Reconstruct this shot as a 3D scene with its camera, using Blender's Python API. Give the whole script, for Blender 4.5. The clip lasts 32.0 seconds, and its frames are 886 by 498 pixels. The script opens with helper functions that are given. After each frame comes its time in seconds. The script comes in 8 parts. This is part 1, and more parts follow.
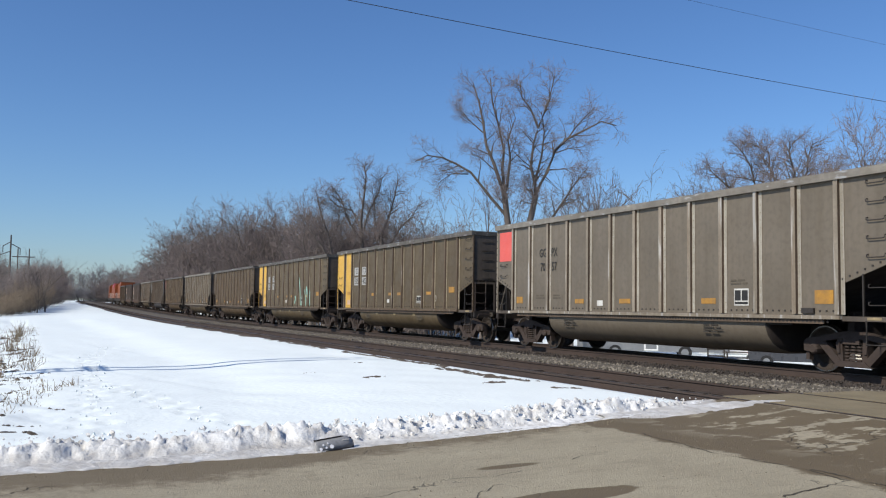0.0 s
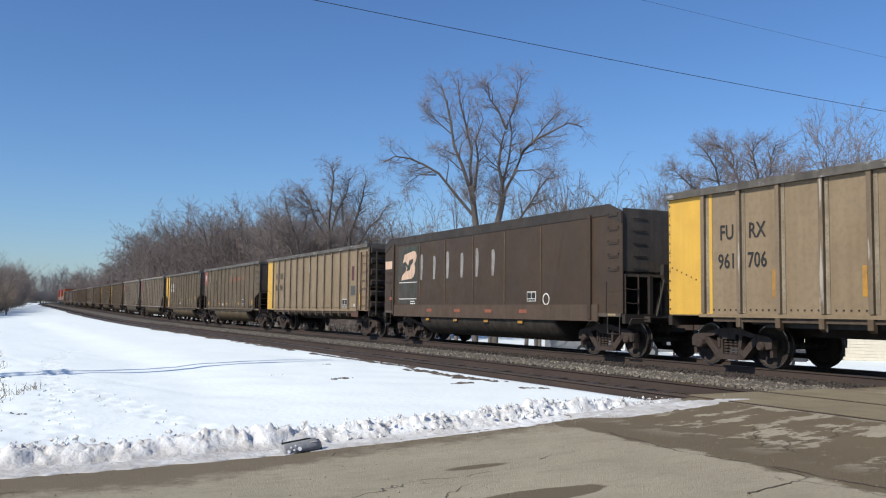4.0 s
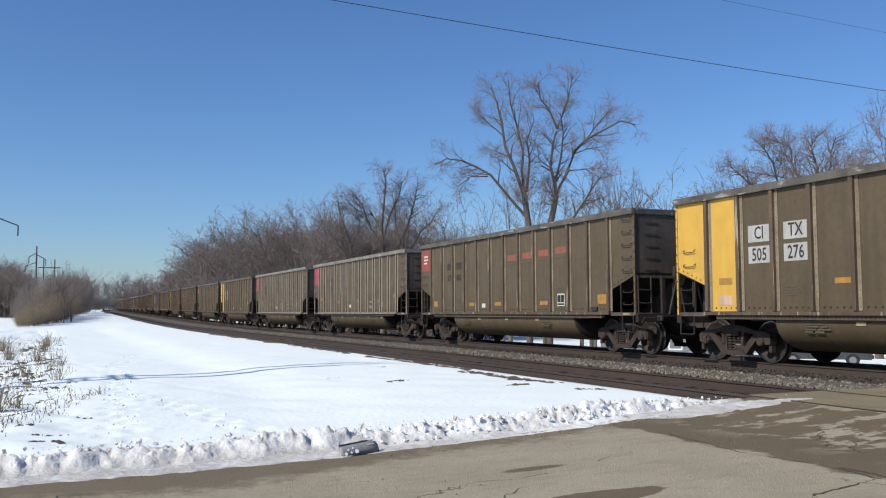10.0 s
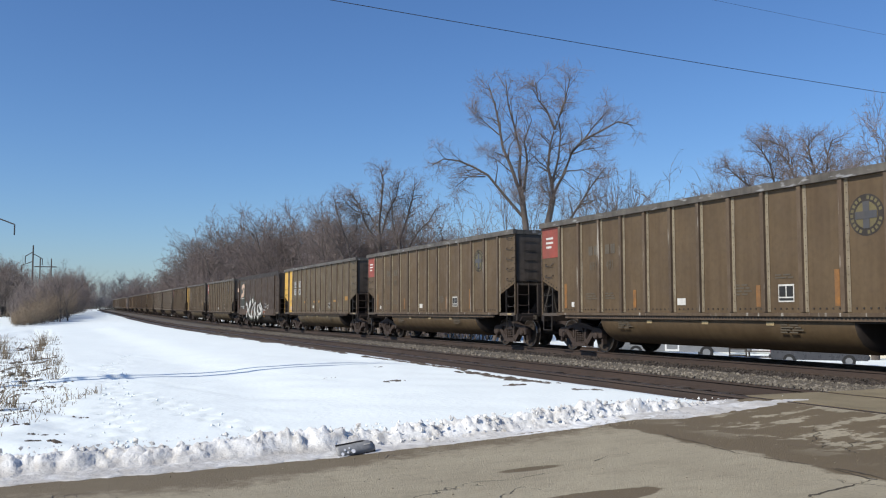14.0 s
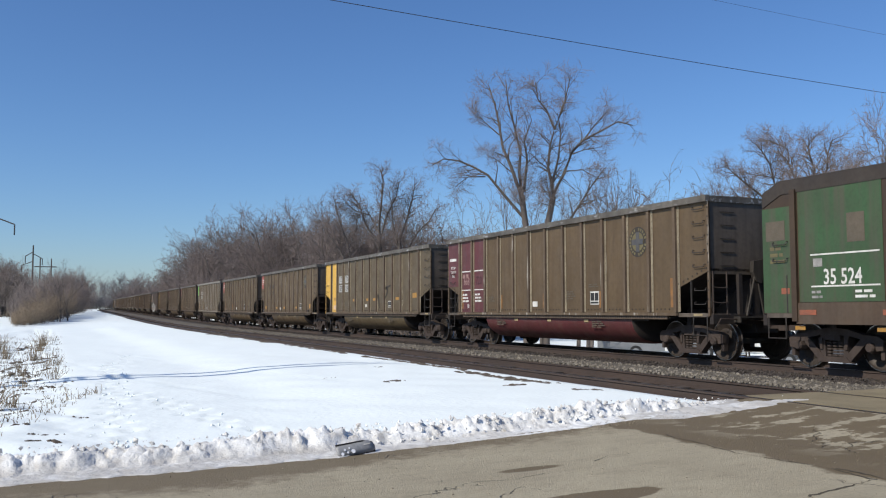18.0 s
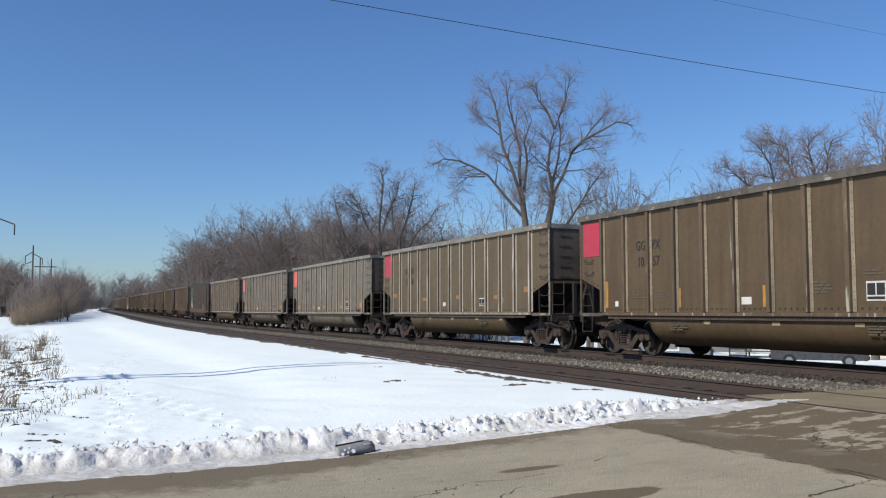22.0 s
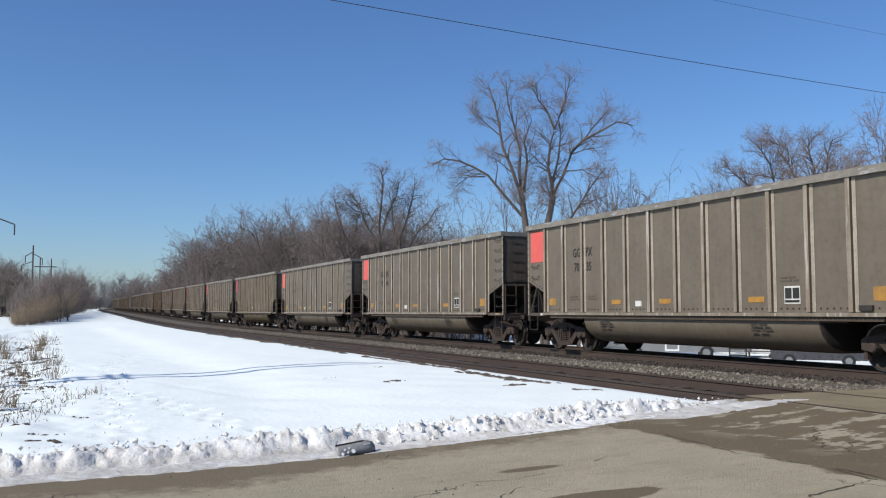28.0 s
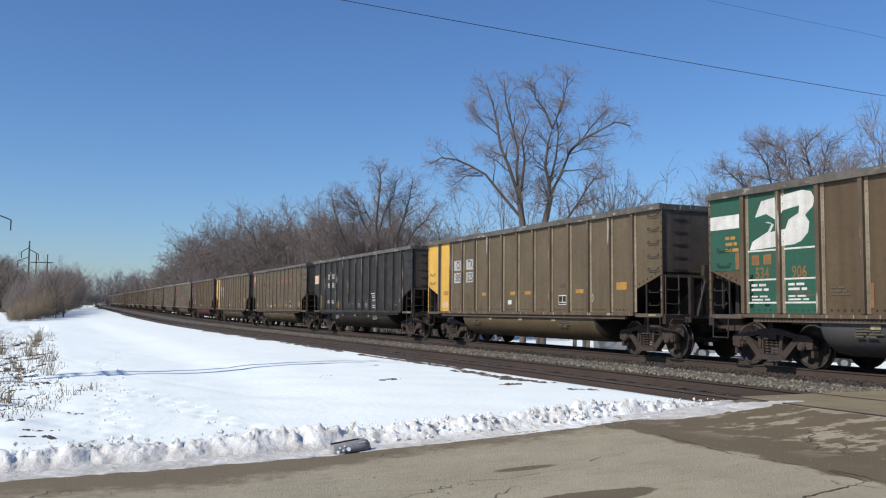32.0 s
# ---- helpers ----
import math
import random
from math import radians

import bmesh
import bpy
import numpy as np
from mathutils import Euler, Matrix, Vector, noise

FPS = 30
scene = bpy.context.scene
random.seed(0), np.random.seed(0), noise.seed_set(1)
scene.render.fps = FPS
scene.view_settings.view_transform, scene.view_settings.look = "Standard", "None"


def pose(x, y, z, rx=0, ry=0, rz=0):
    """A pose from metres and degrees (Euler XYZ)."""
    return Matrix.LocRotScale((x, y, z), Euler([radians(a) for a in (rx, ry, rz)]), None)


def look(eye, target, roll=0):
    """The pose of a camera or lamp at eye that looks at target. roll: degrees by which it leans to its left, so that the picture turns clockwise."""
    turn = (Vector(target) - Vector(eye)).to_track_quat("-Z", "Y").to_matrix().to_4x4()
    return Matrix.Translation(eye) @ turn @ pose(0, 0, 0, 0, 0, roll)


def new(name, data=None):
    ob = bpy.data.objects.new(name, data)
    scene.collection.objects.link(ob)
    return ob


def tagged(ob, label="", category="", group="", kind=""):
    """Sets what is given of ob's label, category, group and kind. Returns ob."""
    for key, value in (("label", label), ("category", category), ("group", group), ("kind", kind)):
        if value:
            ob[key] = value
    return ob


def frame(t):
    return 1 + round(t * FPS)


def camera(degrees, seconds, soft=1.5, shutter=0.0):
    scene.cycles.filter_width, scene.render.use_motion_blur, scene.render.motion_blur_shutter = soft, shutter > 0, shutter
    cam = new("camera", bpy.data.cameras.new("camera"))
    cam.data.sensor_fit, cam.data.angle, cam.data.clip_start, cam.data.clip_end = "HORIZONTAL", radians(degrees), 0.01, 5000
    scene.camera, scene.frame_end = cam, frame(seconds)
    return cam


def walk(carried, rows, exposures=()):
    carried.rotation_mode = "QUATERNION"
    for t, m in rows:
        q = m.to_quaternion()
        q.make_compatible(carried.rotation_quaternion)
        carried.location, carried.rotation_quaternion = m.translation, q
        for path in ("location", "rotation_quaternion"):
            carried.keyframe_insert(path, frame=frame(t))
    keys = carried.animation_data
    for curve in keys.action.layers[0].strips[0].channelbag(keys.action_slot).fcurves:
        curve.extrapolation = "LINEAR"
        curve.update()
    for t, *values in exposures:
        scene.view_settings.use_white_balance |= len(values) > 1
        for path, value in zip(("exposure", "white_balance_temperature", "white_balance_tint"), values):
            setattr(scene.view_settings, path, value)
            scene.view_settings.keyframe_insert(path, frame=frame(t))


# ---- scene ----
EYE = Vector((0.0, 0.0, 1.138))


def aim(yaw, pitch, roll):
    """Pose of the camera on its tripod: degrees right of the track, up, and lean."""
    a, b = radians(yaw), radians(pitch)
    return look(EYE, EYE + Vector((math.sin(a) * math.cos(b), math.cos(a) * math.cos(b), math.sin(b))), roll)


cam = camera(52.92, 32.0, soft=1.15)
walk(cam, [
    (0.0, aim(24.98, 3.841, 0.862)), (0.5, aim(26.271, 3.83, 0.746)), (1.0, aim(26.854, 3.902, 0.535)),
    (1.5, aim(26.988, 3.935, 0.507)), (2.0, aim(27.113, 3.932, 0.7)), (2.5, aim(27.174, 3.953, 0.56)),
    (3.0, aim(27.191, 3.943, 0.63)), (3.5, aim(27.149, 3.938, 0.643)), (5.5, aim(26.562, 3.903, 0.36)),
    (6.0, aim(26.497, 3.903, 0.352)), (6.5, aim(26.443, 3.913, 0.347)), (7.0, aim(26.423, 3.912, 0.324)),
    (7.5, aim(26.264, 3.892, 0.141)), (8.0, aim(24.501, 3.66, -1.178)), (8.5, aim(23.666, 3.836, -0.469)),
    (9.0, aim(23.518, 3.936, -0.123)), (9.5, aim(23.565, 4.001, -0.104)), (10.0, aim(23.62, 4.034, -0.145)),
    (10.5, aim(23.69, 4.051, -0.084)), (11.0, aim(23.806, 4.045, -0.016)), (11.5, aim(23.806, 4.045, 0)),
    (31.5, aim(23.806, 4.045, 0)), (32.0, aim(24.007, 3.972, 0.443))], exposures=[(0.0, 0.12), (3.0, 0.14), (6.0, 0.16), (8.0, 0.18), (9.0, 0.18), (10.0, 0.13), (12.0, 0.12), (32.0, 0.12)])

# ---- world and sun ----
TO_SUN = Vector((-1.0, -0.22, 0.80)).normalized()
world = bpy.data.worlds.new("winter_sky")
scene.world = world
world.use_nodes = True
wn = world.node_tree
sky = wn.nodes.new("ShaderNodeTexSky")
sky.sky_type, sky.sun_disc = "NISHITA", False
sky.sun_elevation, sky.sun_rotation = math.asin(TO_SUN.z), math.atan2(TO_SUN.x, TO_SUN.y)
sky.air_density, sky.dust_density, sky.ozone_density = 1.0, 0.6, 8.0
wn.nodes["Background"].inputs["Strength"].default_value = 0.116
tone = wn.nodes.new("ShaderNodeHueSaturation")
tone.inputs["Saturation"].default_value, tone.inputs["Hue"].default_value = 1.06, 0.504
wn.links.new(sky.outputs[0], tone.inputs["Color"])
wn.links.new(tone.outputs[0], wn.nodes["Background"].inputs["Color"])
sun = new("sun", bpy.data.lights.new("sun", "SUN"))
sun.data.energy, sun.data.angle, sun.data.color = 4.2, radians(0.55), (1.0, 0.94, 0.84)
sun.matrix_world = look((0, 0, 60), Vector((0, 0, 60)) - TO_SUN)


# ---- materials ----
def mat(name, color, color2=None, rough=0.7, metal=0.0, scale=3.0, detail=40.0, bump=0.0, bump_scale=60.0, streak=0.0, dirt=(0.09, 0.075, 0.055), stretch=(1, 1, 1), spec=0.4, island=0.0, rand=0.0, scuff=None):
    """A worn surface: two colours mixed by coarse and fine noise, streaks of dirt, bare scuffs, fine relief."""
    m = bpy.data.materials.new(name)
    m.use_nodes = True
    nt = m.node_tree
    n, l = nt.nodes, nt.links
    b = n["Principled BSDF"]
    b.inputs["Roughness"].default_value, b.inputs["Metallic"].default_value = rough, metal
    b.inputs["Specular IOR Level"].default_value = spec
    tc = n.new("ShaderNodeTexCoord")
    mp = n.new("ShaderNodeMapping")
    mp.inputs["Scale"].default_value = stretch
    l.new(tc.outputs["Object"], mp.inputs[0])
    # shift the grain from object to object
    info = n.new("ShaderNodeObjectInfo")
    vm = n.new("ShaderNodeVectorMath")
    vm.operation = "SCALE"
    vm.inputs[0].default_value = (37.0, 53.0, 71.0)
    l.new(info.outputs["Random"], vm.inputs["Scale"])
    l.new(vm.outputs[0], mp.inputs["Location"])

    def noise_node(s, d=4.0):
        t = n.new("ShaderNodeTexNoise")
        t.inputs["Scale"].default_value, t.inputs["Detail"].default_value = s, d
        l.new(mp.outputs[0], t.inputs["Vector"])
        return t.outputs["Fac"]

    def mix(f, a, c):
        x = n.new("ShaderNodeMix")
        x.data_type = "RGBA"
        for s, v in ((x.inputs[0], f), (x.inputs[6], a), (x.inputs[7], c)):
            if isinstance(v, bpy.types.NodeSocket):
                l.new(v, s)
            elif isinstance(v, float):
                s.default_value = v
            else:
                s.default_value = (*v, 1)
        return x.outputs[2]

    def ramp(v, lo, hi, top=1.0):
        x = n.new("ShaderNodeMapRange")
        x.inputs[1].default_value, x.inputs[2].default_value, x.inputs[4].default_value = lo, hi, top
        l.new(v, x.inputs[0])
        return x.outputs[0]

    c2 = color2 or tuple(0.75 * c for c in color)
    out = mix(ramp(noise_node(scale), 0.35, 0.68), color, c2)
    out = mix(ramp(noise_node(detail), 0.45, 0.8, 0.45), out, tuple(0.6 * c for c in c2))
    if streak:
        st = n.new("ShaderNodeTexNoise")
        st.inputs["Scale"].default_value, st.inputs["Detail"].default_value = 1.0, 5.0
        sm = n.new("ShaderNodeMapping")
        sm.inputs["Scale"].default_value = (6.0, 6.0, 0.35)
        l.new(tc.outputs["Object"], sm.inputs[0])
        l.new(vm.outputs[0], sm.inputs["Location"])
        l.new(sm.outputs[0], st.inputs["Vector"])
        out = mix(ramp(st.outputs["Fac"], 0.42, 0.72, streak), out, dirt)
    if scuff:
        sn = n.new("ShaderNodeTexNoise")
        sn.inputs["Scale"].default_value, sn.inputs["Detail"].default_value = 1.0, 6.0
        so = n.new("ShaderNodeMapping")
        so.inputs["Scale"].default_value = scuff[1]
        l.new(tc.outputs["Object"], so.inputs[0])
        l.new(vm.outputs[0], so.inputs["Location"])
        l.new(so.outputs[0], sn.inputs["Vector"])
        out = mix(ramp(sn.outputs["Fac"], scuff[2], scuff[2] + 0.07, 0.85), out, scuff[0])
    if island or rand:
        src = info.outputs["Random"]
        if island:
            src = n.new("ShaderNodeNewGeometry").outputs["Random Per Island"]
        k = island or rand
        hv = n.new("ShaderNodeHueSaturation")
        l.new(ramp(src, 0.0, 1.0, 1.0), hv.inputs["Value"])
        mr = hv.inputs["Value"].links[0].from_node
        mr.inputs[3].default_value, mr.inputs[4].default_value = 1 - k, 1 + k
        l.new(out, hv.inputs["Color"])
        out = hv.outputs[0]
    l.new(out, b.inputs["Base Color"])
    rg = ramp(noise_node(scale * 2.3), 0.3, 0.7)
    rg.node.inputs[3].default_value, rg.node.inputs[4].default_value = max(0.05, rough - 0.1), min(1.0, rough + 0.12)
    l.new(rg, b.inputs["Roughness"])
    if bump:
        bp = n.new("ShaderNodeBump")
        bp.inputs["Strength"].default_value, bp.inputs["Distance"].default_value = bump, 0.02
        l.new(noise_node(bump_scale, 6.0), bp.inputs["Height"])
        l.new(bp.outputs[0], b.inputs["Normal"])
    return m


M = {
    # car sides
    "grey": mat("grey_car_paint", (0.1389, 0.1157, 0.08584), (0.117, 0.09681, 0.07065), 0.5, scale=0.9, detail=9, streak=0.35, dirt=(0.08583, 0.06865, 0.0449), rand=0.06),
    "tan": mat("tan_grey_car_paint", (0.1084, 0.0801, 0.0438), (0.08961, 0.06531, 0.03504), 0.55, scale=0.9, detail=9, streak=0.45, dirt=(0.06161, 0.04313, 0.02092), rand=0.09),
    "brown": mat("brown_dusty_car_paint", (0.103, 0.069, 0.0345), (0.082, 0.0545, 0.0268), 0.6, scale=0.9, detail=9, streak=0.5, dirt=(0.05378, 0.03039, 0.01302), rand=0.1),
    "sand": mat("sandy_car_paint", (0.2333, 0.1728, 0.1037), (0.203, 0.1469, 0.0864), 0.55, scale=0.9, detail=9, streak=0.4, dirt=(0.1469, 0.09936, 0.05184)),
    "rust": mat("dark_rusty_car_paint", (0.0549, 0.0338, 0.01824), (0.04118, 0.02535, 0.0143), 0.6, scale=0.9, detail=9, streak=0.55, dirt=(0.04118, 0.02716, 0.01725), rand=0.1),
    "black": mat("black_car_paint", (0.019, 0.0155, 0.0125), (0.026, 0.021, 0.017), 0.5, scale=0.9, detail=9, streak=0.4, dirt=(0.034, 0.029, 0.023), spec=0.3),
    "slate": mat("dark_grey_car_paint", (0.066, 0.066, 0.069), (0.054, 0.054, 0.057), 0.55, scale=0.9, detail=9, streak=0.4),
    "maroon": mat("maroon_paint", (0.096, 0.024, 0.0256), (0.076, 0.0208, 0.0208), 0.5, scale=1.2, detail=14, streak=0.4, dirt=(0.1, 0.06, 0.045)),
    "green": mat("green_paint", (0.034, 0.082, 0.03), (0.038, 0.06, 0.026), 0.5, scale=1.2, detail=14, streak=0.75, dirt=(0.07, 0.057, 0.04)),
    "teal": mat("dark_green_paint", (0.0286, 0.0408, 0.027), (0.0416, 0.034, 0.0225), 0.5, scale=1.2, detail=14, streak=0.35, dirt=(0.13, 0.0578, 0.045)),
    "jade": mat("jade_green_paint", (0.014, 0.085, 0.05), (0.018, 0.07, 0.042), 0.5, scale=1.2, detail=14, streak=0.3, dirt=(0.05, 0.06, 0.04)),
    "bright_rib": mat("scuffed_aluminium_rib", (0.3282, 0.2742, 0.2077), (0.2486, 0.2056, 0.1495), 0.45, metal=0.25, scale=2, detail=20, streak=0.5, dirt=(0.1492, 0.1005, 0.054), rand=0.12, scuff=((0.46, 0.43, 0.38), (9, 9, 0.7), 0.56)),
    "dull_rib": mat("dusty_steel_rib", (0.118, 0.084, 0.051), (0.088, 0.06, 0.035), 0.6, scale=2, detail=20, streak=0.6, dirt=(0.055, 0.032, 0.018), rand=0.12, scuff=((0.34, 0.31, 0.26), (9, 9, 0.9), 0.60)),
    "strip": mat("bright_rivet_strip", (0.38, 0.352, 0.295), (0.29, 0.262, 0.212), 0.5, scale=3, detail=20, streak=0.5, dirt=(0.119, 0.0935, 0.0595)),
    "dull_strip": mat("dusty_rivet_strip", (0.27, 0.23, 0.16), (0.19, 0.155, 0.105), 0.6, scale=3, detail=20, streak=0.6, dirt=(0.075, 0.055, 0.035)),
    "chord": mat("scuffed_dark_chord", (0.10, 0.088, 0.072), (0.055, 0.047, 0.038), 0.6, scale=2.5, detail=14, streak=0.4, dirt=(0.16, 0.145, 0.12), stretch=(1, 0.5, 1), scuff=((0.27, 0.27, 0.27), (9, 2.6, 9), 0.6)),
    "pale_chord": mat("scuffed_aluminium_chord", (0.25, 0.225, 0.185), (0.17, 0.15, 0.12), 0.5, metal=0.2, scale=2.5, detail=14, streak=0.4, dirt=(0.12, 0.1, 0.075), stretch=(1, 0.5, 1), scuff=((0.36, 0.36, 0.355), (9, 2.6, 9), 0.6)),
    # rust brown, deepened by shade mixed into the colour
    "web": mat("rust_and_shade_web", (0.112, 0.078, 0.052), (0.08, 0.056, 0.038), 0.7, scale=3, detail=20, streak=0.4, dirt=(0.03, 0.022, 0.016), rand=0.25),
    "black_rib": mat("scuffed_black_rib", (0.022, 0.0185, 0.0155), (0.03, 0.025, 0.02), 0.5, scale=2, detail=20, scuff=((0.3, 0.29, 0.27), (11, 11, 1.1), 0.605)),
    "blush": mat("faded_pink_lettering", (0.3, 0.19, 0.17), (0.2, 0.1, 0.09), 0.6, scale=7, streak=0.4),
    "olive": mat("faded_olive_marking", (0.135, 0.112, 0.05), (0.1, 0.083, 0.042), 0.6, scale=6),
    "band": mat("sooty_brown_band", (0.038, 0.029, 0.022), (0.026, 0.02, 0.0155), 0.65, scale=1.5, detail=12),
    "soot": mat("sooty_steel", (0.021, 0.018, 0.0145), (0.034, 0.027, 0.021), 0.7, scale=1.5, detail=12, streak=0.4),
    # coal dust, with the shade under the body put into the black
    "coal": mat("coal_and_shade_steel", (0.019, 0.0145, 0.0125), (0.030, 0.0225, 0.0185), 0.8, scale=1.5),
    "end": mat("sooty_end_paint", (0.108, 0.086, 0.066), (0.068, 0.055, 0.043), 0.65, scale=1.2, detail=9, streak=0.6, dirt=(0.04, 0.031, 0.024)),
    "truck": mat("dusty_cast_steel", (0.038, 0.027, 0.0215), (0.054, 0.038, 0.03), 0.8, scale=4, detail=40, bump=0.3, bump_scale=30),
    "wheel": mat("brown_wheel_steel", (0.046, 0.034, 0.025), (0.03, 0.023, 0.018), 0.65, metal=0.15, scale=4, detail=40),
    "tread": mat("polished_tread_steel", (0.28, 0.2688, 0.2576), (0.224, 0.2128, 0.2016), 0.3, metal=1.0, scale=6, detail=40),
    "rung": mat("dark_rung_steel", (0.036, 0.03, 0.0252), None, 0.6, scale=5),
    # markings
    "red": mat("faded_coral_panel", (0.637, 0.106, 0.085), (0.578, 0.0935, 0.0765), 0.5, scale=2, streak=0.15, dirt=(0.4, 0.12, 0.09)),
    "crimson": mat("crimson_panel", (0.42, 0.03, 0.06), (0.36, 0.028, 0.05), 0.5, scale=2, streak=0.2),
    "brick": mat("brick_red_panel", (0.28, 0.06, 0.04), (0.22, 0.05, 0.035), 0.6, scale=2, streak=0.4),
    "lime": mat("bright_green_panel", (0.16, 0.5, 0.05), (0.14, 0.44, 0.05), 0.5, scale=2, streak=0.15),
    "yellow": mat("yellow_panel", (0.612, 0.36, 0.054), (0.54, 0.315, 0.0495), 0.5, scale=2, streak=0.3, dirt=(0.38, 0.24, 0.06)),
    "faded_mark": mat("faded_reflective_mark", (0.34, 0.165, 0.055), (0.24, 0.125, 0.055), 0.55, scale=6, streak=0.4),
    "orange": mat("orange_reflective_mark", (0.44, 0.22, 0.03), (0.3, 0.16, 0.04), 0.5, scale=6, streak=0.35),
    "flame": mat("orange_red_marking", (0.3, 0.085, 0.04), (0.2, 0.075, 0.045), 0.6, scale=5, streak=0.4),
    "white": mat("white_marking", (0.627, 0.617, 0.57), (0.522, 0.503, 0.456), 0.5, scale=5, streak=0.2),
    "cream": mat("cream_marking", (0.62, 0.42, 0.3), (0.5, 0.35, 0.25), 0.6, scale=4, streak=0.4),
    "ink": mat("black_lettering", (0.025, 0.024, 0.022), None, 0.6, scale=6),
    "faint": mat("worn_dark_lettering", (0.03, 0.026, 0.02), (0.045, 0.037, 0.027), 0.6, scale=5),
    "ghost": mat("faded_small_print", (0.085, 0.07, 0.048), (0.1, 0.08, 0.055), 0.6, scale=6),
    "mint": mat("pale_teal_spray_paint", (0.32, 0.55, 0.46), None, 0.6, scale=4),
    # ground
    "rail": mat("rusty_rail_steel", (0.06056, 0.04095, 0.03105), (0.04631, 0.03308, 0.02587), 0.7, scale=3, detail=30, stretch=(0.7125, 0.2362, 0.8625)),
    "railtop": mat("worn_rail_head", (0.3, 0.27, 0.25), (0.2, 0.17, 0.15), 0.35, metal=0.9, scale=3, stretch=(1, 0.1, 1)),
    "tie": mat("creosoted_tie", (0.055, 0.043, 0.034), (0.08, 0.062, 0.048), 0.9, scale=3, detail=25, bump=0.5, bump_scale=14, stretch=(1, 6, 1), rand=0.25),
    "ballast_brown": mat("brake_dust_ballast", (0.052, 0.0415, 0.0345), (0.036, 0.0293, 0.0255), 0.95, scale=1.6, detail=18, bump=1.0, bump_scale=22),
    "ballast_grey": mat("grey_ballast", (0.125, 0.108, 0.084), (0.078, 0.067, 0.052), 0.95, scale=5, detail=18, bump=1.0, bump_scale=22),
    "stone": mat("crushed_stone", (0.2, 0.176, 0.14), (0.11, 0.094, 0.072), 0.95, scale=6, detail=20, island=0.5),
    "stone_brown": mat("dusty_crushed_stone", (0.058, 0.047, 0.0385), (0.042, 0.034, 0.0287), 0.95, scale=6, detail=20, island=0.45),
}


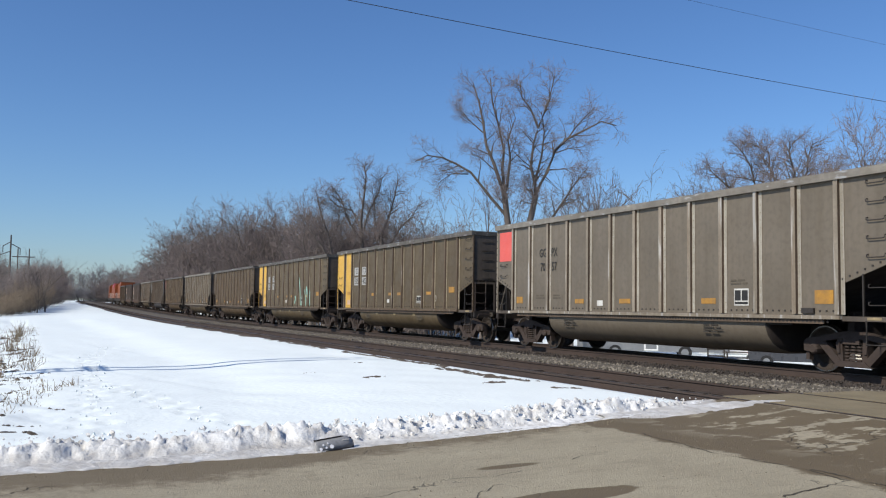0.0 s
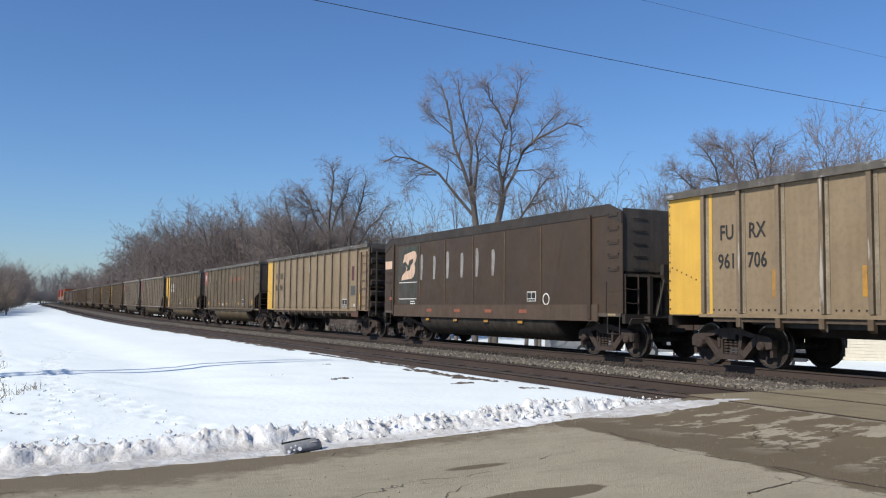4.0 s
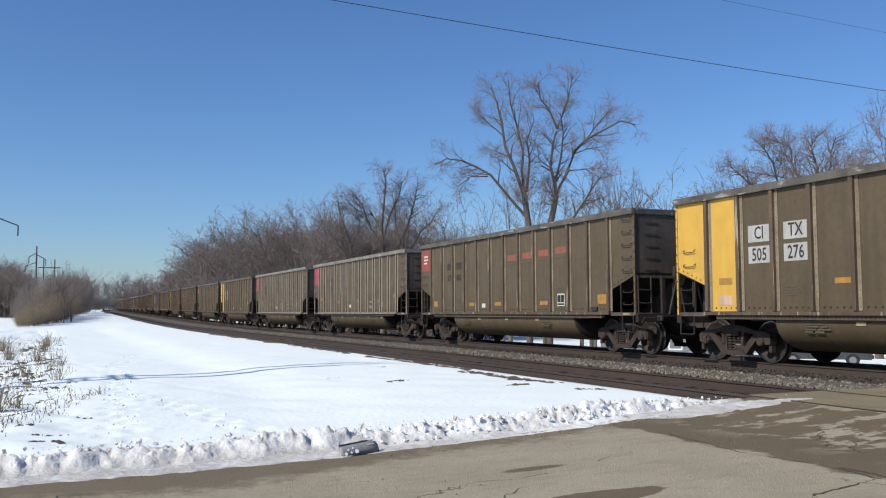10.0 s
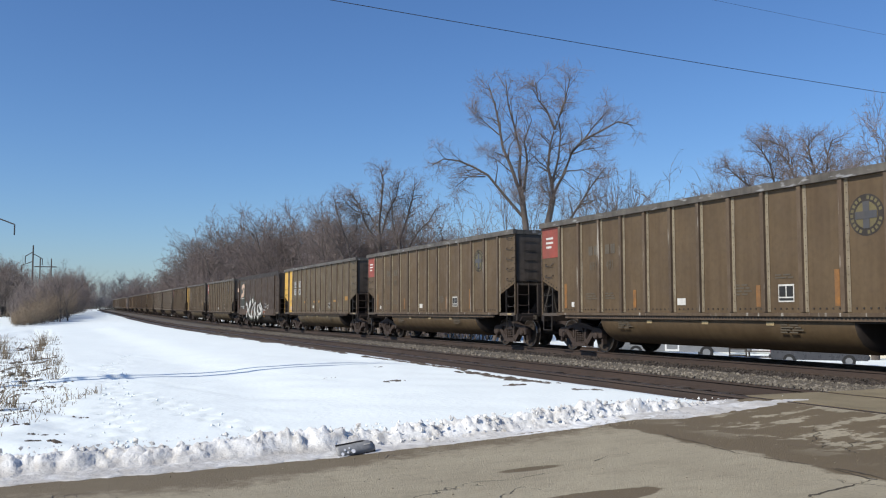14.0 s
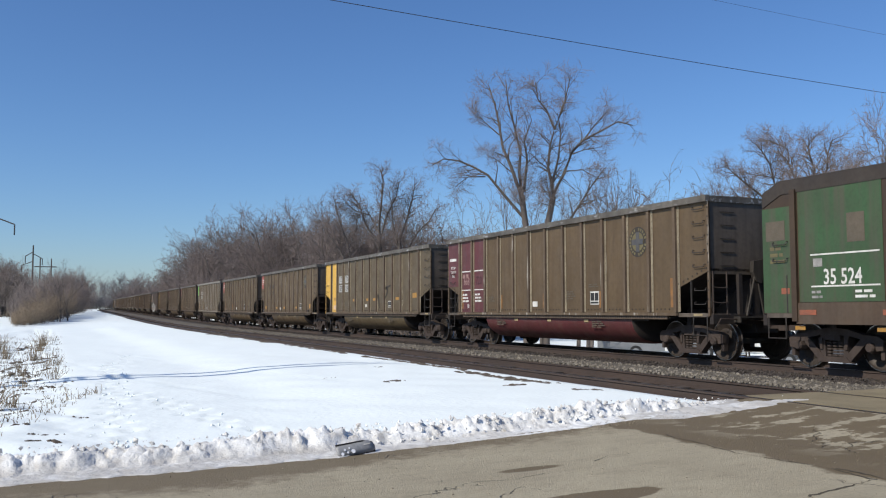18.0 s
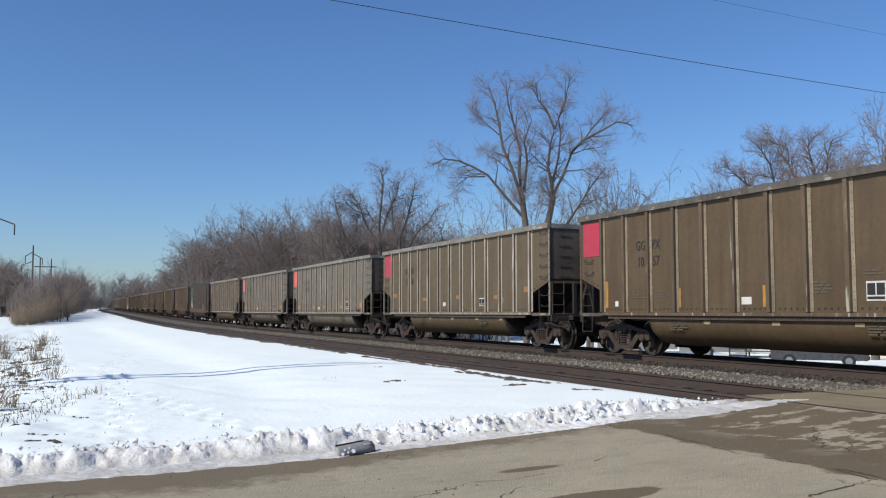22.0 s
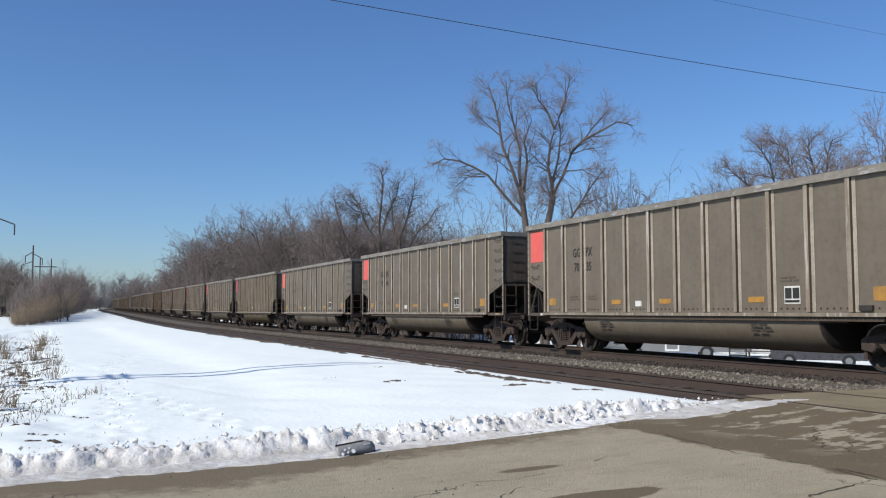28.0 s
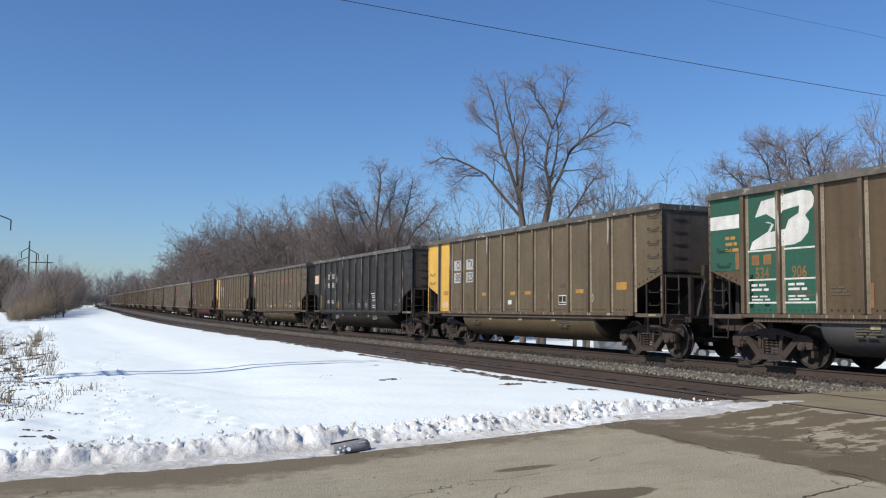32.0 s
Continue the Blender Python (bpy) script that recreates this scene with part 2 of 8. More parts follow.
def ground_mat(name, kind):
    """Snow, or weathered pavement with damp patches of their own shapes, in metres of the plan."""
    m = bpy.data.materials.new(name)
    m.use_nodes = True
    nt = m.node_tree
    n, l = nt.nodes, nt.links
    b = n["Principled BSDF"]
    tc = n.new("ShaderNodeTexCoord")

    def nz(s, d=5.0, rough=0.55, stretch=(1, 1, 1)):
        mp = n.new("ShaderNodeMapping")
        mp.inputs["Scale"].default_value = stretch
        l.new(tc.outputs["Object"], mp.inputs[0])
        t = n.new("ShaderNodeTexNoise")
        t.inputs["Scale"].default_value, t.inputs["Detail"].default_value, t.inputs["Roughness"].default_value = s, d, rough
        l.new(mp.outputs[0], t.inputs["Vector"])
        return t.outputs["Fac"]

    def rng(v, a, c, lo=0.0, hi=1.0):
        x = n.new("ShaderNodeMapRange")
        for i, k in enumerate((a, c, lo, hi)):
            x.inputs[i + 1].default_value = k
        l.new(v, x.inputs[0])
        return x.outputs[0]

    def op(o, a, c):
        x = n.new("ShaderNodeMath")
        x.operation = o
        for s, v in zip(x.inputs, (a, c)):
            if isinstance(v, float):
                s.default_value = v
            else:
                l.new(v, s)
        return x.outputs[0]

    def mix(f, a, c):
        x = n.new("ShaderNodeMix")
        x.data_type = "RGBA"
        for s, v in ((x.inputs[0], f), (x.inputs[6], a), (x.inputs[7], c)):
            if isinstance(v, tuple):
                s.default_value = (*v, 1)
            else:
                l.new(v, s)
        return x.outputs[2]

    bp = n.new("ShaderNodeBump")
    if kind == "snow":
        col = mix(rng(nz(0.35), 0.3, 0.7), (0.835, 0.89, 0.86), (0.80, 0.855, 0.83))
        col = mix(rng(nz(14.0), 0.55, 0.85, 0, 0.35), col, (0.74, 0.79, 0.78))
        b.inputs["Roughness"].default_value = 0.75
        bp.inputs["Strength"].default_value, bp.inputs["Distance"].default_value = 0.35, 0.03
        l.new(nz(9.0, 8.0), bp.inputs["Height"])
    elif kind == "bank":
        col = mix(rng(nz(3.0), 0.42, 0.66), (0.765, 0.768, 0.745), (0.61, 0.595, 0.555))
        col = mix(rng(nz(6.0), 0.54, 0.7, 0, 0.65), col, (0.42, 0.385, 0.34))
        # road spray darkens the low foot of the bank
        sep = n.new("ShaderNodeSeparateXYZ")
        l.new(tc.outputs["Object"], sep.inputs[0])
        foot = op("MULTIPLY", rng(sep.outputs[2], 0.14, 0.05), rng(nz(5.0), 0.2, 0.55))
        col = mix(op("MULTIPLY", foot, 0.7), col, (0.40, 0.375, 0.335))
        b.inputs["Roughness"].default_value = 0.7
        bp.inputs["Strength"].default_value, bp.inputs["Distance"].default_value = 0.6, 0.03
        l.new(nz(18.0, 8.0), bp.inputs["Height"])
    else:
        sep = n.new("ShaderNodeSeparateXYZ")
        l.new(tc.outputs["Object"], sep.inputs[0])
        X, Y = sep.outputs[0], sep.outputs[1]

        def spot(cx, cy, rx, ry):
            ax = op("DIVIDE", op("SUBTRACT", X, cx), rx)
            ay = op("DIVIDE", op("SUBTRACT", Y, cy), ry)
            return op("SQRT", op("ADD", op("MULTIPLY", ax, ax), op("MULTIPLY", ay, ay)), 0.0)

        col = mix(rng(nz(1.1), 0.35, 0.7), (0.365, 0.322, 0.228), (0.295, 0.258, 0.182))
        col = mix(rng(nz(38.0, 3.0), 0.5, 0.75, 0, 0.4), col, (0.17, 0.148, 0.11))
        col = mix(rng(nz(4.2, 6.0, 0.7, (0.6, 1.5, 1)), 0.5, 0.7, 0, 0.5), col, (0.23, 0.198, 0.14))
        col = mix(rng(nz(90.0, 2.0), 0.64, 0.78, 0, 0.35), col, (0.46, 0.42, 0.35))
        wob = nz(1.6, 6.0, 0.65)
        fine = nz(2.1, 6.0, 0.66, (0.85, 1.5, 1))
        wet = None
        for cx, cy, rx, ry, soft in ((3.75, 5.72, 0.62, 0.20, 0.06), (3.9, 6.95, 0.34, 0.09, 0.3)):
            d = op("ADD", spot(cx, cy, rx, ry), rng(wob, 0.3, 0.7, -0.16, 0.16))
            w = rng(d, 1.0, 1.0 - soft)
            wet = w if wet is None else op("MAXIMUM", wet, w)
        # meltwater held between the pavement seam and the near rail, with dry islands
        fx = op("ADD", X, rng(wob, 0.3, 0.7, -0.14, 0.14))
        fy = op("ADD", Y, rng(wob, 0.3, 0.7, 0.3, -0.3))
        pool = op("MULTIPLY", rng(fx, 5.84, 5.92), op("MULTIPLY", rng(fx, 8.75, 8.5), rng(fy, 9.1, 8.9)))
        isle = op("MULTIPLY", rng(fine, 0.53, 0.56), rng(X, 6.2, 6.9))
        pool = op("MULTIPLY", pool, op("SUBTRACT", 1.0, isle))
        wet = op("MAXIMUM", wet, pool)
        # damp strip along the foot of the snow
        bay = op("MULTIPLY", op("MAXIMUM", op("SUBTRACT", 1.2, X), 0.0), 0.12)
        edge = op("SUBTRACT", op("ADD", op("ADD", 8.36, bay), op("MULTIPLY", X, 0.09)), Y)
        grit = nz(6.0, 6.0, 0.7)
        ragged = op("ADD", rng(wob, 0.3, 0.7, -0.28, 0.28), rng(grit, 0.3, 0.7, -0.25, 0.25))
        reach_ = rng(X, 1.8, 3.4, 1.12, 0.56)
        strip = op("MULTIPLY", rng(op("SUBTRACT", op("ADD", edge, ragged), reach_), 0.1, -0.35), 0.85)
        wet = op("MAXIMUM", wet, strip)
        col = mix(op("MULTIPLY", wet, 0.9), col, (0.125, 0.094, 0.055))
        # cracks
        vo = n.new("ShaderNodeTexVoronoi")
        vo.feature = "DISTANCE_TO_EDGE"
        vo.inputs["Scale"].default_value = 0.42
        wv = n.new("ShaderNodeVectorMath")
        wv.operation = "ADD"
        cn = n.new("ShaderNodeTexNoise")
        cn.inputs["Scale"].default_value, cn.inputs["Detail"].default_value = 2.2, 6.0
        l.new(tc.outputs["Object"], cn.inputs["Vector"])
        l.new(tc.outputs["Object"], wv.inputs[0])
        sc = n.new("ShaderNodeVectorMath")
        sc.operation = "SCALE"
        sc.inputs["Scale"].default_value = 0.5
        l.new(cn.outputs["Color"], sc.inputs[0])
        l.new(sc.outputs[0], wv.inputs[1])
        l.new(wv.outputs[0], vo.inputs["Vector"])
        crack = op("MULTIPLY", rng(vo.outputs["Distance"], 0.004, 0.001), rng(nz(0.5), 0.52, 0.6))
        col = mix(op("MULTIPLY", crack, 0.6), col, (0.045, 0.04, 0.033))
        b.inputs["Specular IOR Level"].default_value = 0.2
        l.new(rng(wet, 0.0, 1.0, 0.95, 0.75), b.inputs["Roughness"])
        bp.inputs["Strength"].default_value, bp.inputs["Distance"].default_value = 0.8, 0.012
        l.new(op("SUBTRACT", nz(70.0, 4.0), op("MULTIPLY", crack, 2.0)), bp.inputs["Height"])
    l.new(col, b.inputs["Base Color"])
    l.new(bp.outputs[0], b.inputs["Normal"])
    return m


M["snow"], M["bank"], M["road"] = ground_mat("fresh_snow", "snow"), ground_mat("ploughed_snow", "bank"), ground_mat("weathered_pavement", "road")
M["bark"] = mat("grey_bark", (0.135, 0.113, 0.097), (0.092, 0.077, 0.066), 0.9, scale=2, detail=18, bump=0.6, bump_scale=18, stretch=(0.85, 0.85, 0.255), rand=0.2)
M["twig"] = mat("brown_twigs", (0.205, 0.165, 0.148), (0.152, 0.122, 0.111), 0.9, scale=0.6, detail=6, island=0.25, rand=0.15)
M["brush"] = mat("tan_brush", (0.33, 0.255, 0.175), (0.24, 0.185, 0.13), 0.95, scale=0.5, detail=6, island=0.3)
M["thicket"] = mat("pale_thicket_twigs", (0.27, 0.222, 0.195), (0.2, 0.165, 0.145), 0.95, scale=0.5, detail=6, island=0.3)
M["reed"] = mat("dry_weed", (0.32, 0.25, 0.165), (0.22, 0.165, 0.11), 0.95, scale=3, island=0.35)
M["pole"] = mat("weathered_pole_wood", (0.1, 0.085, 0.075), None, 0.9, scale=2, stretch=(1, 1, 0.2))
M["cable"] = mat("black_cable", (0.03, 0.03, 0.032), None, 0.6)
M["dirt"] = mat("bare_soil", (0.11, 0.085, 0.06), (0.07, 0.055, 0.04), 0.95, scale=8, detail=40, bump=0.8, bump_scale=40)


# ---- mesh helpers ----
def mesh_of(name, verts, faces, smooth=False):
    me = bpy.data.meshes.new(name)
    me.from_pydata([tuple(v) for v in verts], [], [tuple(q) for q in faces])
    if smooth:
        me.polygons.foreach_set("use_smooth", [True] * len(me.polygons))
    me.update()
    return me


class Build:
    """Collects boxes, tubes and sheets into one mesh."""

    def __init__(self):
        self.v, self.f = [], []

    def add(self, v, f):
        k = len(self.v)
        self.v += [tuple(p) for p in v]
        self.f += [tuple(i + k for i in q) for q in f]
        return self

    def box(self, x0, x1, y0, y1, z0, z1, b=0.0):
        """A box; with b its four long edges are cut."""
        if not b:
            v = [(x, y, z) for z in (z0, z1) for x, y in ((x0, y0), (x1, y0), (x1, y1), (x0, y1))]
            return self.add(v, [(3, 2, 1, 0), (4, 5, 6, 7), (0, 1, 5, 4), (1, 2, 6, 5), (2, 3, 7, 6), (3, 0, 4, 7)])
        o = [(x0 + b, y0), (x1 - b, y0), (x1, y0 + b), (x1, y1 - b), (x1 - b, y1), (x0 + b, y1), (x0, y1 - b), (x0, y0 + b)]
        return self.prism([(x, y, z0) for x, y in o], (0, 0, z1 - z0))

    def prism(self, base, d):
        n = len(base)
        v = [Vector(p) for p in base] + [Vector(p) + Vector(d) for p in base]
        return self.add(v, [tuple(reversed(range(n))), tuple(range(n, 2 * n))] + [(i, (i + 1) % n, n + (i + 1) % n, n + i) for i in range(n)])

    def tube(self, pts, radii, n=6, cap=True):
        rings = []
        k = len(self.v)
        v, f = [], []
        for i, p in enumerate(pts):
            p = Vector(p)
            a = Vector(pts[max(i - 1, 0)])
            c = Vector(pts[min(i + 1, len(pts) - 1)])
            t = (c - a).normalized()
            s = t.cross(Vector((0, 0, 1)) if abs(t.z) < 0.9 else Vector((1, 0, 0))).normalized()
            w = t.cross(s)
            r = radii[i] if isinstance(radii, (list, tuple)) else radii
            v += [p + (s * math.cos(2 * math.pi * j / n) + w * math.sin(2 * math.pi * j / n)) * r for j in range(n)]
        for i in range(len(pts) - 1):
            f += [(i * n + j, i * n + (j + 1) % n, (i + 1) * n + (j + 1) % n, (i + 1) * n + j) for j in range(n)]
        if cap:
            f += [tuple(reversed(range(n))), tuple(range((len(pts) - 1) * n, len(pts) * n))]
        return self.add(v, f)

    def lathe(self, prof, n=20, axis="x"):
        """Profile of (along, radius) turned round the x axis."""
        v, f = [], []
        for a, r in prof:
            v += [(a, r * math.cos(2 * math.pi * j / n), r * math.sin(2 * math.pi * j / n)) for j in range(n)]
        for i in range(len(prof) - 1):
            f += [(i * n + j, i * n + (j + 1) % n, (i + 1) * n + (j + 1) % n, (i + 1) * n + j) for j in range(n)]
        f += [tuple(reversed(range(n))), tuple(range((len(prof) - 1) * n, len(prof) * n))]
        return self.add(v, f)

    def mesh(self, name, smooth=False):
        me = mesh_of(name, self.v, self.f, smooth)
        bm = bmesh.new()
        bm.from_mesh(me)
        bmesh.ops.recalc_face_normals(bm, faces=bm.faces)
        bm.to_mesh(me)
        bm.free()
        return me


def dress(ob, m):
    """Give this one object its material, whatever others share its mesh."""
    if not ob.data.materials:
        ob.data.materials.append(m)
    if ob.data.materials[0] is not m:
        ob.material_slots[0].link = "OBJECT"
        ob.material_slots[0].material = m
    return ob


def part(name, me, material, parent, label="", m=None):
    if isinstance(me, Build):
        me = me.mesh(name)
    ob = dress(new(name, me), M[material] if isinstance(material, str) else material)
    ob.parent = parent
    if m is not None:
        ob.matrix_basis = m
    return tagged(ob, label=label)


def thing(name, me, material, label, category, kind="", group="", m=None, smooth=False):
    if isinstance(me, Build):
        me = me.mesh(name, smooth)
    ob = new(name, me)
    if material:
        dress(ob, M[material])
    if m is not None:
        ob.matrix_basis = m
    return tagged(ob, label, category, group, kind)


# ---- the plan: track line and levels ----
def bend(s):
    """Turn of the line to the right, in radians, at s metres along it."""
    a = 0.0
    for s0, s1, r in ((50, 120, 2400.0), (335, 620, 850.0)):
        a += max(0.0, min(s, s1) - s0) / r
    return a


LINE = [(0.0, 0.0)]
for _i in range(700):
    _a = bend(2 * _i + 1)
    LINE.append((LINE[-1][0] + 2 * math.sin(_a), LINE[-1][1] + 2 * math.cos(_a)))
CENTRE, NEAR = 15.29, 9.42


def along(s, off):
    """Place and heading at s metres along the line, off metres to the right of its axis."""
    a = bend(s)
    if s <= 0:
        return off, s, 0.0
    i = min(int(s // 2), len(LINE) - 2)
    k = s / 2 - i
    x = LINE[i][0] + (LINE[i + 1][0] - LINE[i][0]) * k
    y = LINE[i][1] + (LINE[i + 1][1] - LINE[i][1]) * k
    return x + off * math.cos(a), y - off * math.sin(a), a


def rise(s):
    """The line climbs gently away from the crossing."""
    s = min(s, 620.0)
    return 0.0 if s < 50 else (0.0068 * (s - 50) ** 2 / 80 if s < 90 else 0.0068 * (s - 70))


def level(x, y):
    """Height of the ground."""
    t = max(0.0, min(1.0, (x - 2.0) / 6.0))
    z = -0.30 + 0.18 * t * t * (3 - 2 * t) + rise(y)
    x -= along(y, 0.0)[0] if 0 < y < 900 else 0.0
    if x > 8.52:
        z -= 0.28 * min(1.0, (x - 8.52) / 0.15)
    if x > 18.6:
        t = min(1.0, (x - 18.6) / 8.0)
        z -= 1.35 * t * t * (3 - 2 * t)
    return z


def edge(x):
    """Where the pavement ends and the snow begins."""
    return 8.45 + 0.09 * (x - 1.5) + 0.12 * math.sin(x * 0.9) + max(0.0, 1.2 - x) * 0.12


def ease(a, b, v):
    t = max(0.0, min(1.0, (v - a) / (b - a)))
    return t * t * (3 - 2 * t)


PRINTS = []
for _x0, _y0, _x1, _y1, _n in ((1.45, 16.6, 2.2, 11.0, 15), (1.55, 25.0, 0.72, 10.4, 38), (2.6, 32.0, 1.6, 25.2, 12)):
    for _i in range(_n):
        _u = _i / (_n - 1)
        PRINTS.append((_x0 + (_x1 - _x0) * _u + 0.12 * (-1) ** _i + 0.05 * math.sin(_i * 4.1), _y0 + (_y1 - _y0) * _u + 0.06 * math.sin(_i * 2.7)))


def snow_top(x, y):
    """Height of the snow beside the line: drifts, a swell, the ditch by the weeds and trodden prints."""
    h = 0.05 * noise.noise((x * 0.35, y * 0.2, 0)) + 0.018 * noise.noise((x * 1.3, y * 1.1, 3))
    h += 0.11 * (ease(3.0, 4.9, x) - ease(2.0, 8.0, x)) * ease(11, 15, y) - 0.16 * (1 - ease(-1.2, 0.7, x)) * ease(12.5, 16, y)
    if x < 0.4:
        h += (0.4 - x) * 0.05 * (0.6 + noise.noise((x * 0.8, y * 0.8, 5))) + 0.06 * noise.noise((x * 2.2, y * 2.2, 8))
    for c in (6.9, 4.4):
        q = (y - 14 - 0.9 * (x - c) ** 2) / 0.5
        h -= 0.012 * math.exp(-q * q)
    if 0.3 < x < 3.0 and y < 33:
        for px, py in PRINTS:
            q = ((x - px) / 0.11) ** 2 + ((y - py) / 0.16) ** 2
            if q < 6:
                h += 0.05 * (0.45 * math.exp(-(q - 2) ** 2) - math.exp(-q))
    return level(x, y) + h * max(0.0, min(1.0, 8.6 - x))


# ground: one snow sheet out to the horizon
def axis_steps(marks):
    out = []
    for a, b, s in marks:
        n = max(1, round((b - a) / s))
        out += [a + (b - a) * i / n for i in range(n)]
    return out + [marks[-1][1]]


gx = axis_steps([(-3000, -300, 450), (-300, -40, 26), (-40, -8, 3), (-8, -1.2, 0.25), (-1.2, 3.0, 0.10), (3.0, 8.2, 0.2), (8.2, 9.2, 0.1), (9.2, 12.2, 0.3), (12.2, 40, 1.9), (40, 300, 26), (300, 3000, 450)])
gy = axis_steps([(-3000, -300, 450), (-300, -20, 28), (-20, 8, 4), (8, 26, 0.12), (26, 34, 0.25), (34, 80, 1.4), (80, 400, 12), (400, 3500, 310)])
gv = []
for y in gy:
    for x in gx:
        z = level(x, y)
        near = -8 < x < 8.6 and 8 < y < 80
        if y < edge(x) + 0.15 and y > -20:
            z -= 0.14
        elif near:
            z = snow_top(x, y)
        gv.append((x, y, z))
nx = len(gx)
gf = [(j * nx + i, j * nx + i + 1, (j + 1) * nx + i + 1, (j + 1) * nx + i) for j in range(len(gy) - 1) for i in range(nx - 1)]
ground = thing("ground", mesh_of("ground", gv, gf, True), "snow", "smooth white snow field beside the tracks", "snow", "structure")

def deck(x, y):
    """Height of the pavement: it climbs to the rail heads at the crossing."""
    if x < 7.0:
        return level(x, y) + 0.02
    if x < 18.6:
        return -0.135 + 0.125 * min(1.0, (x - 7.0) / 1.5)
    return level(x, y) + 0.28


# road: pavement up to the near track, over the crossing and beyond
rx = axis_steps([(-40, -6, 4), (-6, 7.0, 0.5), (7.0, 8.5, 0.3), (8.5, 8.6, 0.1), (8.6, 60, 3)])
rv, rf = [], []
for x in rx:
    y1 = edge(x) + 0.1 if x < 8.5 else edge(8.5) + 0.1 + 0.06 * (x - 8.5)
    for k in range(9):
        y = -9 + (y1 + 9) * k / 8
        rv.append((x, y, deck(x, y)))
for i in range(len(rx) - 1):
    rf += [(i * 9 + k, (i + 1) * 9 + k, (i + 1) * 9 + k + 1, i * 9 + k + 1) for k in range(8)]
road = thing("road", mesh_of("road", rv, rf, True), "road", "worn tan pavement with damp patches and cracks", "road", "structure")

# concrete panels where the road crosses the near track
M["panel"] = mat("worn_concrete", (0.238, 0.1958, 0.1192), (0.187, 0.1533, 0.09176), 0.9, scale=1.5, detail=30, bump=0.4, bump_scale=50)
for x0, x1 in ((8.76, 10.10), (10.26, 11.6)):
    for i in range(5):
        y0 = -6.4 + i * 3.2
        part("crossing_panel", Build().box(x0, x1, y0 + 0.012, y0 + 3.188, -0.16, -0.002, 0.015), "panel", road, "worn tan concrete crossing panel")

# ploughed bank of lumpy snow along the pavement
bv, bf = [], []
bxs = axis_steps([(-14, -2.5, 0.12), (-2.5, 8.9, 0.03), (8.9, 9.4, 0.08)])
NB = 36
for x in bxs:
    reach_out = 0.24 * max(0.08, min(1.0, (4.2 - x) / 2.2))
    w = 0.95 * max(0.22, min(1.0, (10.2 - x) / 4.5)) + reach_out
    hgt = 0.175 * max(0.12, min(1.0, (10.0 - x) / 4.0)) * (0.85 + 0.3 * noise.noise((x * 0.7, 0, 4)))
    y0 = edge(x) - 0.03 - reach_out + 0.06 * noise.noise((x * 1.7, 3, 1)) + 0.035 * noise.noise((x * 5.5, 7, 1)) + 0.02 * noise.noise((x * 15, 2, 4))
    for k in range(NB):
        u = k / (NB - 1)
        y = y0 + w * u
        prof = (0.2 * u / 0.34 if u < 0.34 else 0.2 + 0.8 * ease(0.32, 0.55, u)) * (1.0 if u < 0.6 else max(0.0, 1 - ((u - 0.6) / 0.4)) ** 1.3)
        c = 1 - noise.voronoi((x * 5.2, y * 5.2, 0.3))[0][0] * 1.6
        c2 = 1 - noise.voronoi((x * 12.0, y * 12.0, 2.0))[0][0] * 1.6
        c3 = 1 - noise.voronoi((x * 24.0, y * 24.0, 5.0))[0][0] * 1.6
        lump = 0.03 * c + 0.062 * c2 + 0.052 * c3 + 0.06 * noise.noise((x * 2.6, y * 2.6, 2))
        z = max(level(x, y), deck(x, y) if y < edge(x) + 0.05 else -9) + 0.004 - 0.035 * ease(7.8, 8.8, x) + prof * (hgt + lump * min(1.0, hgt / 0.12))
        if k == 0 or k == NB - 1:
            z = level(x, y) - 0.06
        bv.append((x, y + 0.03 * noise.noise((x * 6, y * 6, 9)), z))
for i in range(len(bxs) - 1):
    bf += [(i * NB + k, (i + 1) * NB + k, (i + 1) * NB + k + 1, i * NB + k + 1) for k in range(NB - 1)]
bank = thing("snow_bank", mesh_of("snow_bank", [(x, y, z + 0.3) for x, y, z in bv], bf, True), "bank", "lumpy ploughed snow bank along the pavement edge", "snow bank", "structure", m=pose(0, 0, -0.3))


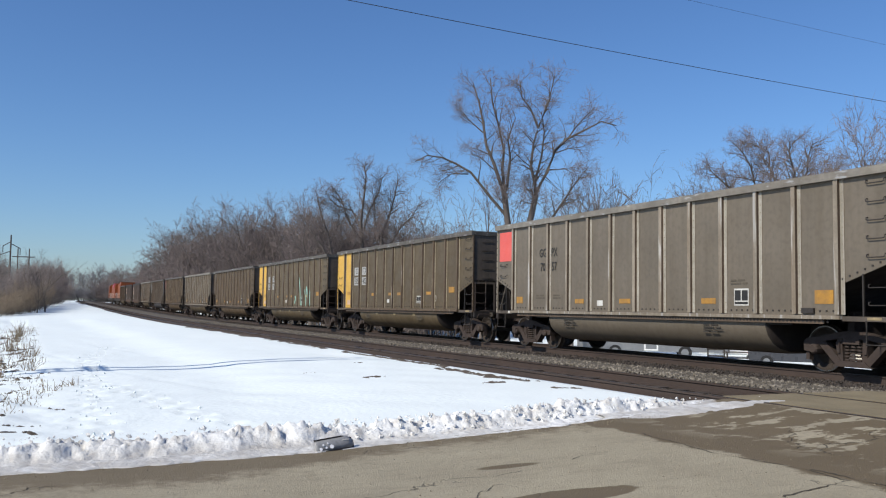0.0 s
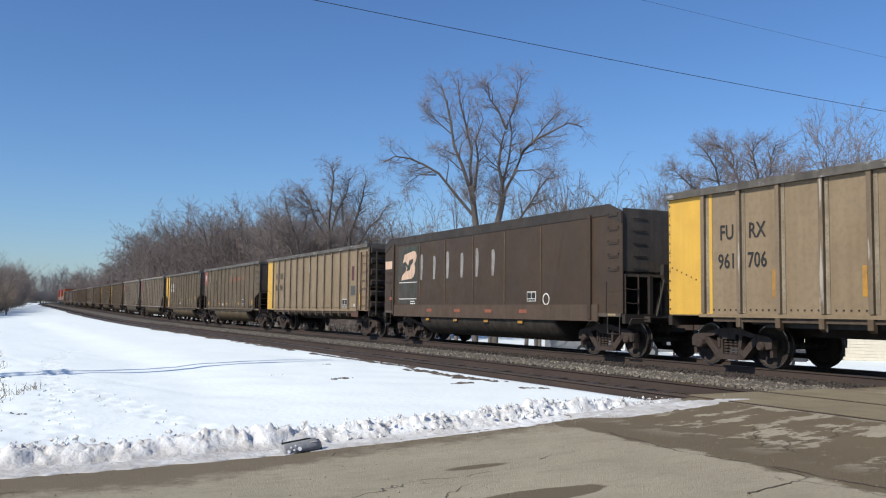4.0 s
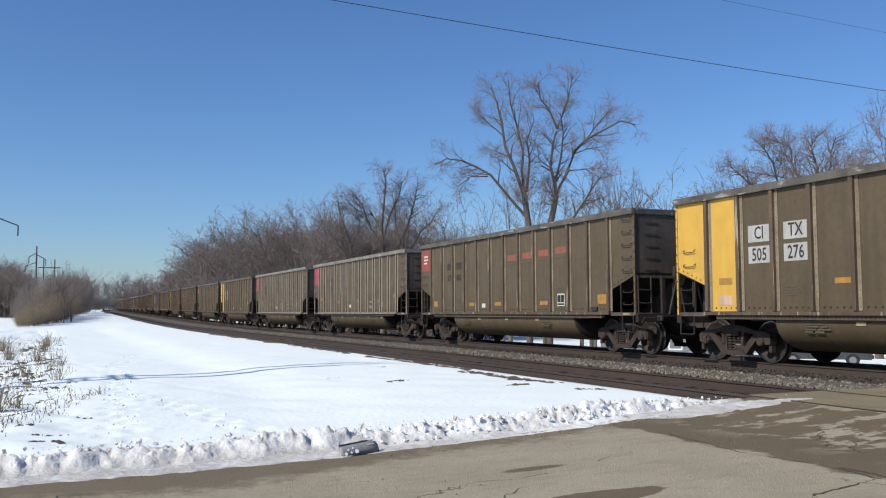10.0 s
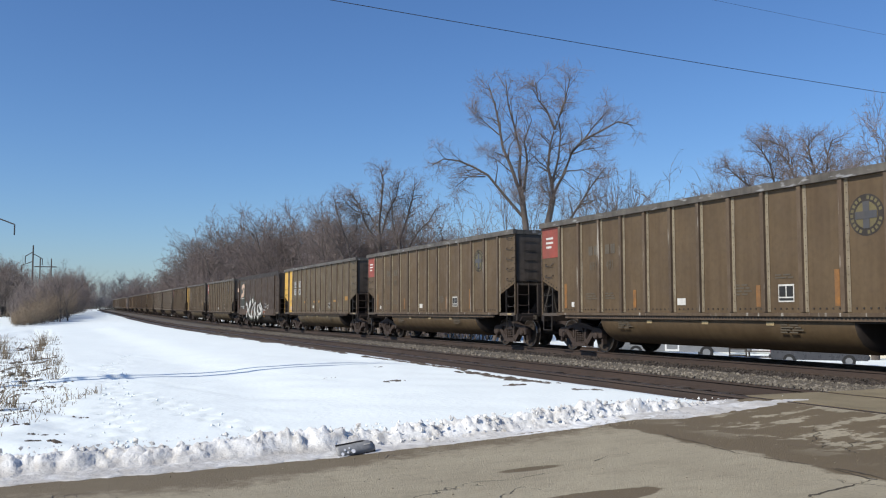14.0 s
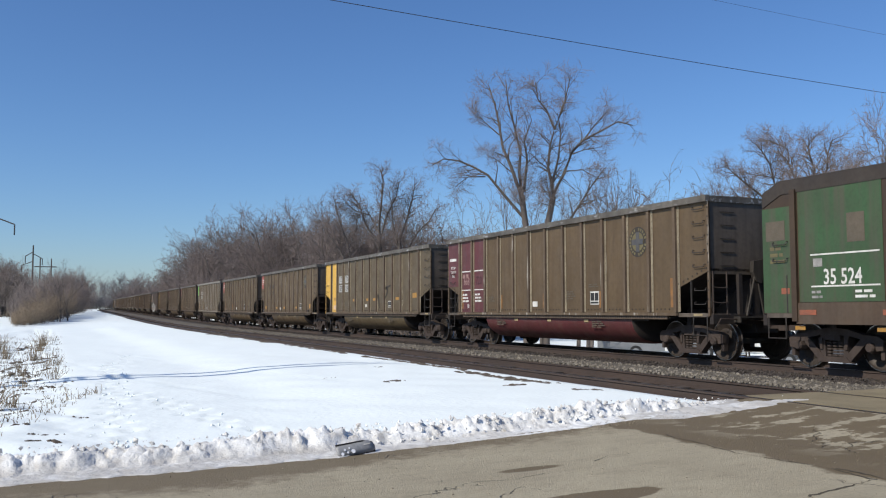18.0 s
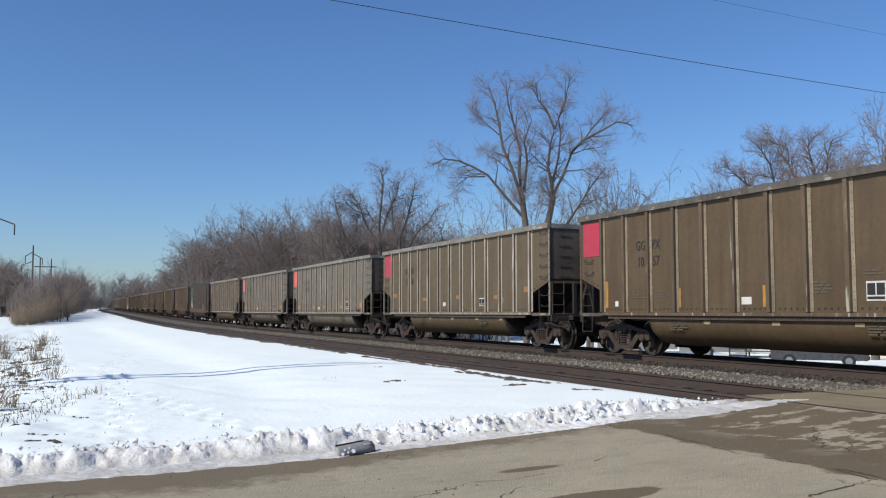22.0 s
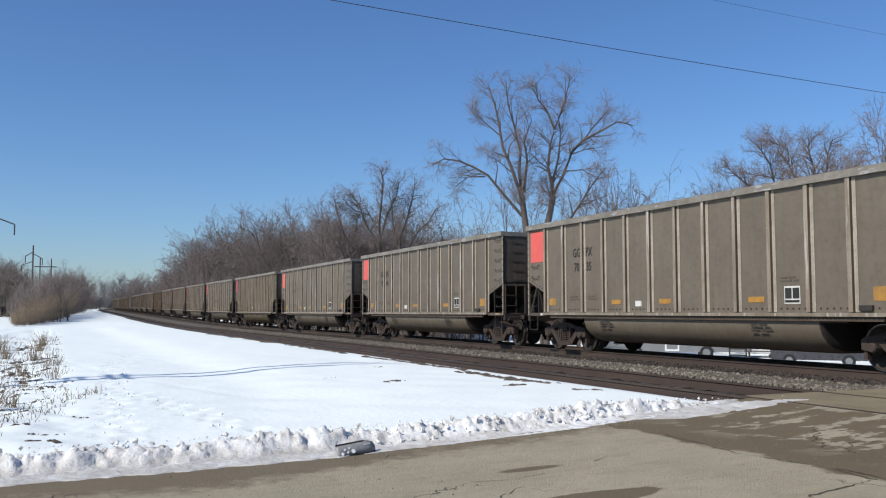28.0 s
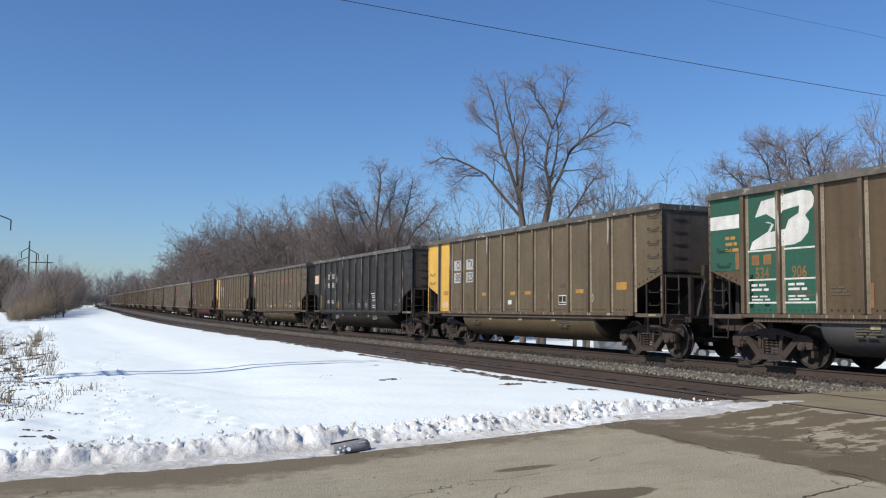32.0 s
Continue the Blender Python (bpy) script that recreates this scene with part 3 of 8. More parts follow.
def chunks(seed):
    """Frozen lumps of ploughed snow heaped on the bank."""
    g = random.Random(seed)
    v, f = [], []
    for _ in range(800):
        x = -4 + 12.7 * g.random()
        thick = max(0.12, min(1.0, (10.0 - x) / 4.0))
        u = min(1.0, 0.27 + abs(g.gauss(0.16, 0.2)))
        r = (0.007 + 0.03 * g.random() ** 2.6) * (0.2 + 0.8 * thick)
        y = edge(x) + 0.02 + 0.85 * u * max(0.3, thick)
        prof = (0.15 * u / 0.27 if u < 0.27 else 0.15 + 0.85 * ease(0.25, 0.5, u)) * (1.0 if u < 0.55 else max(0.0, 1 - (u - 0.55) / 0.45) ** 1.3)
        z = level(x, y) + prof * 0.205 * thick + 0.03 * g.random() - 0.2 * r
        k = len(v)
        q = Euler((g.random() * 6, g.random() * 6, g.random() * 6)).to_matrix()
        for p in ((1, 0, 0), (-1, 0.2, 0), (0, 1, 0.1), (0.1, -1, 0), (0, 0, 0.9), (0, 0.1, -0.9), (0.6, 0.6, 0.5)):
            p = q @ Vector(p) * r * (0.65 + 0.6 * g.random())
            v.append((x + p.x, y + p.y, z + p.z))
        f += [(k, k + 2, k + 6), (k + 2, k + 4, k + 6), (k + 4, k, k + 6)] + [(k + i, k + j, k + m) for i, j, m in ((2, 1, 4), (1, 3, 4), (3, 0, 4), (2, 0, 5), (1, 2, 5), (3, 1, 5), (0, 3, 5))]
    return mesh_of("snow_chunks", [(x, y, z + 0.3) for x, y, z in v], f)


thing("snow_chunks", chunks(21), "bank", "frozen lumps of ploughed snow heaped on the bank", "snow", "stuff", m=pose(0, 0, -0.3))


def smear(seed):
    """Thin trodden snow that trails off the bank on to the crossing."""
    nx_, ny_ = 60, 40
    v, f = [], []
    for i in range(nx_):
        x = 6.3 + 2.75 * i / (nx_ - 1)
        for j in range(ny_):
            y = 8.1 + 1.6 * j / (ny_ - 1)
            mid = 9.12 - 0.13 * (x - 6.4)
            wide = 0.24 * (1 - ease(7.9, 9.05, x)) + 0.04
            q = 1 - ((y - mid) / wide) ** 2 + 1.3 * noise.noise((x * 2.2, y * 3.4, seed)) + 0.6 * noise.noise((x * 7, y * 9, seed))
            base = max(deck(x, y), deck(x - 0.15, y), deck(x + 0.15, y))
            v.append((x, y, base - 0.03 + 0.05 * max(-0.4, min(1.0, 0.6 + 0.5 * q)) + 0.008 * noise.noise((x * 14, y * 14, 3))))
    f = [(i * ny_ + j, (i + 1) * ny_ + j, (i + 1) * ny_ + j + 1, i * ny_ + j + 1) for i in range(nx_ - 1) for j in range(ny_ - 1)]
    return mesh_of("snow_smear", v, f, True)


thing("snow_smear", smear(6), "bank", "thin trodden snow trailing on to the pavement", "snow", "stuff")


def grit(seed):
    """Small gravel left on the pavement, thickest along the foot of the bank."""
    g = random.Random(seed)
    v, f = [], []
    for i in range(5200):
        x = -1.5 + 8.6 * g.random()
        y = edge(x) - abs(g.gauss(0, 0.16)) - 0.02 if i < 2600 else edge(x) - 4.5 * g.random()
        r = 0.002 + 0.008 * g.random() ** 3
        z = deck(x, y)
        k = len(v)
        for a, c, d in ((1, 0, 0), (-0.7, 0.7, 0), (-0.5, -0.8, 0), (0.1, 0, 0.9)):
            v.append((x + r * a * (0.6 + 0.8 * g.random()), y + r * c * (0.6 + 0.8 * g.random()), z + r * d * (0.5 + g.random())))
        f += [(k, k + 1, k + 3), (k + 1, k + 2, k + 3), (k + 2, k, k + 3)]
    return mesh_of("grit", v, f)


M["grit"] = mat("mixed_grit", (0.24, 0.2, 0.135), (0.14, 0.115, 0.078), 0.95, scale=20, detail=60, island=0.35)
thing("grit", grit(4), "grit", "loose brown grit on the pavement", "gravel", "stuff")


def seam(pts, w, seed):
    """A ragged open crack in the pavement."""
    g = random.Random(seed)
    v, f, n = [], [], 0
    for (x0, y0), (x1, y1) in zip(pts, pts[1:]):
        ln = math.hypot(x1 - x0, y1 - y0)
        m = max(2, int(ln / 0.05))
        nx_, ny_ = -(y1 - y0) / ln, (x1 - x0) / ln
        for i in range(m + (x1 == pts[-1][0])):
            u = i / m
            o = 0.05 * noise.noise((x0 * 3 + u * ln * 2.2, y0 * 3, seed)) + 0.007 * g.gauss(0, 1)
            ww = w * max(0.12, 0.55 + 1.1 * noise.noise((u * ln * 3.0 + y0 * 4, seed, 5)))
            x, y = x0 + (x1 - x0) * u + nx_ * o, y0 + (y1 - y0) * u + ny_ * o
            v += [(x - nx_ * ww, y - ny_ * ww, deck(x, y) + 0.004), (x + nx_ * ww, y + ny_ * ww, deck(x, y) + 0.004)]
            n += 1
    f = [(2 * i, 2 * i + 1, 2 * i + 3, 2 * i + 2) for i in range(n - 1)]
    return part("crack", mesh_of("crack", v, f), "crack", road, "dark open crack in the pavement")


M["crack"] = mat("crack_dirt", (0.06, 0.05, 0.035), (0.1, 0.082, 0.056), 0.95, scale=12, detail=60)
seam([(5.98, 7.75), (5.88, 6.97), (5.80, 6.5), (5.89, 5.9), (5.91, 5.41), (5.87, 5.03), (5.03, 4.91)], 0.013, 3)
seam([(5.97, 5.5), (5.93, 5.06), (6.0, 4.4)], 0.02, 5)
seam([(4.55, 6.9), (4.8, 7.1), (5.0, 7.02), (5.05, 7.2)], 0.008, 7)
seam([(3.2, 6.7), (3.55, 6.62), (3.9, 6.72)], 0.008, 9)


def crumbs(seed):
    """Snow kicked up along two lines of footprints, and loose lumps by the bank."""
    g = random.Random(seed)
    v, f = [], []

    def lump(x, y, r):
        z = snow_top(x, y)
        k = len(v)
        for a, b2, c in ((1, 0, 0), (-0.8, 0.5, 0), (-0.5, -0.9, 0), (0.1, 0, 0.75), (0, 0, -0.6)):
            v.append((x + r * a * (0.7 + 0.6 * g.random()), y + r * b2 * (0.7 + 0.6 * g.random()), z + r * c * (0.7 + 0.6 * g.random())))
        f.extend([(k, k + 1, k + 3), (k + 1, k + 2, k + 3), (k + 2, k, k + 3), (k + 1, k, k + 4), (k + 2, k + 1, k + 4), (k, k + 2, k + 4)])

    for px, py in PRINTS:
        for _ in range(5):
            lump(px + g.gauss(0, 0.10), py + g.gauss(0, 0.16), 0.008 + 0.024 * g.random() ** 1.6)
    for _ in range(160):
        x = -3 + 11 * g.random()
        lump(x, edge(x) + 0.9 + abs(g.gauss(0, 0.35)), 0.012 + 0.035 * g.random() ** 2)
    return mesh_of("snow_crumbs", v, f)


thing("snow_crumbs", crumbs(9), "snow", "loose crumbs of snow kicked up along old footprints", "snow", "stuff")


# ---- tracks ----
def swept(prof, off, s0, s1, step, mat_key, name, label, category, parent=None, curve=True):
    """A cross-section (right, up) carried along the line."""
    b = Build()
    st = axis_steps([(s0, 50, 20), (50, s1, 8)]) if s1 > 56 else axis_steps([(s0, s1, step)])
    v, f, n = [], [], len(prof)
    for s in st:
        for o, z in prof:
            x, y, a = along(s, off + o)
            v.append((x, y, z + rise(s)))
    for i in range(len(st) - 1):
        f += [(i * n + j, i * n + j + 1, (i + 1) * n + j + 1, (i + 1) * n + j) for j in range(n - 1)]
    b.add(v, f)
    if parent:
        return part(name, b, mat_key, parent, label)
    return thing(name, b, mat_key, label, category, "structure")


RAIL = [(-0.07, -0.17), (-0.07, -0.158), (-0.012, -0.14), (-0.012, -0.04), (-0.036, -0.03), (-0.036, -0.003), (0.036, -0.003), (0.036, -0.03), (0.012, -0.04), (0.012, -0.14), (0.07, -0.158), (0.07, -0.17)]
HEAD = [(-0.03, 0.0), (0.03, 0.0)]
for off, nm in ((NEAR, "near"), (CENTRE, "far")):
    tr = tagged(new("track"), "rusty steel rails on dark timber ties in ballast", "railway track", kind="structure")
    for side in (-0.7535, 0.7535):
        rl = swept(RAIL, off + side, -760, 1300, 20, "rail", "rail", "rust-brown steel rail", "", tr)
        swept(HEAD, off + side, -760, 1300, 20, "railtop", "rail_head", "worn bright rail head", "", rl)
    # ties: the nearest ones singly
    tie = Build().box(-1.3, 1.3, -0.115, 0.115, -0.33, -0.158, 0.02).mesh("tie")
    for i in range(-20, 130):
        x, y, a = along(i * 0.52, off)
        if y < 9.6 and y > 0:
            continue
        part("tie", tie, "tie", tr, m=pose(x, y, rise(i * 0.52) + 0.008 * math.sin(i * 7.7), 0, 0.4 * math.sin(i * 3.1), -math.degrees(a) + math.sin(i * 5.3)))
    far = Build()
    for i in range(130, 760):
        x, y, a = along(i * 0.52, off)
        far.box(x - 1.3, x + 1.3, y - 0.115, y + 0.115, rise(i * 0.52) - 0.3, rise(i * 0.52) - 0.16)
    tagged(part("tie_row", far, "tie", tr), kind="stuff")

swept([(-1.75, -0.24), (-1.35, -0.18), (1.4, -0.18), (1.95, -0.20)], NEAR, -760, 1300, 20, "ballast_brown", "ballast_near", "brown dusty ballast under the empty track", "ballast")
swept([(1.95, -0.20), (2.3, -0.12), (3.0, -0.10), (3.45, -0.13)], NEAR, -760, 1300, 20, "ballast_grey", "ballast_between", "grey crushed stone between the two tracks", "ballast")
swept([(-2.46, -0.135), (-1.8, -0.16), (-1.35, -0.17), (1.4, -0.17), (1.9, -0.25), (3.4, -0.55)], CENTRE, -760, 1300, 20, "ballast_brown", "ballast_far", "brown dusty ballast under the loaded track", "ballast")


def stones(name, label, key, n, o0, o1, s0, s1, z, size, seed):
    """Loose crushed stones, too many to count."""
    rng = random.Random(seed)
    v, f = [], []
    for _ in range(n):
        s = s0 + (s1 - s0) * rng.random() ** 1.9
        x, y, a = along(s, o0 + (o1 - o0) * rng.random())
        r = size * (0.5 + rng.random())
        k = len(v)
        q = Euler((rng.random() * 6, rng.random() * 6, rng.random() * 6)).to_matrix()
        for p in ((1, 0, 0), (-1, 0.2, 0), (0, 1, 0.1), (0.1, -1, 0), (0, 0, 0.8), (0, 0.1, -0.8)):
            p = q @ Vector(p) * r * (0.8 + 0.4 * rng.random())
            v.append((x + p.x, y + p.y, z(x - NEAR, s) + rise(s) + p.z + r * 0.15))
        f += [(k + i, k + j, k + m) for i, j, m in ((0, 2, 4), (2, 1, 4), (1, 3, 4), (3, 0, 4), (2, 0, 5), (1, 2, 5), (3, 1, 5), (0, 3, 5))]
    return thing(name, mesh_of(name, v, f), key, label, "gravel", "stuff")


stones("gravel", "pale grey crushed stone between the tracks", "stone", 9500, NEAR + 1.95, NEAR + 3.45, 9.0, 75, lambda o, s: -0.13, 0.032, 3)
stones("gravel", "brown dusty stone round the near rails", "stone_brown", 7000, NEAR - 1.6, NEAR + 1.9, 9.6, 60, lambda o, s: -0.19, 0.026, 4)
stones("gravel", "brown dusty stone beside the far rail", "stone_brown", 6500, CENTRE - 2.45, CENTRE - 0.85, 9.6, 70, lambda o, s: -0.155, 0.026, 5)


# ---- the coal train ----
# Car space: y towards the head of the train, x to the far side, z from the rail head. s runs back from the front end of the body.
HALF = 7.25
SX = -1.60


def ys(s):
    """Place along the car of a mark s metres back, the end bays being a little shorter than the rest."""
    if s < 1.12:
        return HALF - s * 1.10 / 1.12
    if s > 13.54:
        return HALF - 13.32 - (s - 13.54) * 1.18 / 1.11
    return HALF - 1.10 - (s - 1.12) * 12.22 / 12.42


RIBS = [1.12 + 1.035 * i for i in range(13)]


def side_wall(cut):
    """Side sheet with the corners cut away above the trucks; cut: depth of the cut-out."""
    pts = [(1.06, 1.10), (13.59, 1.10), (13.59, 1.70), (14.58, 2.06), (14.65, 2.06), (14.65, 3.68), (0.0, 3.68), (0.0, 2.06), (0.07, 2.06), (1.06, 1.70)]
    if cut == 2:
        pts = [(0.0, 1.08), (14.65, 1.08), (14.65, 3.68), (0.0, 3.68)]
    if not cut:
        pts = [(0.9, 0.92), (13.75, 0.92), (13.75, 1.1), (14.65, 1.1), (14.65, 3.58), (14.15, 3.8), (0.5, 3.8), (0.0, 3.58), (0.0, 1.1), (0.9, 1.1)]
    return pts


def wall_mesh(pts, x0, x1):
    return Build().prism([(x0, ys(s), z) for s, z in pts], (x1 - x0, 0, 0))


CAR = {}
CAR["side_near"] = wall_mesh(side_wall(True), SX, SX + 0.03).mesh("side_wall")
# far side: one pressed sheet with its posts
b = Build()
plan = [(-SX - 0.03, ys(14.6)), (-SX, ys(14.6))]
for r in reversed(RIBS):
    plan += [(-SX, ys(r) - 0.07), (-SX + 0.09, ys(r) - 0.05), (-SX + 0.09, ys(r) + 0.05), (-SX, ys(r) + 0.07)]
plan += [(-SX, ys(0.05)), (-SX - 0.03, ys(0.05))]
for i in range(1, len(plan) - 2):
    (x0, y0), (x1, y1) = plan[i], plan[i + 1]
    z0, z1 = (2.0 if abs(q) > 6.3 else 1.1 for q in (y0, y1))
    b.add([(x0, y0, z0), (x1, y1, z1), (x1, y1, 3.68), (x0, y0, 3.68)], [(0, 1, 2, 3)])
b.add([(-SX - 0.03, ys(14.6), 2.0), (-SX - 0.03, ys(13.6), 1.1), (-SX - 0.03, ys(1.05), 1.1), (-SX - 0.03, ys(0.05), 2.0), (-SX - 0.03, ys(0.05), 3.68), (-SX - 0.03, ys(14.6), 3.68)], [(0, 1, 2, 3, 4, 5)])
CAR["side_far"] = b.mesh("side_wall")
CAR["full_near"] = wall_mesh(side_wall(2), SX, SX + 0.03).mesh("side_wall")
CAR["smooth_near"] = wall_mesh(side_wall(False), SX, SX + 0.03).mesh("side_wall")
CAR["smooth_far"] = wall_mesh(side_wall(False), -SX - 0.03, -SX).mesh("side_wall")
# rib: hat-shaped post with rivets
b = Build()
b.prism([(SX, -0.15, 1.14), (SX - 0.012, -0.15, 1.14), (SX - 0.012, -0.062, 1.14), (SX - 0.07, -0.055, 1.14), (SX - 0.07, 0.045, 1.14), (SX, 0.055, 1.14)], (0, 0, 2.54))
CAR["rib"] = b.mesh("rib")
CAR["rib_black"] = CAR["rib"].copy()
CAR["rib_dull"] = CAR["rib"].copy()
CAR["rib_dull"].materials.append(M["dull_rib"])
CAR["rib_dull"].materials.append(M["dull_strip"])
CAR["rib"].materials.append(M["bright_rib"])
CAR["rib"].materials.append(M["strip"])
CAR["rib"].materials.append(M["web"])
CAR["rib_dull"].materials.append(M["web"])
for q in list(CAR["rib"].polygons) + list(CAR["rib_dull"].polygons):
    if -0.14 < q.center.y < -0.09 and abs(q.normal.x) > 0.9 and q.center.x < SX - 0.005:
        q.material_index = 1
    # rib flanks: rust stain plus the shade of the turned face, as colour
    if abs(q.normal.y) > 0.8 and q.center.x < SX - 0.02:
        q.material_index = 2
b = Build()
for s in RIBS:
    for i in range(16):
        z = 1.2 + i * 0.155
        b.box(SX - 0.02, SX - 0.010, ys(s) - 0.122, ys(s) - 0.104, z, z + 0.018)
for s in (0.03, 14.62):
    for i in range(11):
        b.box(SX - 0.012, SX, ys(s) - 0.012, ys(s) + 0.012, 2.1 + i * 0.14, 2.13 + i * 0.14)
CAR["rivets"] = b.mesh("rivets")
b = Build()
for k, s in enumerate(RIBS[:-1]):
    for i in range(5):
        b.box(SX - 0.014, SX, ys(s + 0.27 + i * 0.16) - 0.016, ys(s + 0.27 + i * 0.16) + 0.016, 1.19, 1.222)
for i in range(7):
    u = i / 6
    for s in (0.10 + 0.92 * u, 14.55 - 0.92 * u):
        b.box(SX - 0.014, SX, ys(s) - 0.016, ys(s) + 0.016, 2.12 - 0.34 * u, 2.155 - 0.34 * u)
for i in range(12):
    for s in (0.03, 14.62):
        b.box(SX - 0.026, SX - 0.012, ys(s) - 0.014, ys(s) + 0.014, 1.2 + i * 0.21, 1.235 + i * 0.21)
CAR["bolts"] = b.mesh("bolts")
b = Build()
for x in (SX - 0.10, -SX - 0.06):
    b.box(x, x + 0.16, -HALF, HALF, 3.66, 3.81, 0.02)
for y in (-HALF, HALF - 0.12):
    b.box(SX + 0.06, -SX - 0.06, y, y + 0.12, 3.66, 3.80)
CAR["top_chord"] = b.mesh("top_chord")
b = Build()
for x in (SX - 0.09, -SX - 0.02):
    b.box(x, x + 0.11, ys(13.62), ys(1.03), 1.05, 1.12)
CAR["side_sill"] = b.mesh("side_sill")
CAR["sill_web"] = Build().box(SX - 0.03, SX + 0.02, ys(13.2), ys(1.4), 0.96, 1.05).mesh("sill_web")
b = Build()
for i in range(118):
    s = 1.6 + i * 0.1
    b.box(SX - 0.034, SX - 0.029, ys(s) - 0.022, ys(s) + 0.022, 0.985, 1.025)
CAR["sill_slots"] = b.mesh("sill_slots")
# tub: rounded belly between the trucks
sec = [(-1.52, 1.06), (-1.54, 0.86), (-1.47, 0.66), (-1.33, 0.49), (-1.12, 0.37), (-0.85, 0.31), (0.85, 0.31), (1.12, 0.37), (1.33, 0.49), (1.47, 0.66), (1.54, 0.86), (1.52, 1.06)]
v, f = [], []
for y, k in ((4.24, 0.2), (4.23, 0.55), (4.18, 0.86), (4.08, 1.0), (-4.08, 1.0), (-4.18, 0.86), (-4.23, 0.55), (-4.24, 0.2)):
    for x, z in sec:
        v.append((x * (0.93 + 0.07 * min(1, k * 1.2)), y, 1.06 - (1.06 - z) * (0.60 + 0.40 * k)))
n = len(sec)
for i in range(7):
    f += [(i * n + j, i * n + j + 1, (i + 1) * n + j + 1, (i + 1) * n + j) for j in range(n - 1)]
f += [tuple(range(n)), tuple(range(7 * n, 8 * n))]
CAR["tub"] = Build().add(v, f).mesh("tub", True)
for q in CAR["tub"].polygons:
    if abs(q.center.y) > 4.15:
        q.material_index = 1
# body ends: pressed upright sheet above, sloping floor sheet below
for key, sgn in (("front", 1), ("rear", -1)):
    e = sgn * (HALF - 0.03)
    plan = [(SX + 0.03, 0)]
    for x in (0.62,):
        plan += [(x - 0.09, 0), (x - 0.06, 0.09), (x + 0.06, 0.09), (x + 0.09, 0)]
    plan += [(-SX - 0.03, 0)]
    v = [(x, e + sgn * o, z) for z in (2.0, 3.68) for x, o in plan]
    n = len(plan)
    CAR["end_" + key] = Build().add(v, [(i, i + 1, n + i + 1, n + i) for i in range(n - 1)]).mesh("end_wall")
    CAR["slope_" + key] = Build().prism([(SX + 0.035, e, 2.13), (SX + 0.035, e, 2.07), (SX + 0.035, sgn * 4.1, 1.04), (SX + 0.035, sgn * 4.1, 1.10)], (-2 * SX - 0.07, 0, 0)).mesh("slope_sheet")
# end frames at the cut-outs, sills, platform and coupler
b = Build()
b.box(-0.33, 0.33, -7.3, 7.3, 0.66, 1.04)
for sg in (1, -1):
    y = sg * 7.2
    b.box(-1.58, 1.58, min(y, y + sg * 0.12), max(y, y + sg * 0.12), 0.86, 1.08)
    b.box(-1.55, 1.55, min(sg * 4.2, sg * 4.9), max(sg * 4.2, sg * 4.9), 0.92, 1.05)
    for x in (-0.75, 0.75):
        b.box(x - 0.05, x + 0.05, min(y, y + sg * 0.1), max(y, y + sg * 0.1), 1.05, 2.02)
    b.box(-0.8, 0.8, min(sg * 6.2, sg * 7.25), max(sg * 6.2, sg * 7.25), 1.04, 1.1)
for sg in (1, -1):
    # webs of the body bolster and centre sill under the sloping floor
    # this lengthwise wedge is added to keep the cut-outs dark
    b.prism([(-0.36, sg * 4.2, 1.04), (-0.36, sg * 7.2, 1.04), (-0.36, sg * 7.2, 1.94), (-0.36, sg * 5.7, 1.05)], (0.72, 0, 0))
    b.box(-1.12, 1.12, min(sg * 5.85, sg * 6.0), max(sg * 5.85, sg * 6.0), 0.72, 1.2)
CAR["underframe"] = b.mesh("underframe")
b = Build().box(-0.12, 0.12, 7.28, 8.02, 0.76, 0.96, 0.03).box(-0.17, 0.2, 7.82, 8.08, 0.72, 1.0, 0.05)
CAR["coupler"] = b.mesh("coupler")
b = Build()
b.box(SX - 0.014, SX + 0.03, ys(14.65), ys(14.59), 1.04, 3.66)
CAR["corner_post"] = b.mesh("corner_post")
CAR["step_beam"] = Build().box(SX - 0.01, SX + 0.04, ys(14.585), ys(13.6), 1.02, 1.11).mesh("step_beam")
CAR["ladder_post"] = Build().box(SX - 0.015, SX + 0.02, ys(14.05) - 0.014, ys(14.05) + 0.014, 1.11, 1.88).mesh("ladder_post")
CAR["stirrup"] = Build().tube([(SX, ys(14.1), 1.04), (SX - 0.01, ys(14.1), 0.6), (SX - 0.01, ys(14.55), 0.6), (SX, ys(14.55), 1.04)], 0.02, 5).mesh("stirrup")
b = Build().tube([(SX, -0.19, 0.03), (SX - 0.045, -0.19, 0.025), (SX - 0.055, -0.185, -0.02), (SX - 0.055, -0.16, -0.03), (SX - 0.055, 0.16, -0.03), (SX - 0.055, 0.185, -0.02), (SX - 0.045, 0.19, 0.025), (SX, 0.19, 0.03)], 0.011, 5)
CAR["rung"] = b.mesh("rung")
CAR["end_rung"] = Build().tube([(-0.2, -7.215, 0), (-0.2, -7.236, 0), (0.2, -7.236, 0), (0.2, -7.215, 0)], 0.010, 5).mesh("rung")
b = Build()
for k in range(12):
    a0, a1 = 2 * math.pi * k / 12, 2 * math.pi * (k + 1) / 12
    b.tube([(0.27 * math.cos(a0), 0, 0.27 * math.sin(a0)), (0.27 * math.cos(a1), 0, 0.27 * math.sin(a1))], 0.017, 5)
for k in range(3):
    a0 = 2 * math.pi * k / 3
    b.tube([(0, 0, 0), (0.27 * math.cos(a0), 0, 0.27 * math.sin(a0))], 0.014, 5)
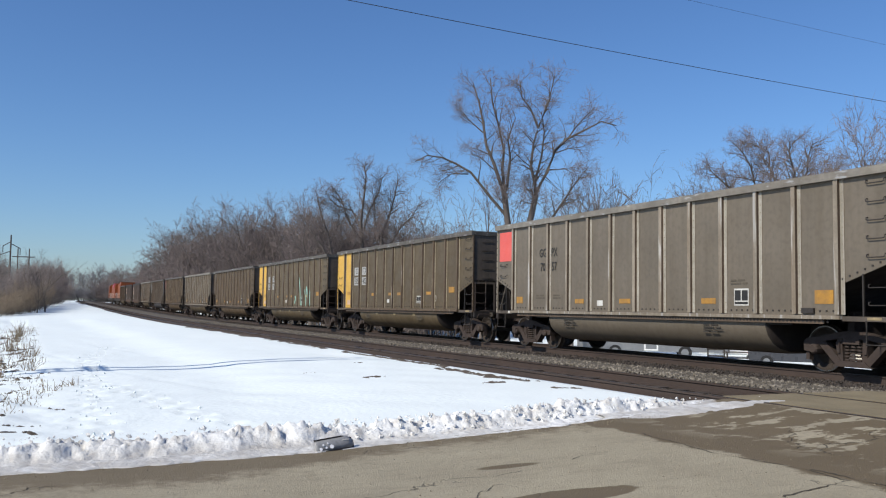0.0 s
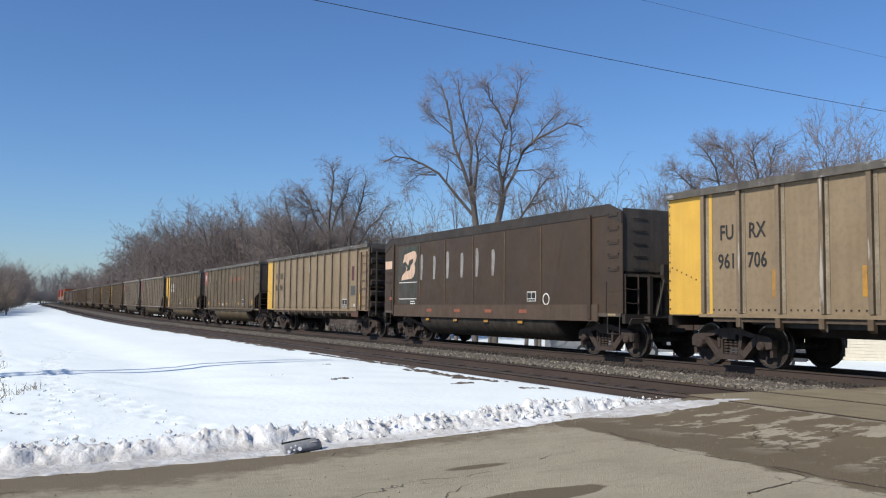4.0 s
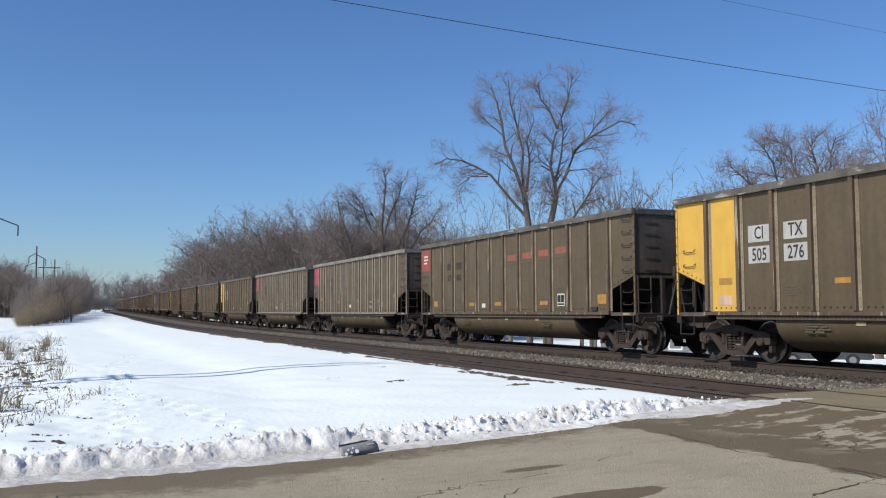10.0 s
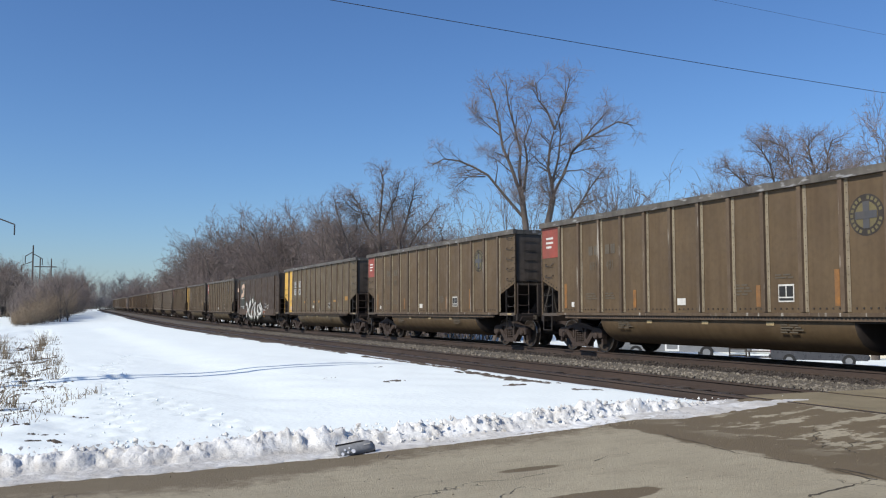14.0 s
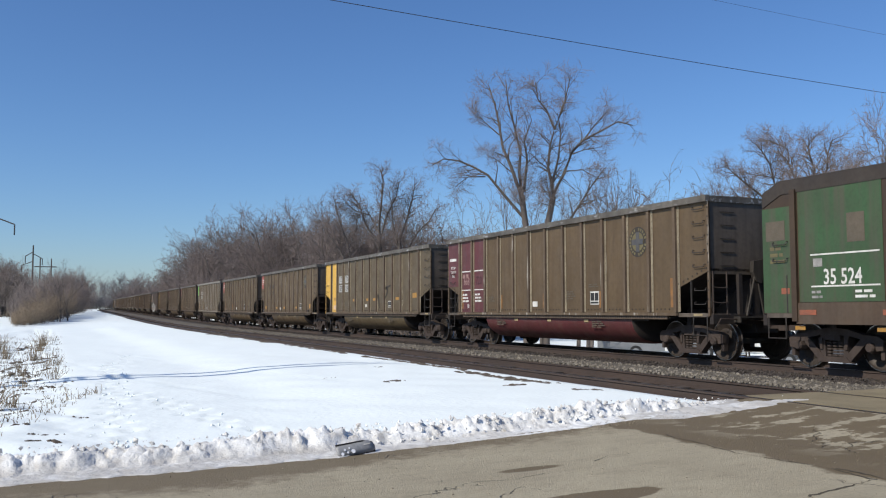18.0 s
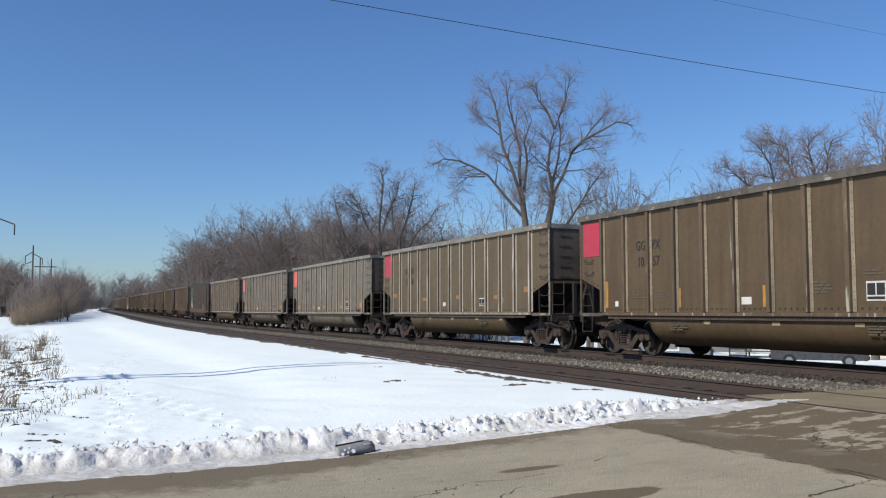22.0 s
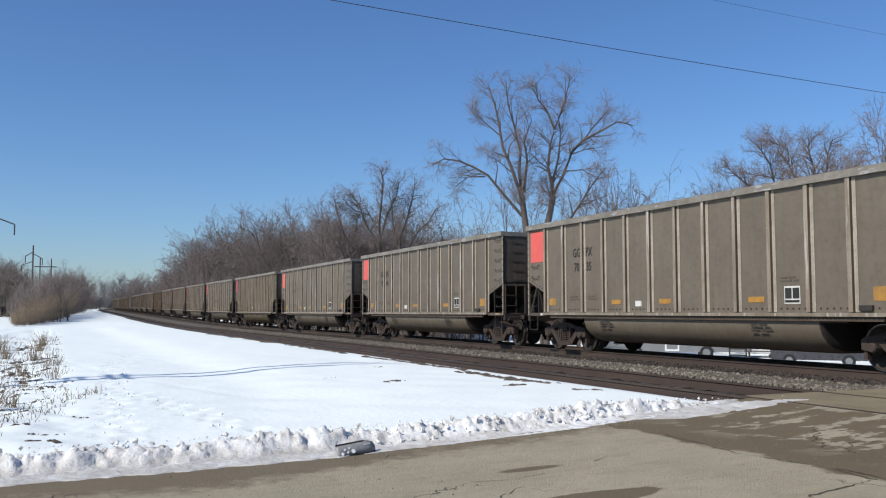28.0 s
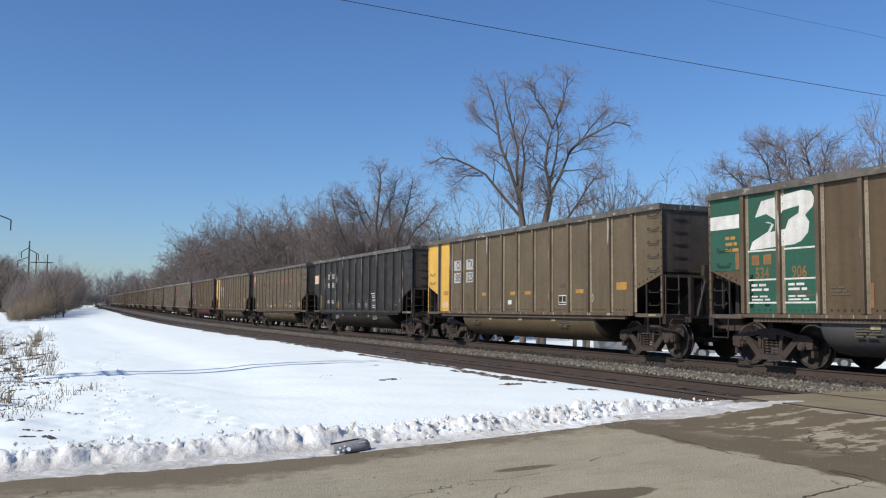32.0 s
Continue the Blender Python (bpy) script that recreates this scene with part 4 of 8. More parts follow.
b.box(-0.16, 0.16, 0.02, 0.2, -0.2, 0.22)
b.box(-0.03, 0.03, 0.05, 0.1, -0.95, -0.2)
CAR["brake_wheel"] = b.mesh("brake_wheel")
# gear on the rear end: ladder, braces, walkway and uncoupling lever
b = Build()
for x in (-1.53, -1.13):
    b.tube([(x, -7.27, 1.06), (x, -7.27, 2.06)], 0.02, 5)
for z in (1.36, 1.7):
    b.tube([(-1.55, -7.28, z), (-1.33, -7.31, z - 0.02), (-1.11, -7.28, z)], 0.014, 5)
CAR["end_ladder"] = b.mesh("end_ladder")
b = Build()
for x0, x1 in ((-0.62, -0.36), (-0.1, -0.3), (0.5, 0.28)):
    b.tube([(x0, -7.34, 1.05), (x1, -7.34, 1.98)], 0.026, 5)
b.prism([(-0.42, -7.26, 2.32), (-0.12, -7.26, 2.36), (-0.1, -7.26, 2.02), (-0.2, -7.26, 1.8), (-0.34, -7.26, 1.84), (-0.44, -7.26, 2.06)], (0, -0.12, 0))
CAR["brake_bracket"] = b.mesh("brake_bracket")
CAR["walkway"] = Build().box(-1.0, 1.0, -7.54, -7.325, 1.0, 1.035).box(-1.0, -0.96, -7.54, -7.325, 0.9, 1.0).box(0.96, 1.0, -7.54, -7.325, 0.9, 1.0).mesh("walkway")
CAR["cut_lever"] = Build().tube([(-1.5, -7.36, 0.84), (-1.46, -7.42, 0.98), (-0.5, -7.44, 0.96), (-0.22, -7.62, 0.93), (-0.1, -7.85, 0.98)], 0.016, 5).mesh("cut_lever")
CAR["air_hose"] = Build().tube([(0.25, -7.4, 0.95), (0.3, -7.9, 0.4), (0.2, -8.0, 0.75)], 0.03, 5).mesh("air_hose")
CAR["brake_pipe"] = Build().tube([(0, 0, 0.8), (0, 0, 1.75), (0.1, 0, 1.8)], 0.022, 5).mesh("brake_pipe")
# truck
b = Build().box(-0.95, 0.95, -0.2, 0.2, 0.42, 0.7, 0.04)
CAR["truck"] = b.mesh("truck")


def frame_profile():
    """Cast side frame: arch over the axle boxes, columns and the low spring seat."""
    b = Build()
    def plate(pts, face, back):
        b.prism([(face, y, z) for y, z in pts], (back - face, 0, 0))

    for sg in (1, -1):
        plate([(sg * 1.14, 0.42), (sg * 1.15, 0.60), (sg * 1.06, 0.67), (sg * 0.72, 0.71), (sg * 0.64, 0.56), (sg * 0.94, 0.53), (sg * 0.99, 0.40)], -0.120, 0.070)
        plate([(sg * 0.82, 0.60), (sg * 0.64, 0.63), (sg * 0.27, 0.27), (sg * 0.36, 0.15)], -0.112, 0.062)
        plate([(sg * 0.21, 0.2), (sg * 0.32, 0.2), (sg * 0.36, 0.74), (sg * 0.24, 0.74)], -0.104, 0.056)
        plate([(sg * 0.27, 0.40), (sg * 0.33, 0.40), (sg * 0.36, 0.62), (sg * 0.27, 0.62)], -0.132, -0.1)
        plate([(sg * 1.05, 0.24), (sg * 1.13, 0.24), (sg * 1.13, 0.44), (sg * 1.05, 0.44)], -0.07, 0.05)
    plate([(-0.75, 0.60), (-0.75, 0.695), (-0.34, 0.80), (-0.1, 0.825), (0.1, 0.825), (0.34, 0.80), (0.75, 0.695), (0.75, 0.60), (0.31, 0.68), (-0.31, 0.68)], -0.126, 0.076)
    plate([(-0.42, 0.15), (0.42, 0.15), (0.30, 0.26), (-0.30, 0.26)], -0.152, 0.082)
    plate([(-0.19, 0.58), (0.19, 0.58), (0.19, 0.69), (-0.19, 0.69)], -0.145, 0.05)
    return b.mesh("side_frame")


CAR["side_frame"] = frame_profile()
b = Build()
for y in (-0.14, 0.0, 0.14):
    for i in range(5):
        z = 0.27 + i * 0.062
        b.tube([(-0.05, y, z), (-0.05, y, z + 0.034)], 0.062, 8)
CAR["springs"] = b.mesh("springs")
CAR["axle_box"] = Build().lathe([(-0.19, 0.02), (-0.19, 0.075), (-0.16, 0.10), (-0.02, 0.115), (0.05, 0.115)], 10).mesh("axle_box")
prof = [(-0.075, 0.05), (-0.075, 0.11), (-0.045, 0.13), (-0.01, 0.30), (-0.055, 0.385), (-0.07, 0.40), (-0.07, 0.436), (-0.07, 0.452), (-0.06, 0.458), (0.03, 0.462), (0.045, 0.487), (0.065, 0.487), (0.07, 0.46), (0.065, 0.4), (0.03, 0.36), (0.03, 0.12), (0.075, 0.11), (0.075, 0.05)]
CAR["wheel"] = Build().lathe(prof, 26).mesh("wheel", False)
CAR["wheel"].materials.append(M["wheel"])
CAR["wheel"].materials.append(M["tread"])
for q in CAR["wheel"].polygons:
    c = q.center
    if 0.425 < math.hypot(c.y, c.z) < 0.46 and c.x < -0.06:
        q.material_index = 1
CAR["axle"] = Build().lathe([(-0.72, 0.07), (0.72, 0.07)], 8).mesh("axle")

FONT = {}


def lettering(text, size):
    """Mesh of one painted word, in the text's own plane."""
    if (text, size) not in FONT:
        cu = bpy.data.curves.new("lettering", "FONT")
        cu.body, cu.size, cu.align_x, cu.align_y = text, size, "CENTER", "CENTER"
        cu.resolution_u, cu.offset = 2, size * 0.014
        ob = bpy.data.objects.new("lettering", cu)
        FONT[text, size] = bpy.data.meshes.new_from_object(ob)
        bpy.data.objects.remove(ob)
    return FONT[text, size]


FACE = Matrix(((0, 0, -1, 0), (-0.78, 0, 0, 0), (0, 1, 0, 0), (0, 0, 0, 1)))
PLATES = {}


def patch(car, name, key, s0, s1, z0, z1, lift=0.005, label="", x=None):
    """A painted panel or decal on the near side."""
    w, h = round(s1 - s0, 3), round(z1 - z0, 3)
    if (w, h) not in PLATES:
        PLATES[w, h] = Build().box(-0.003, 0.003, -w / 2, w / 2, -h / 2, h / 2).mesh("plate")
    return part(name, PLATES[w, h], key, car, label, pose((SX if x is None else x) - lift, ys((s0 + s1) / 2), (z0 + z1) / 2))


def letter(car, text, key, s, z, size, lift=0.010, x=None):
    return part("lettering", lettering(text, size), key, car, "", Matrix.Translation((( SX if x is None else x) - lift, ys(s), z)) @ FACE)


def bars(car, key, s, z, w, h, n, lift=0.009, x=None):
    """Unreadable small print: rows of plain word-long bars, one painted block."""
    if (w, h, n) not in PLATES:
        b = Build()
        for i in range(n):
            a, e = 0.30 + 0.12 * ((i * 5) % 3), 0.75 + 0.25 * ((i * 7) % 3) / 2
            for u0, u1 in ((0.0, a), (a + 0.09, e)):
                b.box(-0.002, 0.002, -w * u1, -w * u0, -i * h * 1.9, -i * h * 1.9 + h)
        PLATES[w, h, n] = b.mesh("small_print")
    return part("small_print", PLATES[w, h, n], key, car, "rows of unreadable small print", pose((SX if x is None else x) - lift, ys(s), z))


def truck(car, y, near_label=""):
    t = part("truck", CAR["truck"], "soot", car, "", pose(0, y, 0))
    for x, rz in ((-1.0, 0), (1.0, 180)):
        part("side_frame", CAR["side_frame"], "truck", t, "dusty cast steel side frame", pose(x, 0, 0, 0, 0, rz))
    tagged(part("spring_nest", CAR["springs"], "truck", t, "coil springs", pose(-1.0, 0, 0)), kind="stuff")
    for dy in (0.875, -0.875):
        for x, rz in ((-0.76, 0), (0.76, 180)):
            part("wheel", CAR["wheel"], "wheel", t, "brown steel wheel", pose(x, dy, 0.46, 0, 0, rz))
        part("axle", CAR["axle"], "soot", t, "", pose(0, dy, 0.46))
        part("axle_box", CAR["axle_box"], "truck", t, "", pose(-1.0, dy, 0.46))


def gondola(idx, paint, rib="dull_rib", style="ribbed", tub=None, label="", marks=None, end="end"):
    """One coal gondola with its dress."""
    kind = "coal gondola" if style != "hopper" else "coal hopper"
    car = tagged(new("coal_hopper" if style == "hopper" else "coal_gondola"), label, kind, "cars of the coal train")
    if style == "smooth":
        part("side_wall", CAR["smooth_near"], paint, car, "smooth dusty side sheet")
        part("side_wall", CAR["smooth_far"], paint, car)
    else:
        part("side_wall", CAR["full_near" if style == "hopper" else "side_near"], paint, car, "dusty side sheet")
        part("side_wall", CAR["side_far"], paint, car)
        part("top_chord", CAR["top_chord"], "pale_chord" if rib == "bright_rib" else "chord", car, "scuffed top chord")
        part("side_sill", CAR["side_sill"], rib if style != "hopper" else paint, car)
        part("sill_web", CAR["sill_web"], "web" if paint != "black" else "black", car, "dark web under the sill")
        for s in RIBS:
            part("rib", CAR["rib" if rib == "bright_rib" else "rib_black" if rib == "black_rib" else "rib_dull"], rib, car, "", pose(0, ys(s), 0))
        tagged(part("rivets", CAR["rivets"], rib, car), kind="stuff")
        tagged(part("bolts", CAR["bolts"], "rung", car), kind="stuff")
    for k in ("front", "rear"):
        part("end_wall", CAR["end_" + k], end, car, "soot-darkened end sheet")
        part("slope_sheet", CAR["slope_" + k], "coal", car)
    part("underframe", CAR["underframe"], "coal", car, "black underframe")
    for rz in (0, 180):
        part("coupler", CAR["coupler"], "truck", car, "", pose(0, 0, 0, 0, 0, rz))
    if style != "hopper":
        tb = part("tub", CAR["tub"], tub or paint, car, "rounded belly tub")
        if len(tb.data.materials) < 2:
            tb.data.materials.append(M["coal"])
    if style == "ribbed":
        tagged(part("sill_slot", CAR["sill_slots"], "soot", car), kind="stuff")
    if style != "hopper":
        for mm in (None, Matrix.Diagonal((1, -1, 1, 1))):
            part("ladder_post", CAR["ladder_post"], "rung", car, "", mm)
            if style == "ribbed":
                part("corner_post", CAR["corner_post"], rib, car, "riveted corner post", mm)
            part("step_beam", CAR["step_beam"], "end", car, "dark step beam over the truck", mm)
            part("stirrup", CAR["stirrup"], "rung", car, "", mm)
        patch(car, "step_plate", "card", 14.12, 14.42, 1.045, 1.095, 0.016)
    for z in (1.34, 1.66):
        for s in (0.33, 14.32) if style != "hopper" else ():
            part("rung", CAR["rung"], "rung", car, "", pose(0.06, ys(s), z))
    for i in range(5 if style != "hopper" else 0):
        part("rung", CAR["rung"], "rung", car, "", pose(0, ys(14.34), 2.2 + i * 0.335))
        if i < 2:
            part("rung", CAR["rung"], "rung", car, "", pose(0, ys(0.5), 2.2 + i * 0.335))
    for i in range(5):
        part("rung", CAR["end_rung"], "rung", car, "", pose(-1.05, 0, 2.2 + i * 0.31))
    part("brake_wheel", CAR["brake_wheel"], "soot", car, "", pose(0.12, -7.5, 2.2))
    part("end_ladder", CAR["end_ladder"], "truck", car, "steel ladder on the end")
    part("brake_bracket", CAR["brake_bracket"], "soot", car, "dusty brake gear bracket")
    part("walkway", CAR["walkway"], "soot", car)
    part("cut_lever", CAR["cut_lever"], "truck", car, "bent uncoupling lever")
    part("air_hose", CAR["air_hose"], "soot", car)
    part("brake_pipe", CAR["brake_pipe"], "rung", car, "", pose(-0.45, -7.30, 0))
    for y in (5.93, -5.93):
        truck(car, y)
    return car


def consist_box(car, s, z, w=0.42, h=0.36):
    """Black-and-white inspection stencil."""
    p = patch(car, "stencil", "white", s, s + w, z, z + h, 0.006, "black and white inspection stencil")
    for a, c, lo, hi in ((0.05, 0.46, 0.30, 0.90), (0.54, 0.95, 0.30, 0.90), (0.05, 0.95, 0.08, 0.22)):
        patch(car, "stencil_field", "ink", s + a * w, s + c * w, z + lo * h, z + hi * h, 0.011)


def ring(r0, r1, n=24):
    """Flat painted ring in the plane of the side."""
    c = [(math.cos(6.28319 * i / n), math.sin(6.28319 * i / n)) for i in range(n)]
    v = [(0, r * a, r * e) for r in (r0, r1) for a, e in c]
    return Build().add(v, [(i, (i + 1) % n, n + (i + 1) % n, n + i) for i in range(n)])


def common_marks(car, key="orange", slim=False, high=False):
    """Reflective marks, stencil and routing card found on most cars."""
    if high:
        spots = ((1.3, 1.7, 1.75, 1.92), (4.65, 5.1, 1.58, 1.70), (7.9, 8.34, 1.62, 1.74), (11.0, 11.42, 1.58, 1.70), (13.12, 13.5, 1.77, 1.93))
        if high == 2:
            spots = ((4.78, 5.22, 1.66, 1.77), (6.84, 7.28, 1.66, 1.77), (7.81, 8.27, 1.66, 1.77), (10.8, 11.2, 1.66, 1.77), (12.8, 13.25, 1.72, 1.92))
        for s0, s1, z0, z1 in spots:
            patch(car, "reflector", "faded_mark" if high == 1 else key, s0, s1, z0, z1, 0.006, "faded orange reflective mark")
        patch(car, "routing_card", "white", 6.68, 6.93, 1.36, 1.5, 0.006)
        consist_box(car, 9.86, 1.34, 0.42, 0.28)
        part("chalk_ring", ring(0.11, 0.15), "strip", car, "faint chalked ring", pose(SX - 0.006, ys(11.55), 1.52))
        bars(car, "ghost", 9.85, 1.9, 0.4, 0.03, 2)
        bars(car, "ghost", 3.45, 1.62, 0.45, 0.03, 4)
        return
    if slim:
        for s in (1.4, 4.78, 9.2, 11.3) if slim == 2 else (1.33, 4.38, 7.2, 10.28, 13.38):
            patch(car, "reflector", key, s - 0.06, s + 0.06, 1.25, 1.95 if s < 2 or s > 11 else 1.7, 0.006, "faded upright reflective mark")
        consist_box(car, 9.78, 1.34)
        patch(car, "routing_card", "white", 6.5, 6.8, 1.3, 1.46, 0.006)
        patch(car, "routing_card", "white", 1.72, 1.86, 1.28, 1.42, 0.006)
        bars(car, "ghost", 2.5, 1.62, 0.55, 0.035, 3)
        bars(car, "ghost", 3.45, 1.62, 0.45, 0.035, 3)
        bars(car, "ghost", 8.5, 1.7, 0.5, 0.035, 4)
        bars(car, "ghost", 9.7, 1.88, 0.55, 0.03, 2)
        return
    for s, w in ((1.32, 0.36), (4.60, 0.42), (6.66, 0.45), (9.76, 0.46)):
        patch(car, "reflector", key, s, s + w, 1.34, 1.46 if s > 2 else 1.54, 0.006, "faded orange reflective mark")
    patch(car, "reflector", key, 12.98, 13.42, 1.34, 1.60, 0.006, "faded orange reflective mark")
    consist_box(car, 10.80, 1.30)
    patch(car, "routing_card", "white", 5.66, 5.92, 1.28, 1.42, 0.006)
    patch(car, "routing_card", "white", 0.80, 0.92, 1.035, 1.105, 0.018)
    part("marker_lamp", Build().box(SX - 0.07, SX, ys(12.98), ys(12.68), 1.16, 1.26, 0.015), "rung", car, "small dark bracket")
    bars(car, "ghost", 2.5, 1.55, 0.55, 0.04, 2)
    bars(car, "ghost", 3.45, 1.55, 0.45, 0.04, 2)
    bars(car, "ghost", 10.7, 1.82, 0.55, 0.035, 2)


def tub_marks(car, key, spots=(), plate="orange"):
    """Small print on the belly, and pale plates along its top edge."""
    for s in (3.95, 9.75):
        bars(car, key, s, 0.86, 0.62, 0.026, 4, 0.006, x=-1.545)
    for s in spots:
        patch(car, "tub_mark", plate, s, s + 0.22, 0.855, 0.935, 0.006, "small pale plate", x=-1.545)


def code(car, left, right, n1, n2, key="ink", size=0.36, z=2.95, s=(2.87, 3.50)):
    """Reporting mark and number, split by the rib between two panels."""
    for t, ss in ((left, s[0]), (right, s[1])):
        if t:
            letter(car, t, key, ss, z, size)
    for t, ss in ((n1, s[0]), (n2, s[1])):
        if t:
            letter(car, t, key, ss, z - (0.46 if size > 0.355 else 0.41 if size > 0.3 else 0.40 if size > 0.28 else 0.35), size)


def blocks(car, key, s=(2.6, 3.5), z=2.8, w=0.55, h=0.28):
    """A railway's painted name as plain blocks."""
    for ss in s:
        for k in range(2):
            patch(car, "name_block", key, ss + k * w * 0.52, ss + k * w * 0.52 + w * 0.40, z, z + h, 0.007)


def grey_patch_car(idx, paint, rib, panel, left, right, n1, n2, slim=False):
    words = {"grey": "light grey", "tan": "dusty tan-grey", "brown": "dusty brown"}
    car = gondola(idx, paint, rib, label="%s ribbed coal gondola with a %s corner panel" % (words[paint], panel if panel != "red" else "coral red"))
    patch(car, "corner_panel", panel, 0.20, 0.99, 2.66, 3.58, 0.006, "painted corner panel")
    code(car, left, right, n1, n2, size=0.35, z=2.80)
    common_marks(car, slim=slim, high=1 if paint == "tan" and not slim else False)
    tub_marks(car, "faint" if paint == "grey" else "ghost", () if paint == "grey" else (5.18, 7.33, 9.45, 11.3), "card")
    return car


def yellow_end_car(idx, left, right, n1, n2, paint="tan", plates=True):
    car = gondola(idx, paint, "dull_rib", label="dusty tan coal gondola with a yellow painted end bay")
    patch(car, "corner_panel", "yellow", 0.0, 1.03, 2.06, 3.66, 0.006, "yellow end bay")
    patch(car, "corner_panel", "yellow", 1.22, 2.06, 1.13, 3.66, 0.006, "yellow end bay")
    part("corner_panel", Build().prism([(SX - 0.009, ys(q), z) for q, z in ((0.09, 2.058), (1.03, 2.058), (1.03, 1.74), (0.98, 1.74))], (0.006, 0, 0)), "yellow", car)
    patch(car, "corner_strip", "yellow", 0.005, 0.055, 1.05, 3.65, 0.018, "rusty yellow corner strip")
    patch(car, "placard", "orange", 1.5, 1.92, 1.72, 1.87, 0.011)
    patch(car, "placard", "cream", 1.5, 1.92, 1.27, 1.48, 0.011)
    if plates:
        small = plates == 2
        for s0, s1 in ((2.52, 3.06), (3.38, 3.92)) if small else ((2.46, 3.10), (3.49, 4.13)):
            for z in (2.72, 2.37) if small else (2.60, 2.15):
                patch(car, "number_plate", "white" if small else "plate_grey", s0, s1, z, z + (0.27 if small else 0.36), 0.006, "pale painted number field")
    if plates == 2:
        code(car, left, right, n1, n2, z=2.855, s=(2.79, 3.65), size=0.25)
    else:
        code(car, left, right, n1, n2, z=2.78, s=(2.78, 3.81), size=0.38)
    common_marks(car, high=2)
    tub_marks(car, "ghost", (5.2, 7.3, 9.35), "card")
    return car


def railway_car(idx, paint, n1, n2, wordmark=False, emblem=False, panel="brick", slim=False):
    car = gondola(idx, paint, "dull_rib", label="dusty %s railway coal gondola with a brick-red corner panel" % paint)
    patch(car, "corner_panel", panel, 0.05, 1.0, 2.75, 3.64, 0.006, "brick-red corner panel")
    for i in range(3):
        patch(car, "print_bar", "white", 0.3, 0.7 - 0.1 * (i == 2), 3.3 - i * 0.13, 3.36 - i * 0.13, 0.011)
    tone_ = "ghost" if slim else "faint"
    blocks(car, tone_, (2.64, 3.46), 2.70, 0.5, 0.25)
    code(car, "", "", n1, n2, tone_, 0.33, 2.80, (2.88, 3.68))
    if wordmark:
        for i in range(4):
            s = 7.62 + i * 1.035
            patch(car, "wordmark", "flame", s, s + 0.62, 2.78 + 0.02 * i, 2.98 + 0.02 * i, 0.006, "orange-red painted wordmark shape")
            patch(car, "wordmark", "ghost", s - 0.1, s + 0.5, 2.66 + 0.02 * i, 2.73 + 0.02 * i, 0.006)
    if emblem:
        emblem_disc(car, 12.02, 2.92)
    common_marks(car, "rust_mark" if slim else "orange", 2 if slim else False)
    tub_marks(car, "ghost", (5.2, 7.3, 9.35), "card")
    return car


def emblem_disc(car, s, z, key="soot", light="olive"):
    """Round railway emblem as plain shapes: dark disc with a lettered rim, a paler field and a dark cross."""
    e = part("emblem", ring(0.02, 0.39), key, car, "faded round painted emblem", pose(SX - 0.006, ys(s), z))
    part("emblem_field", ring(0.02, 0.25), light, e, "", pose(-0.003, 0, 0))
    rim = Build()
    for i in range(22):
        if i % 6 == 5:
            continue
        a = 6.28319 * i / 22
        c, d = math.cos(a), math.sin(a)
        rim.add([(0, r * c - w * d, r * d + w * c) for r, w in ((0.29, -0.028), (0.29, 0.028), (0.355, 0.028), (0.355, -0.028))], [(0, 1, 2, 3)])
    part("emblem_rim", rim, light, e, "", pose(-0.003, 0, 0))
    part("emblem_bar", Build().box(-0.002, 0.002, -0.07, 0.07, -0.25, 0.25), "slate", e, "", pose(-0.007, 0, 0))
    part("emblem_bar", Build().box(-0.002, 0.002, -0.24, 0.24, -0.07, 0.07), "slate", e, "", pose(-0.0125, 0, 0))
    return e


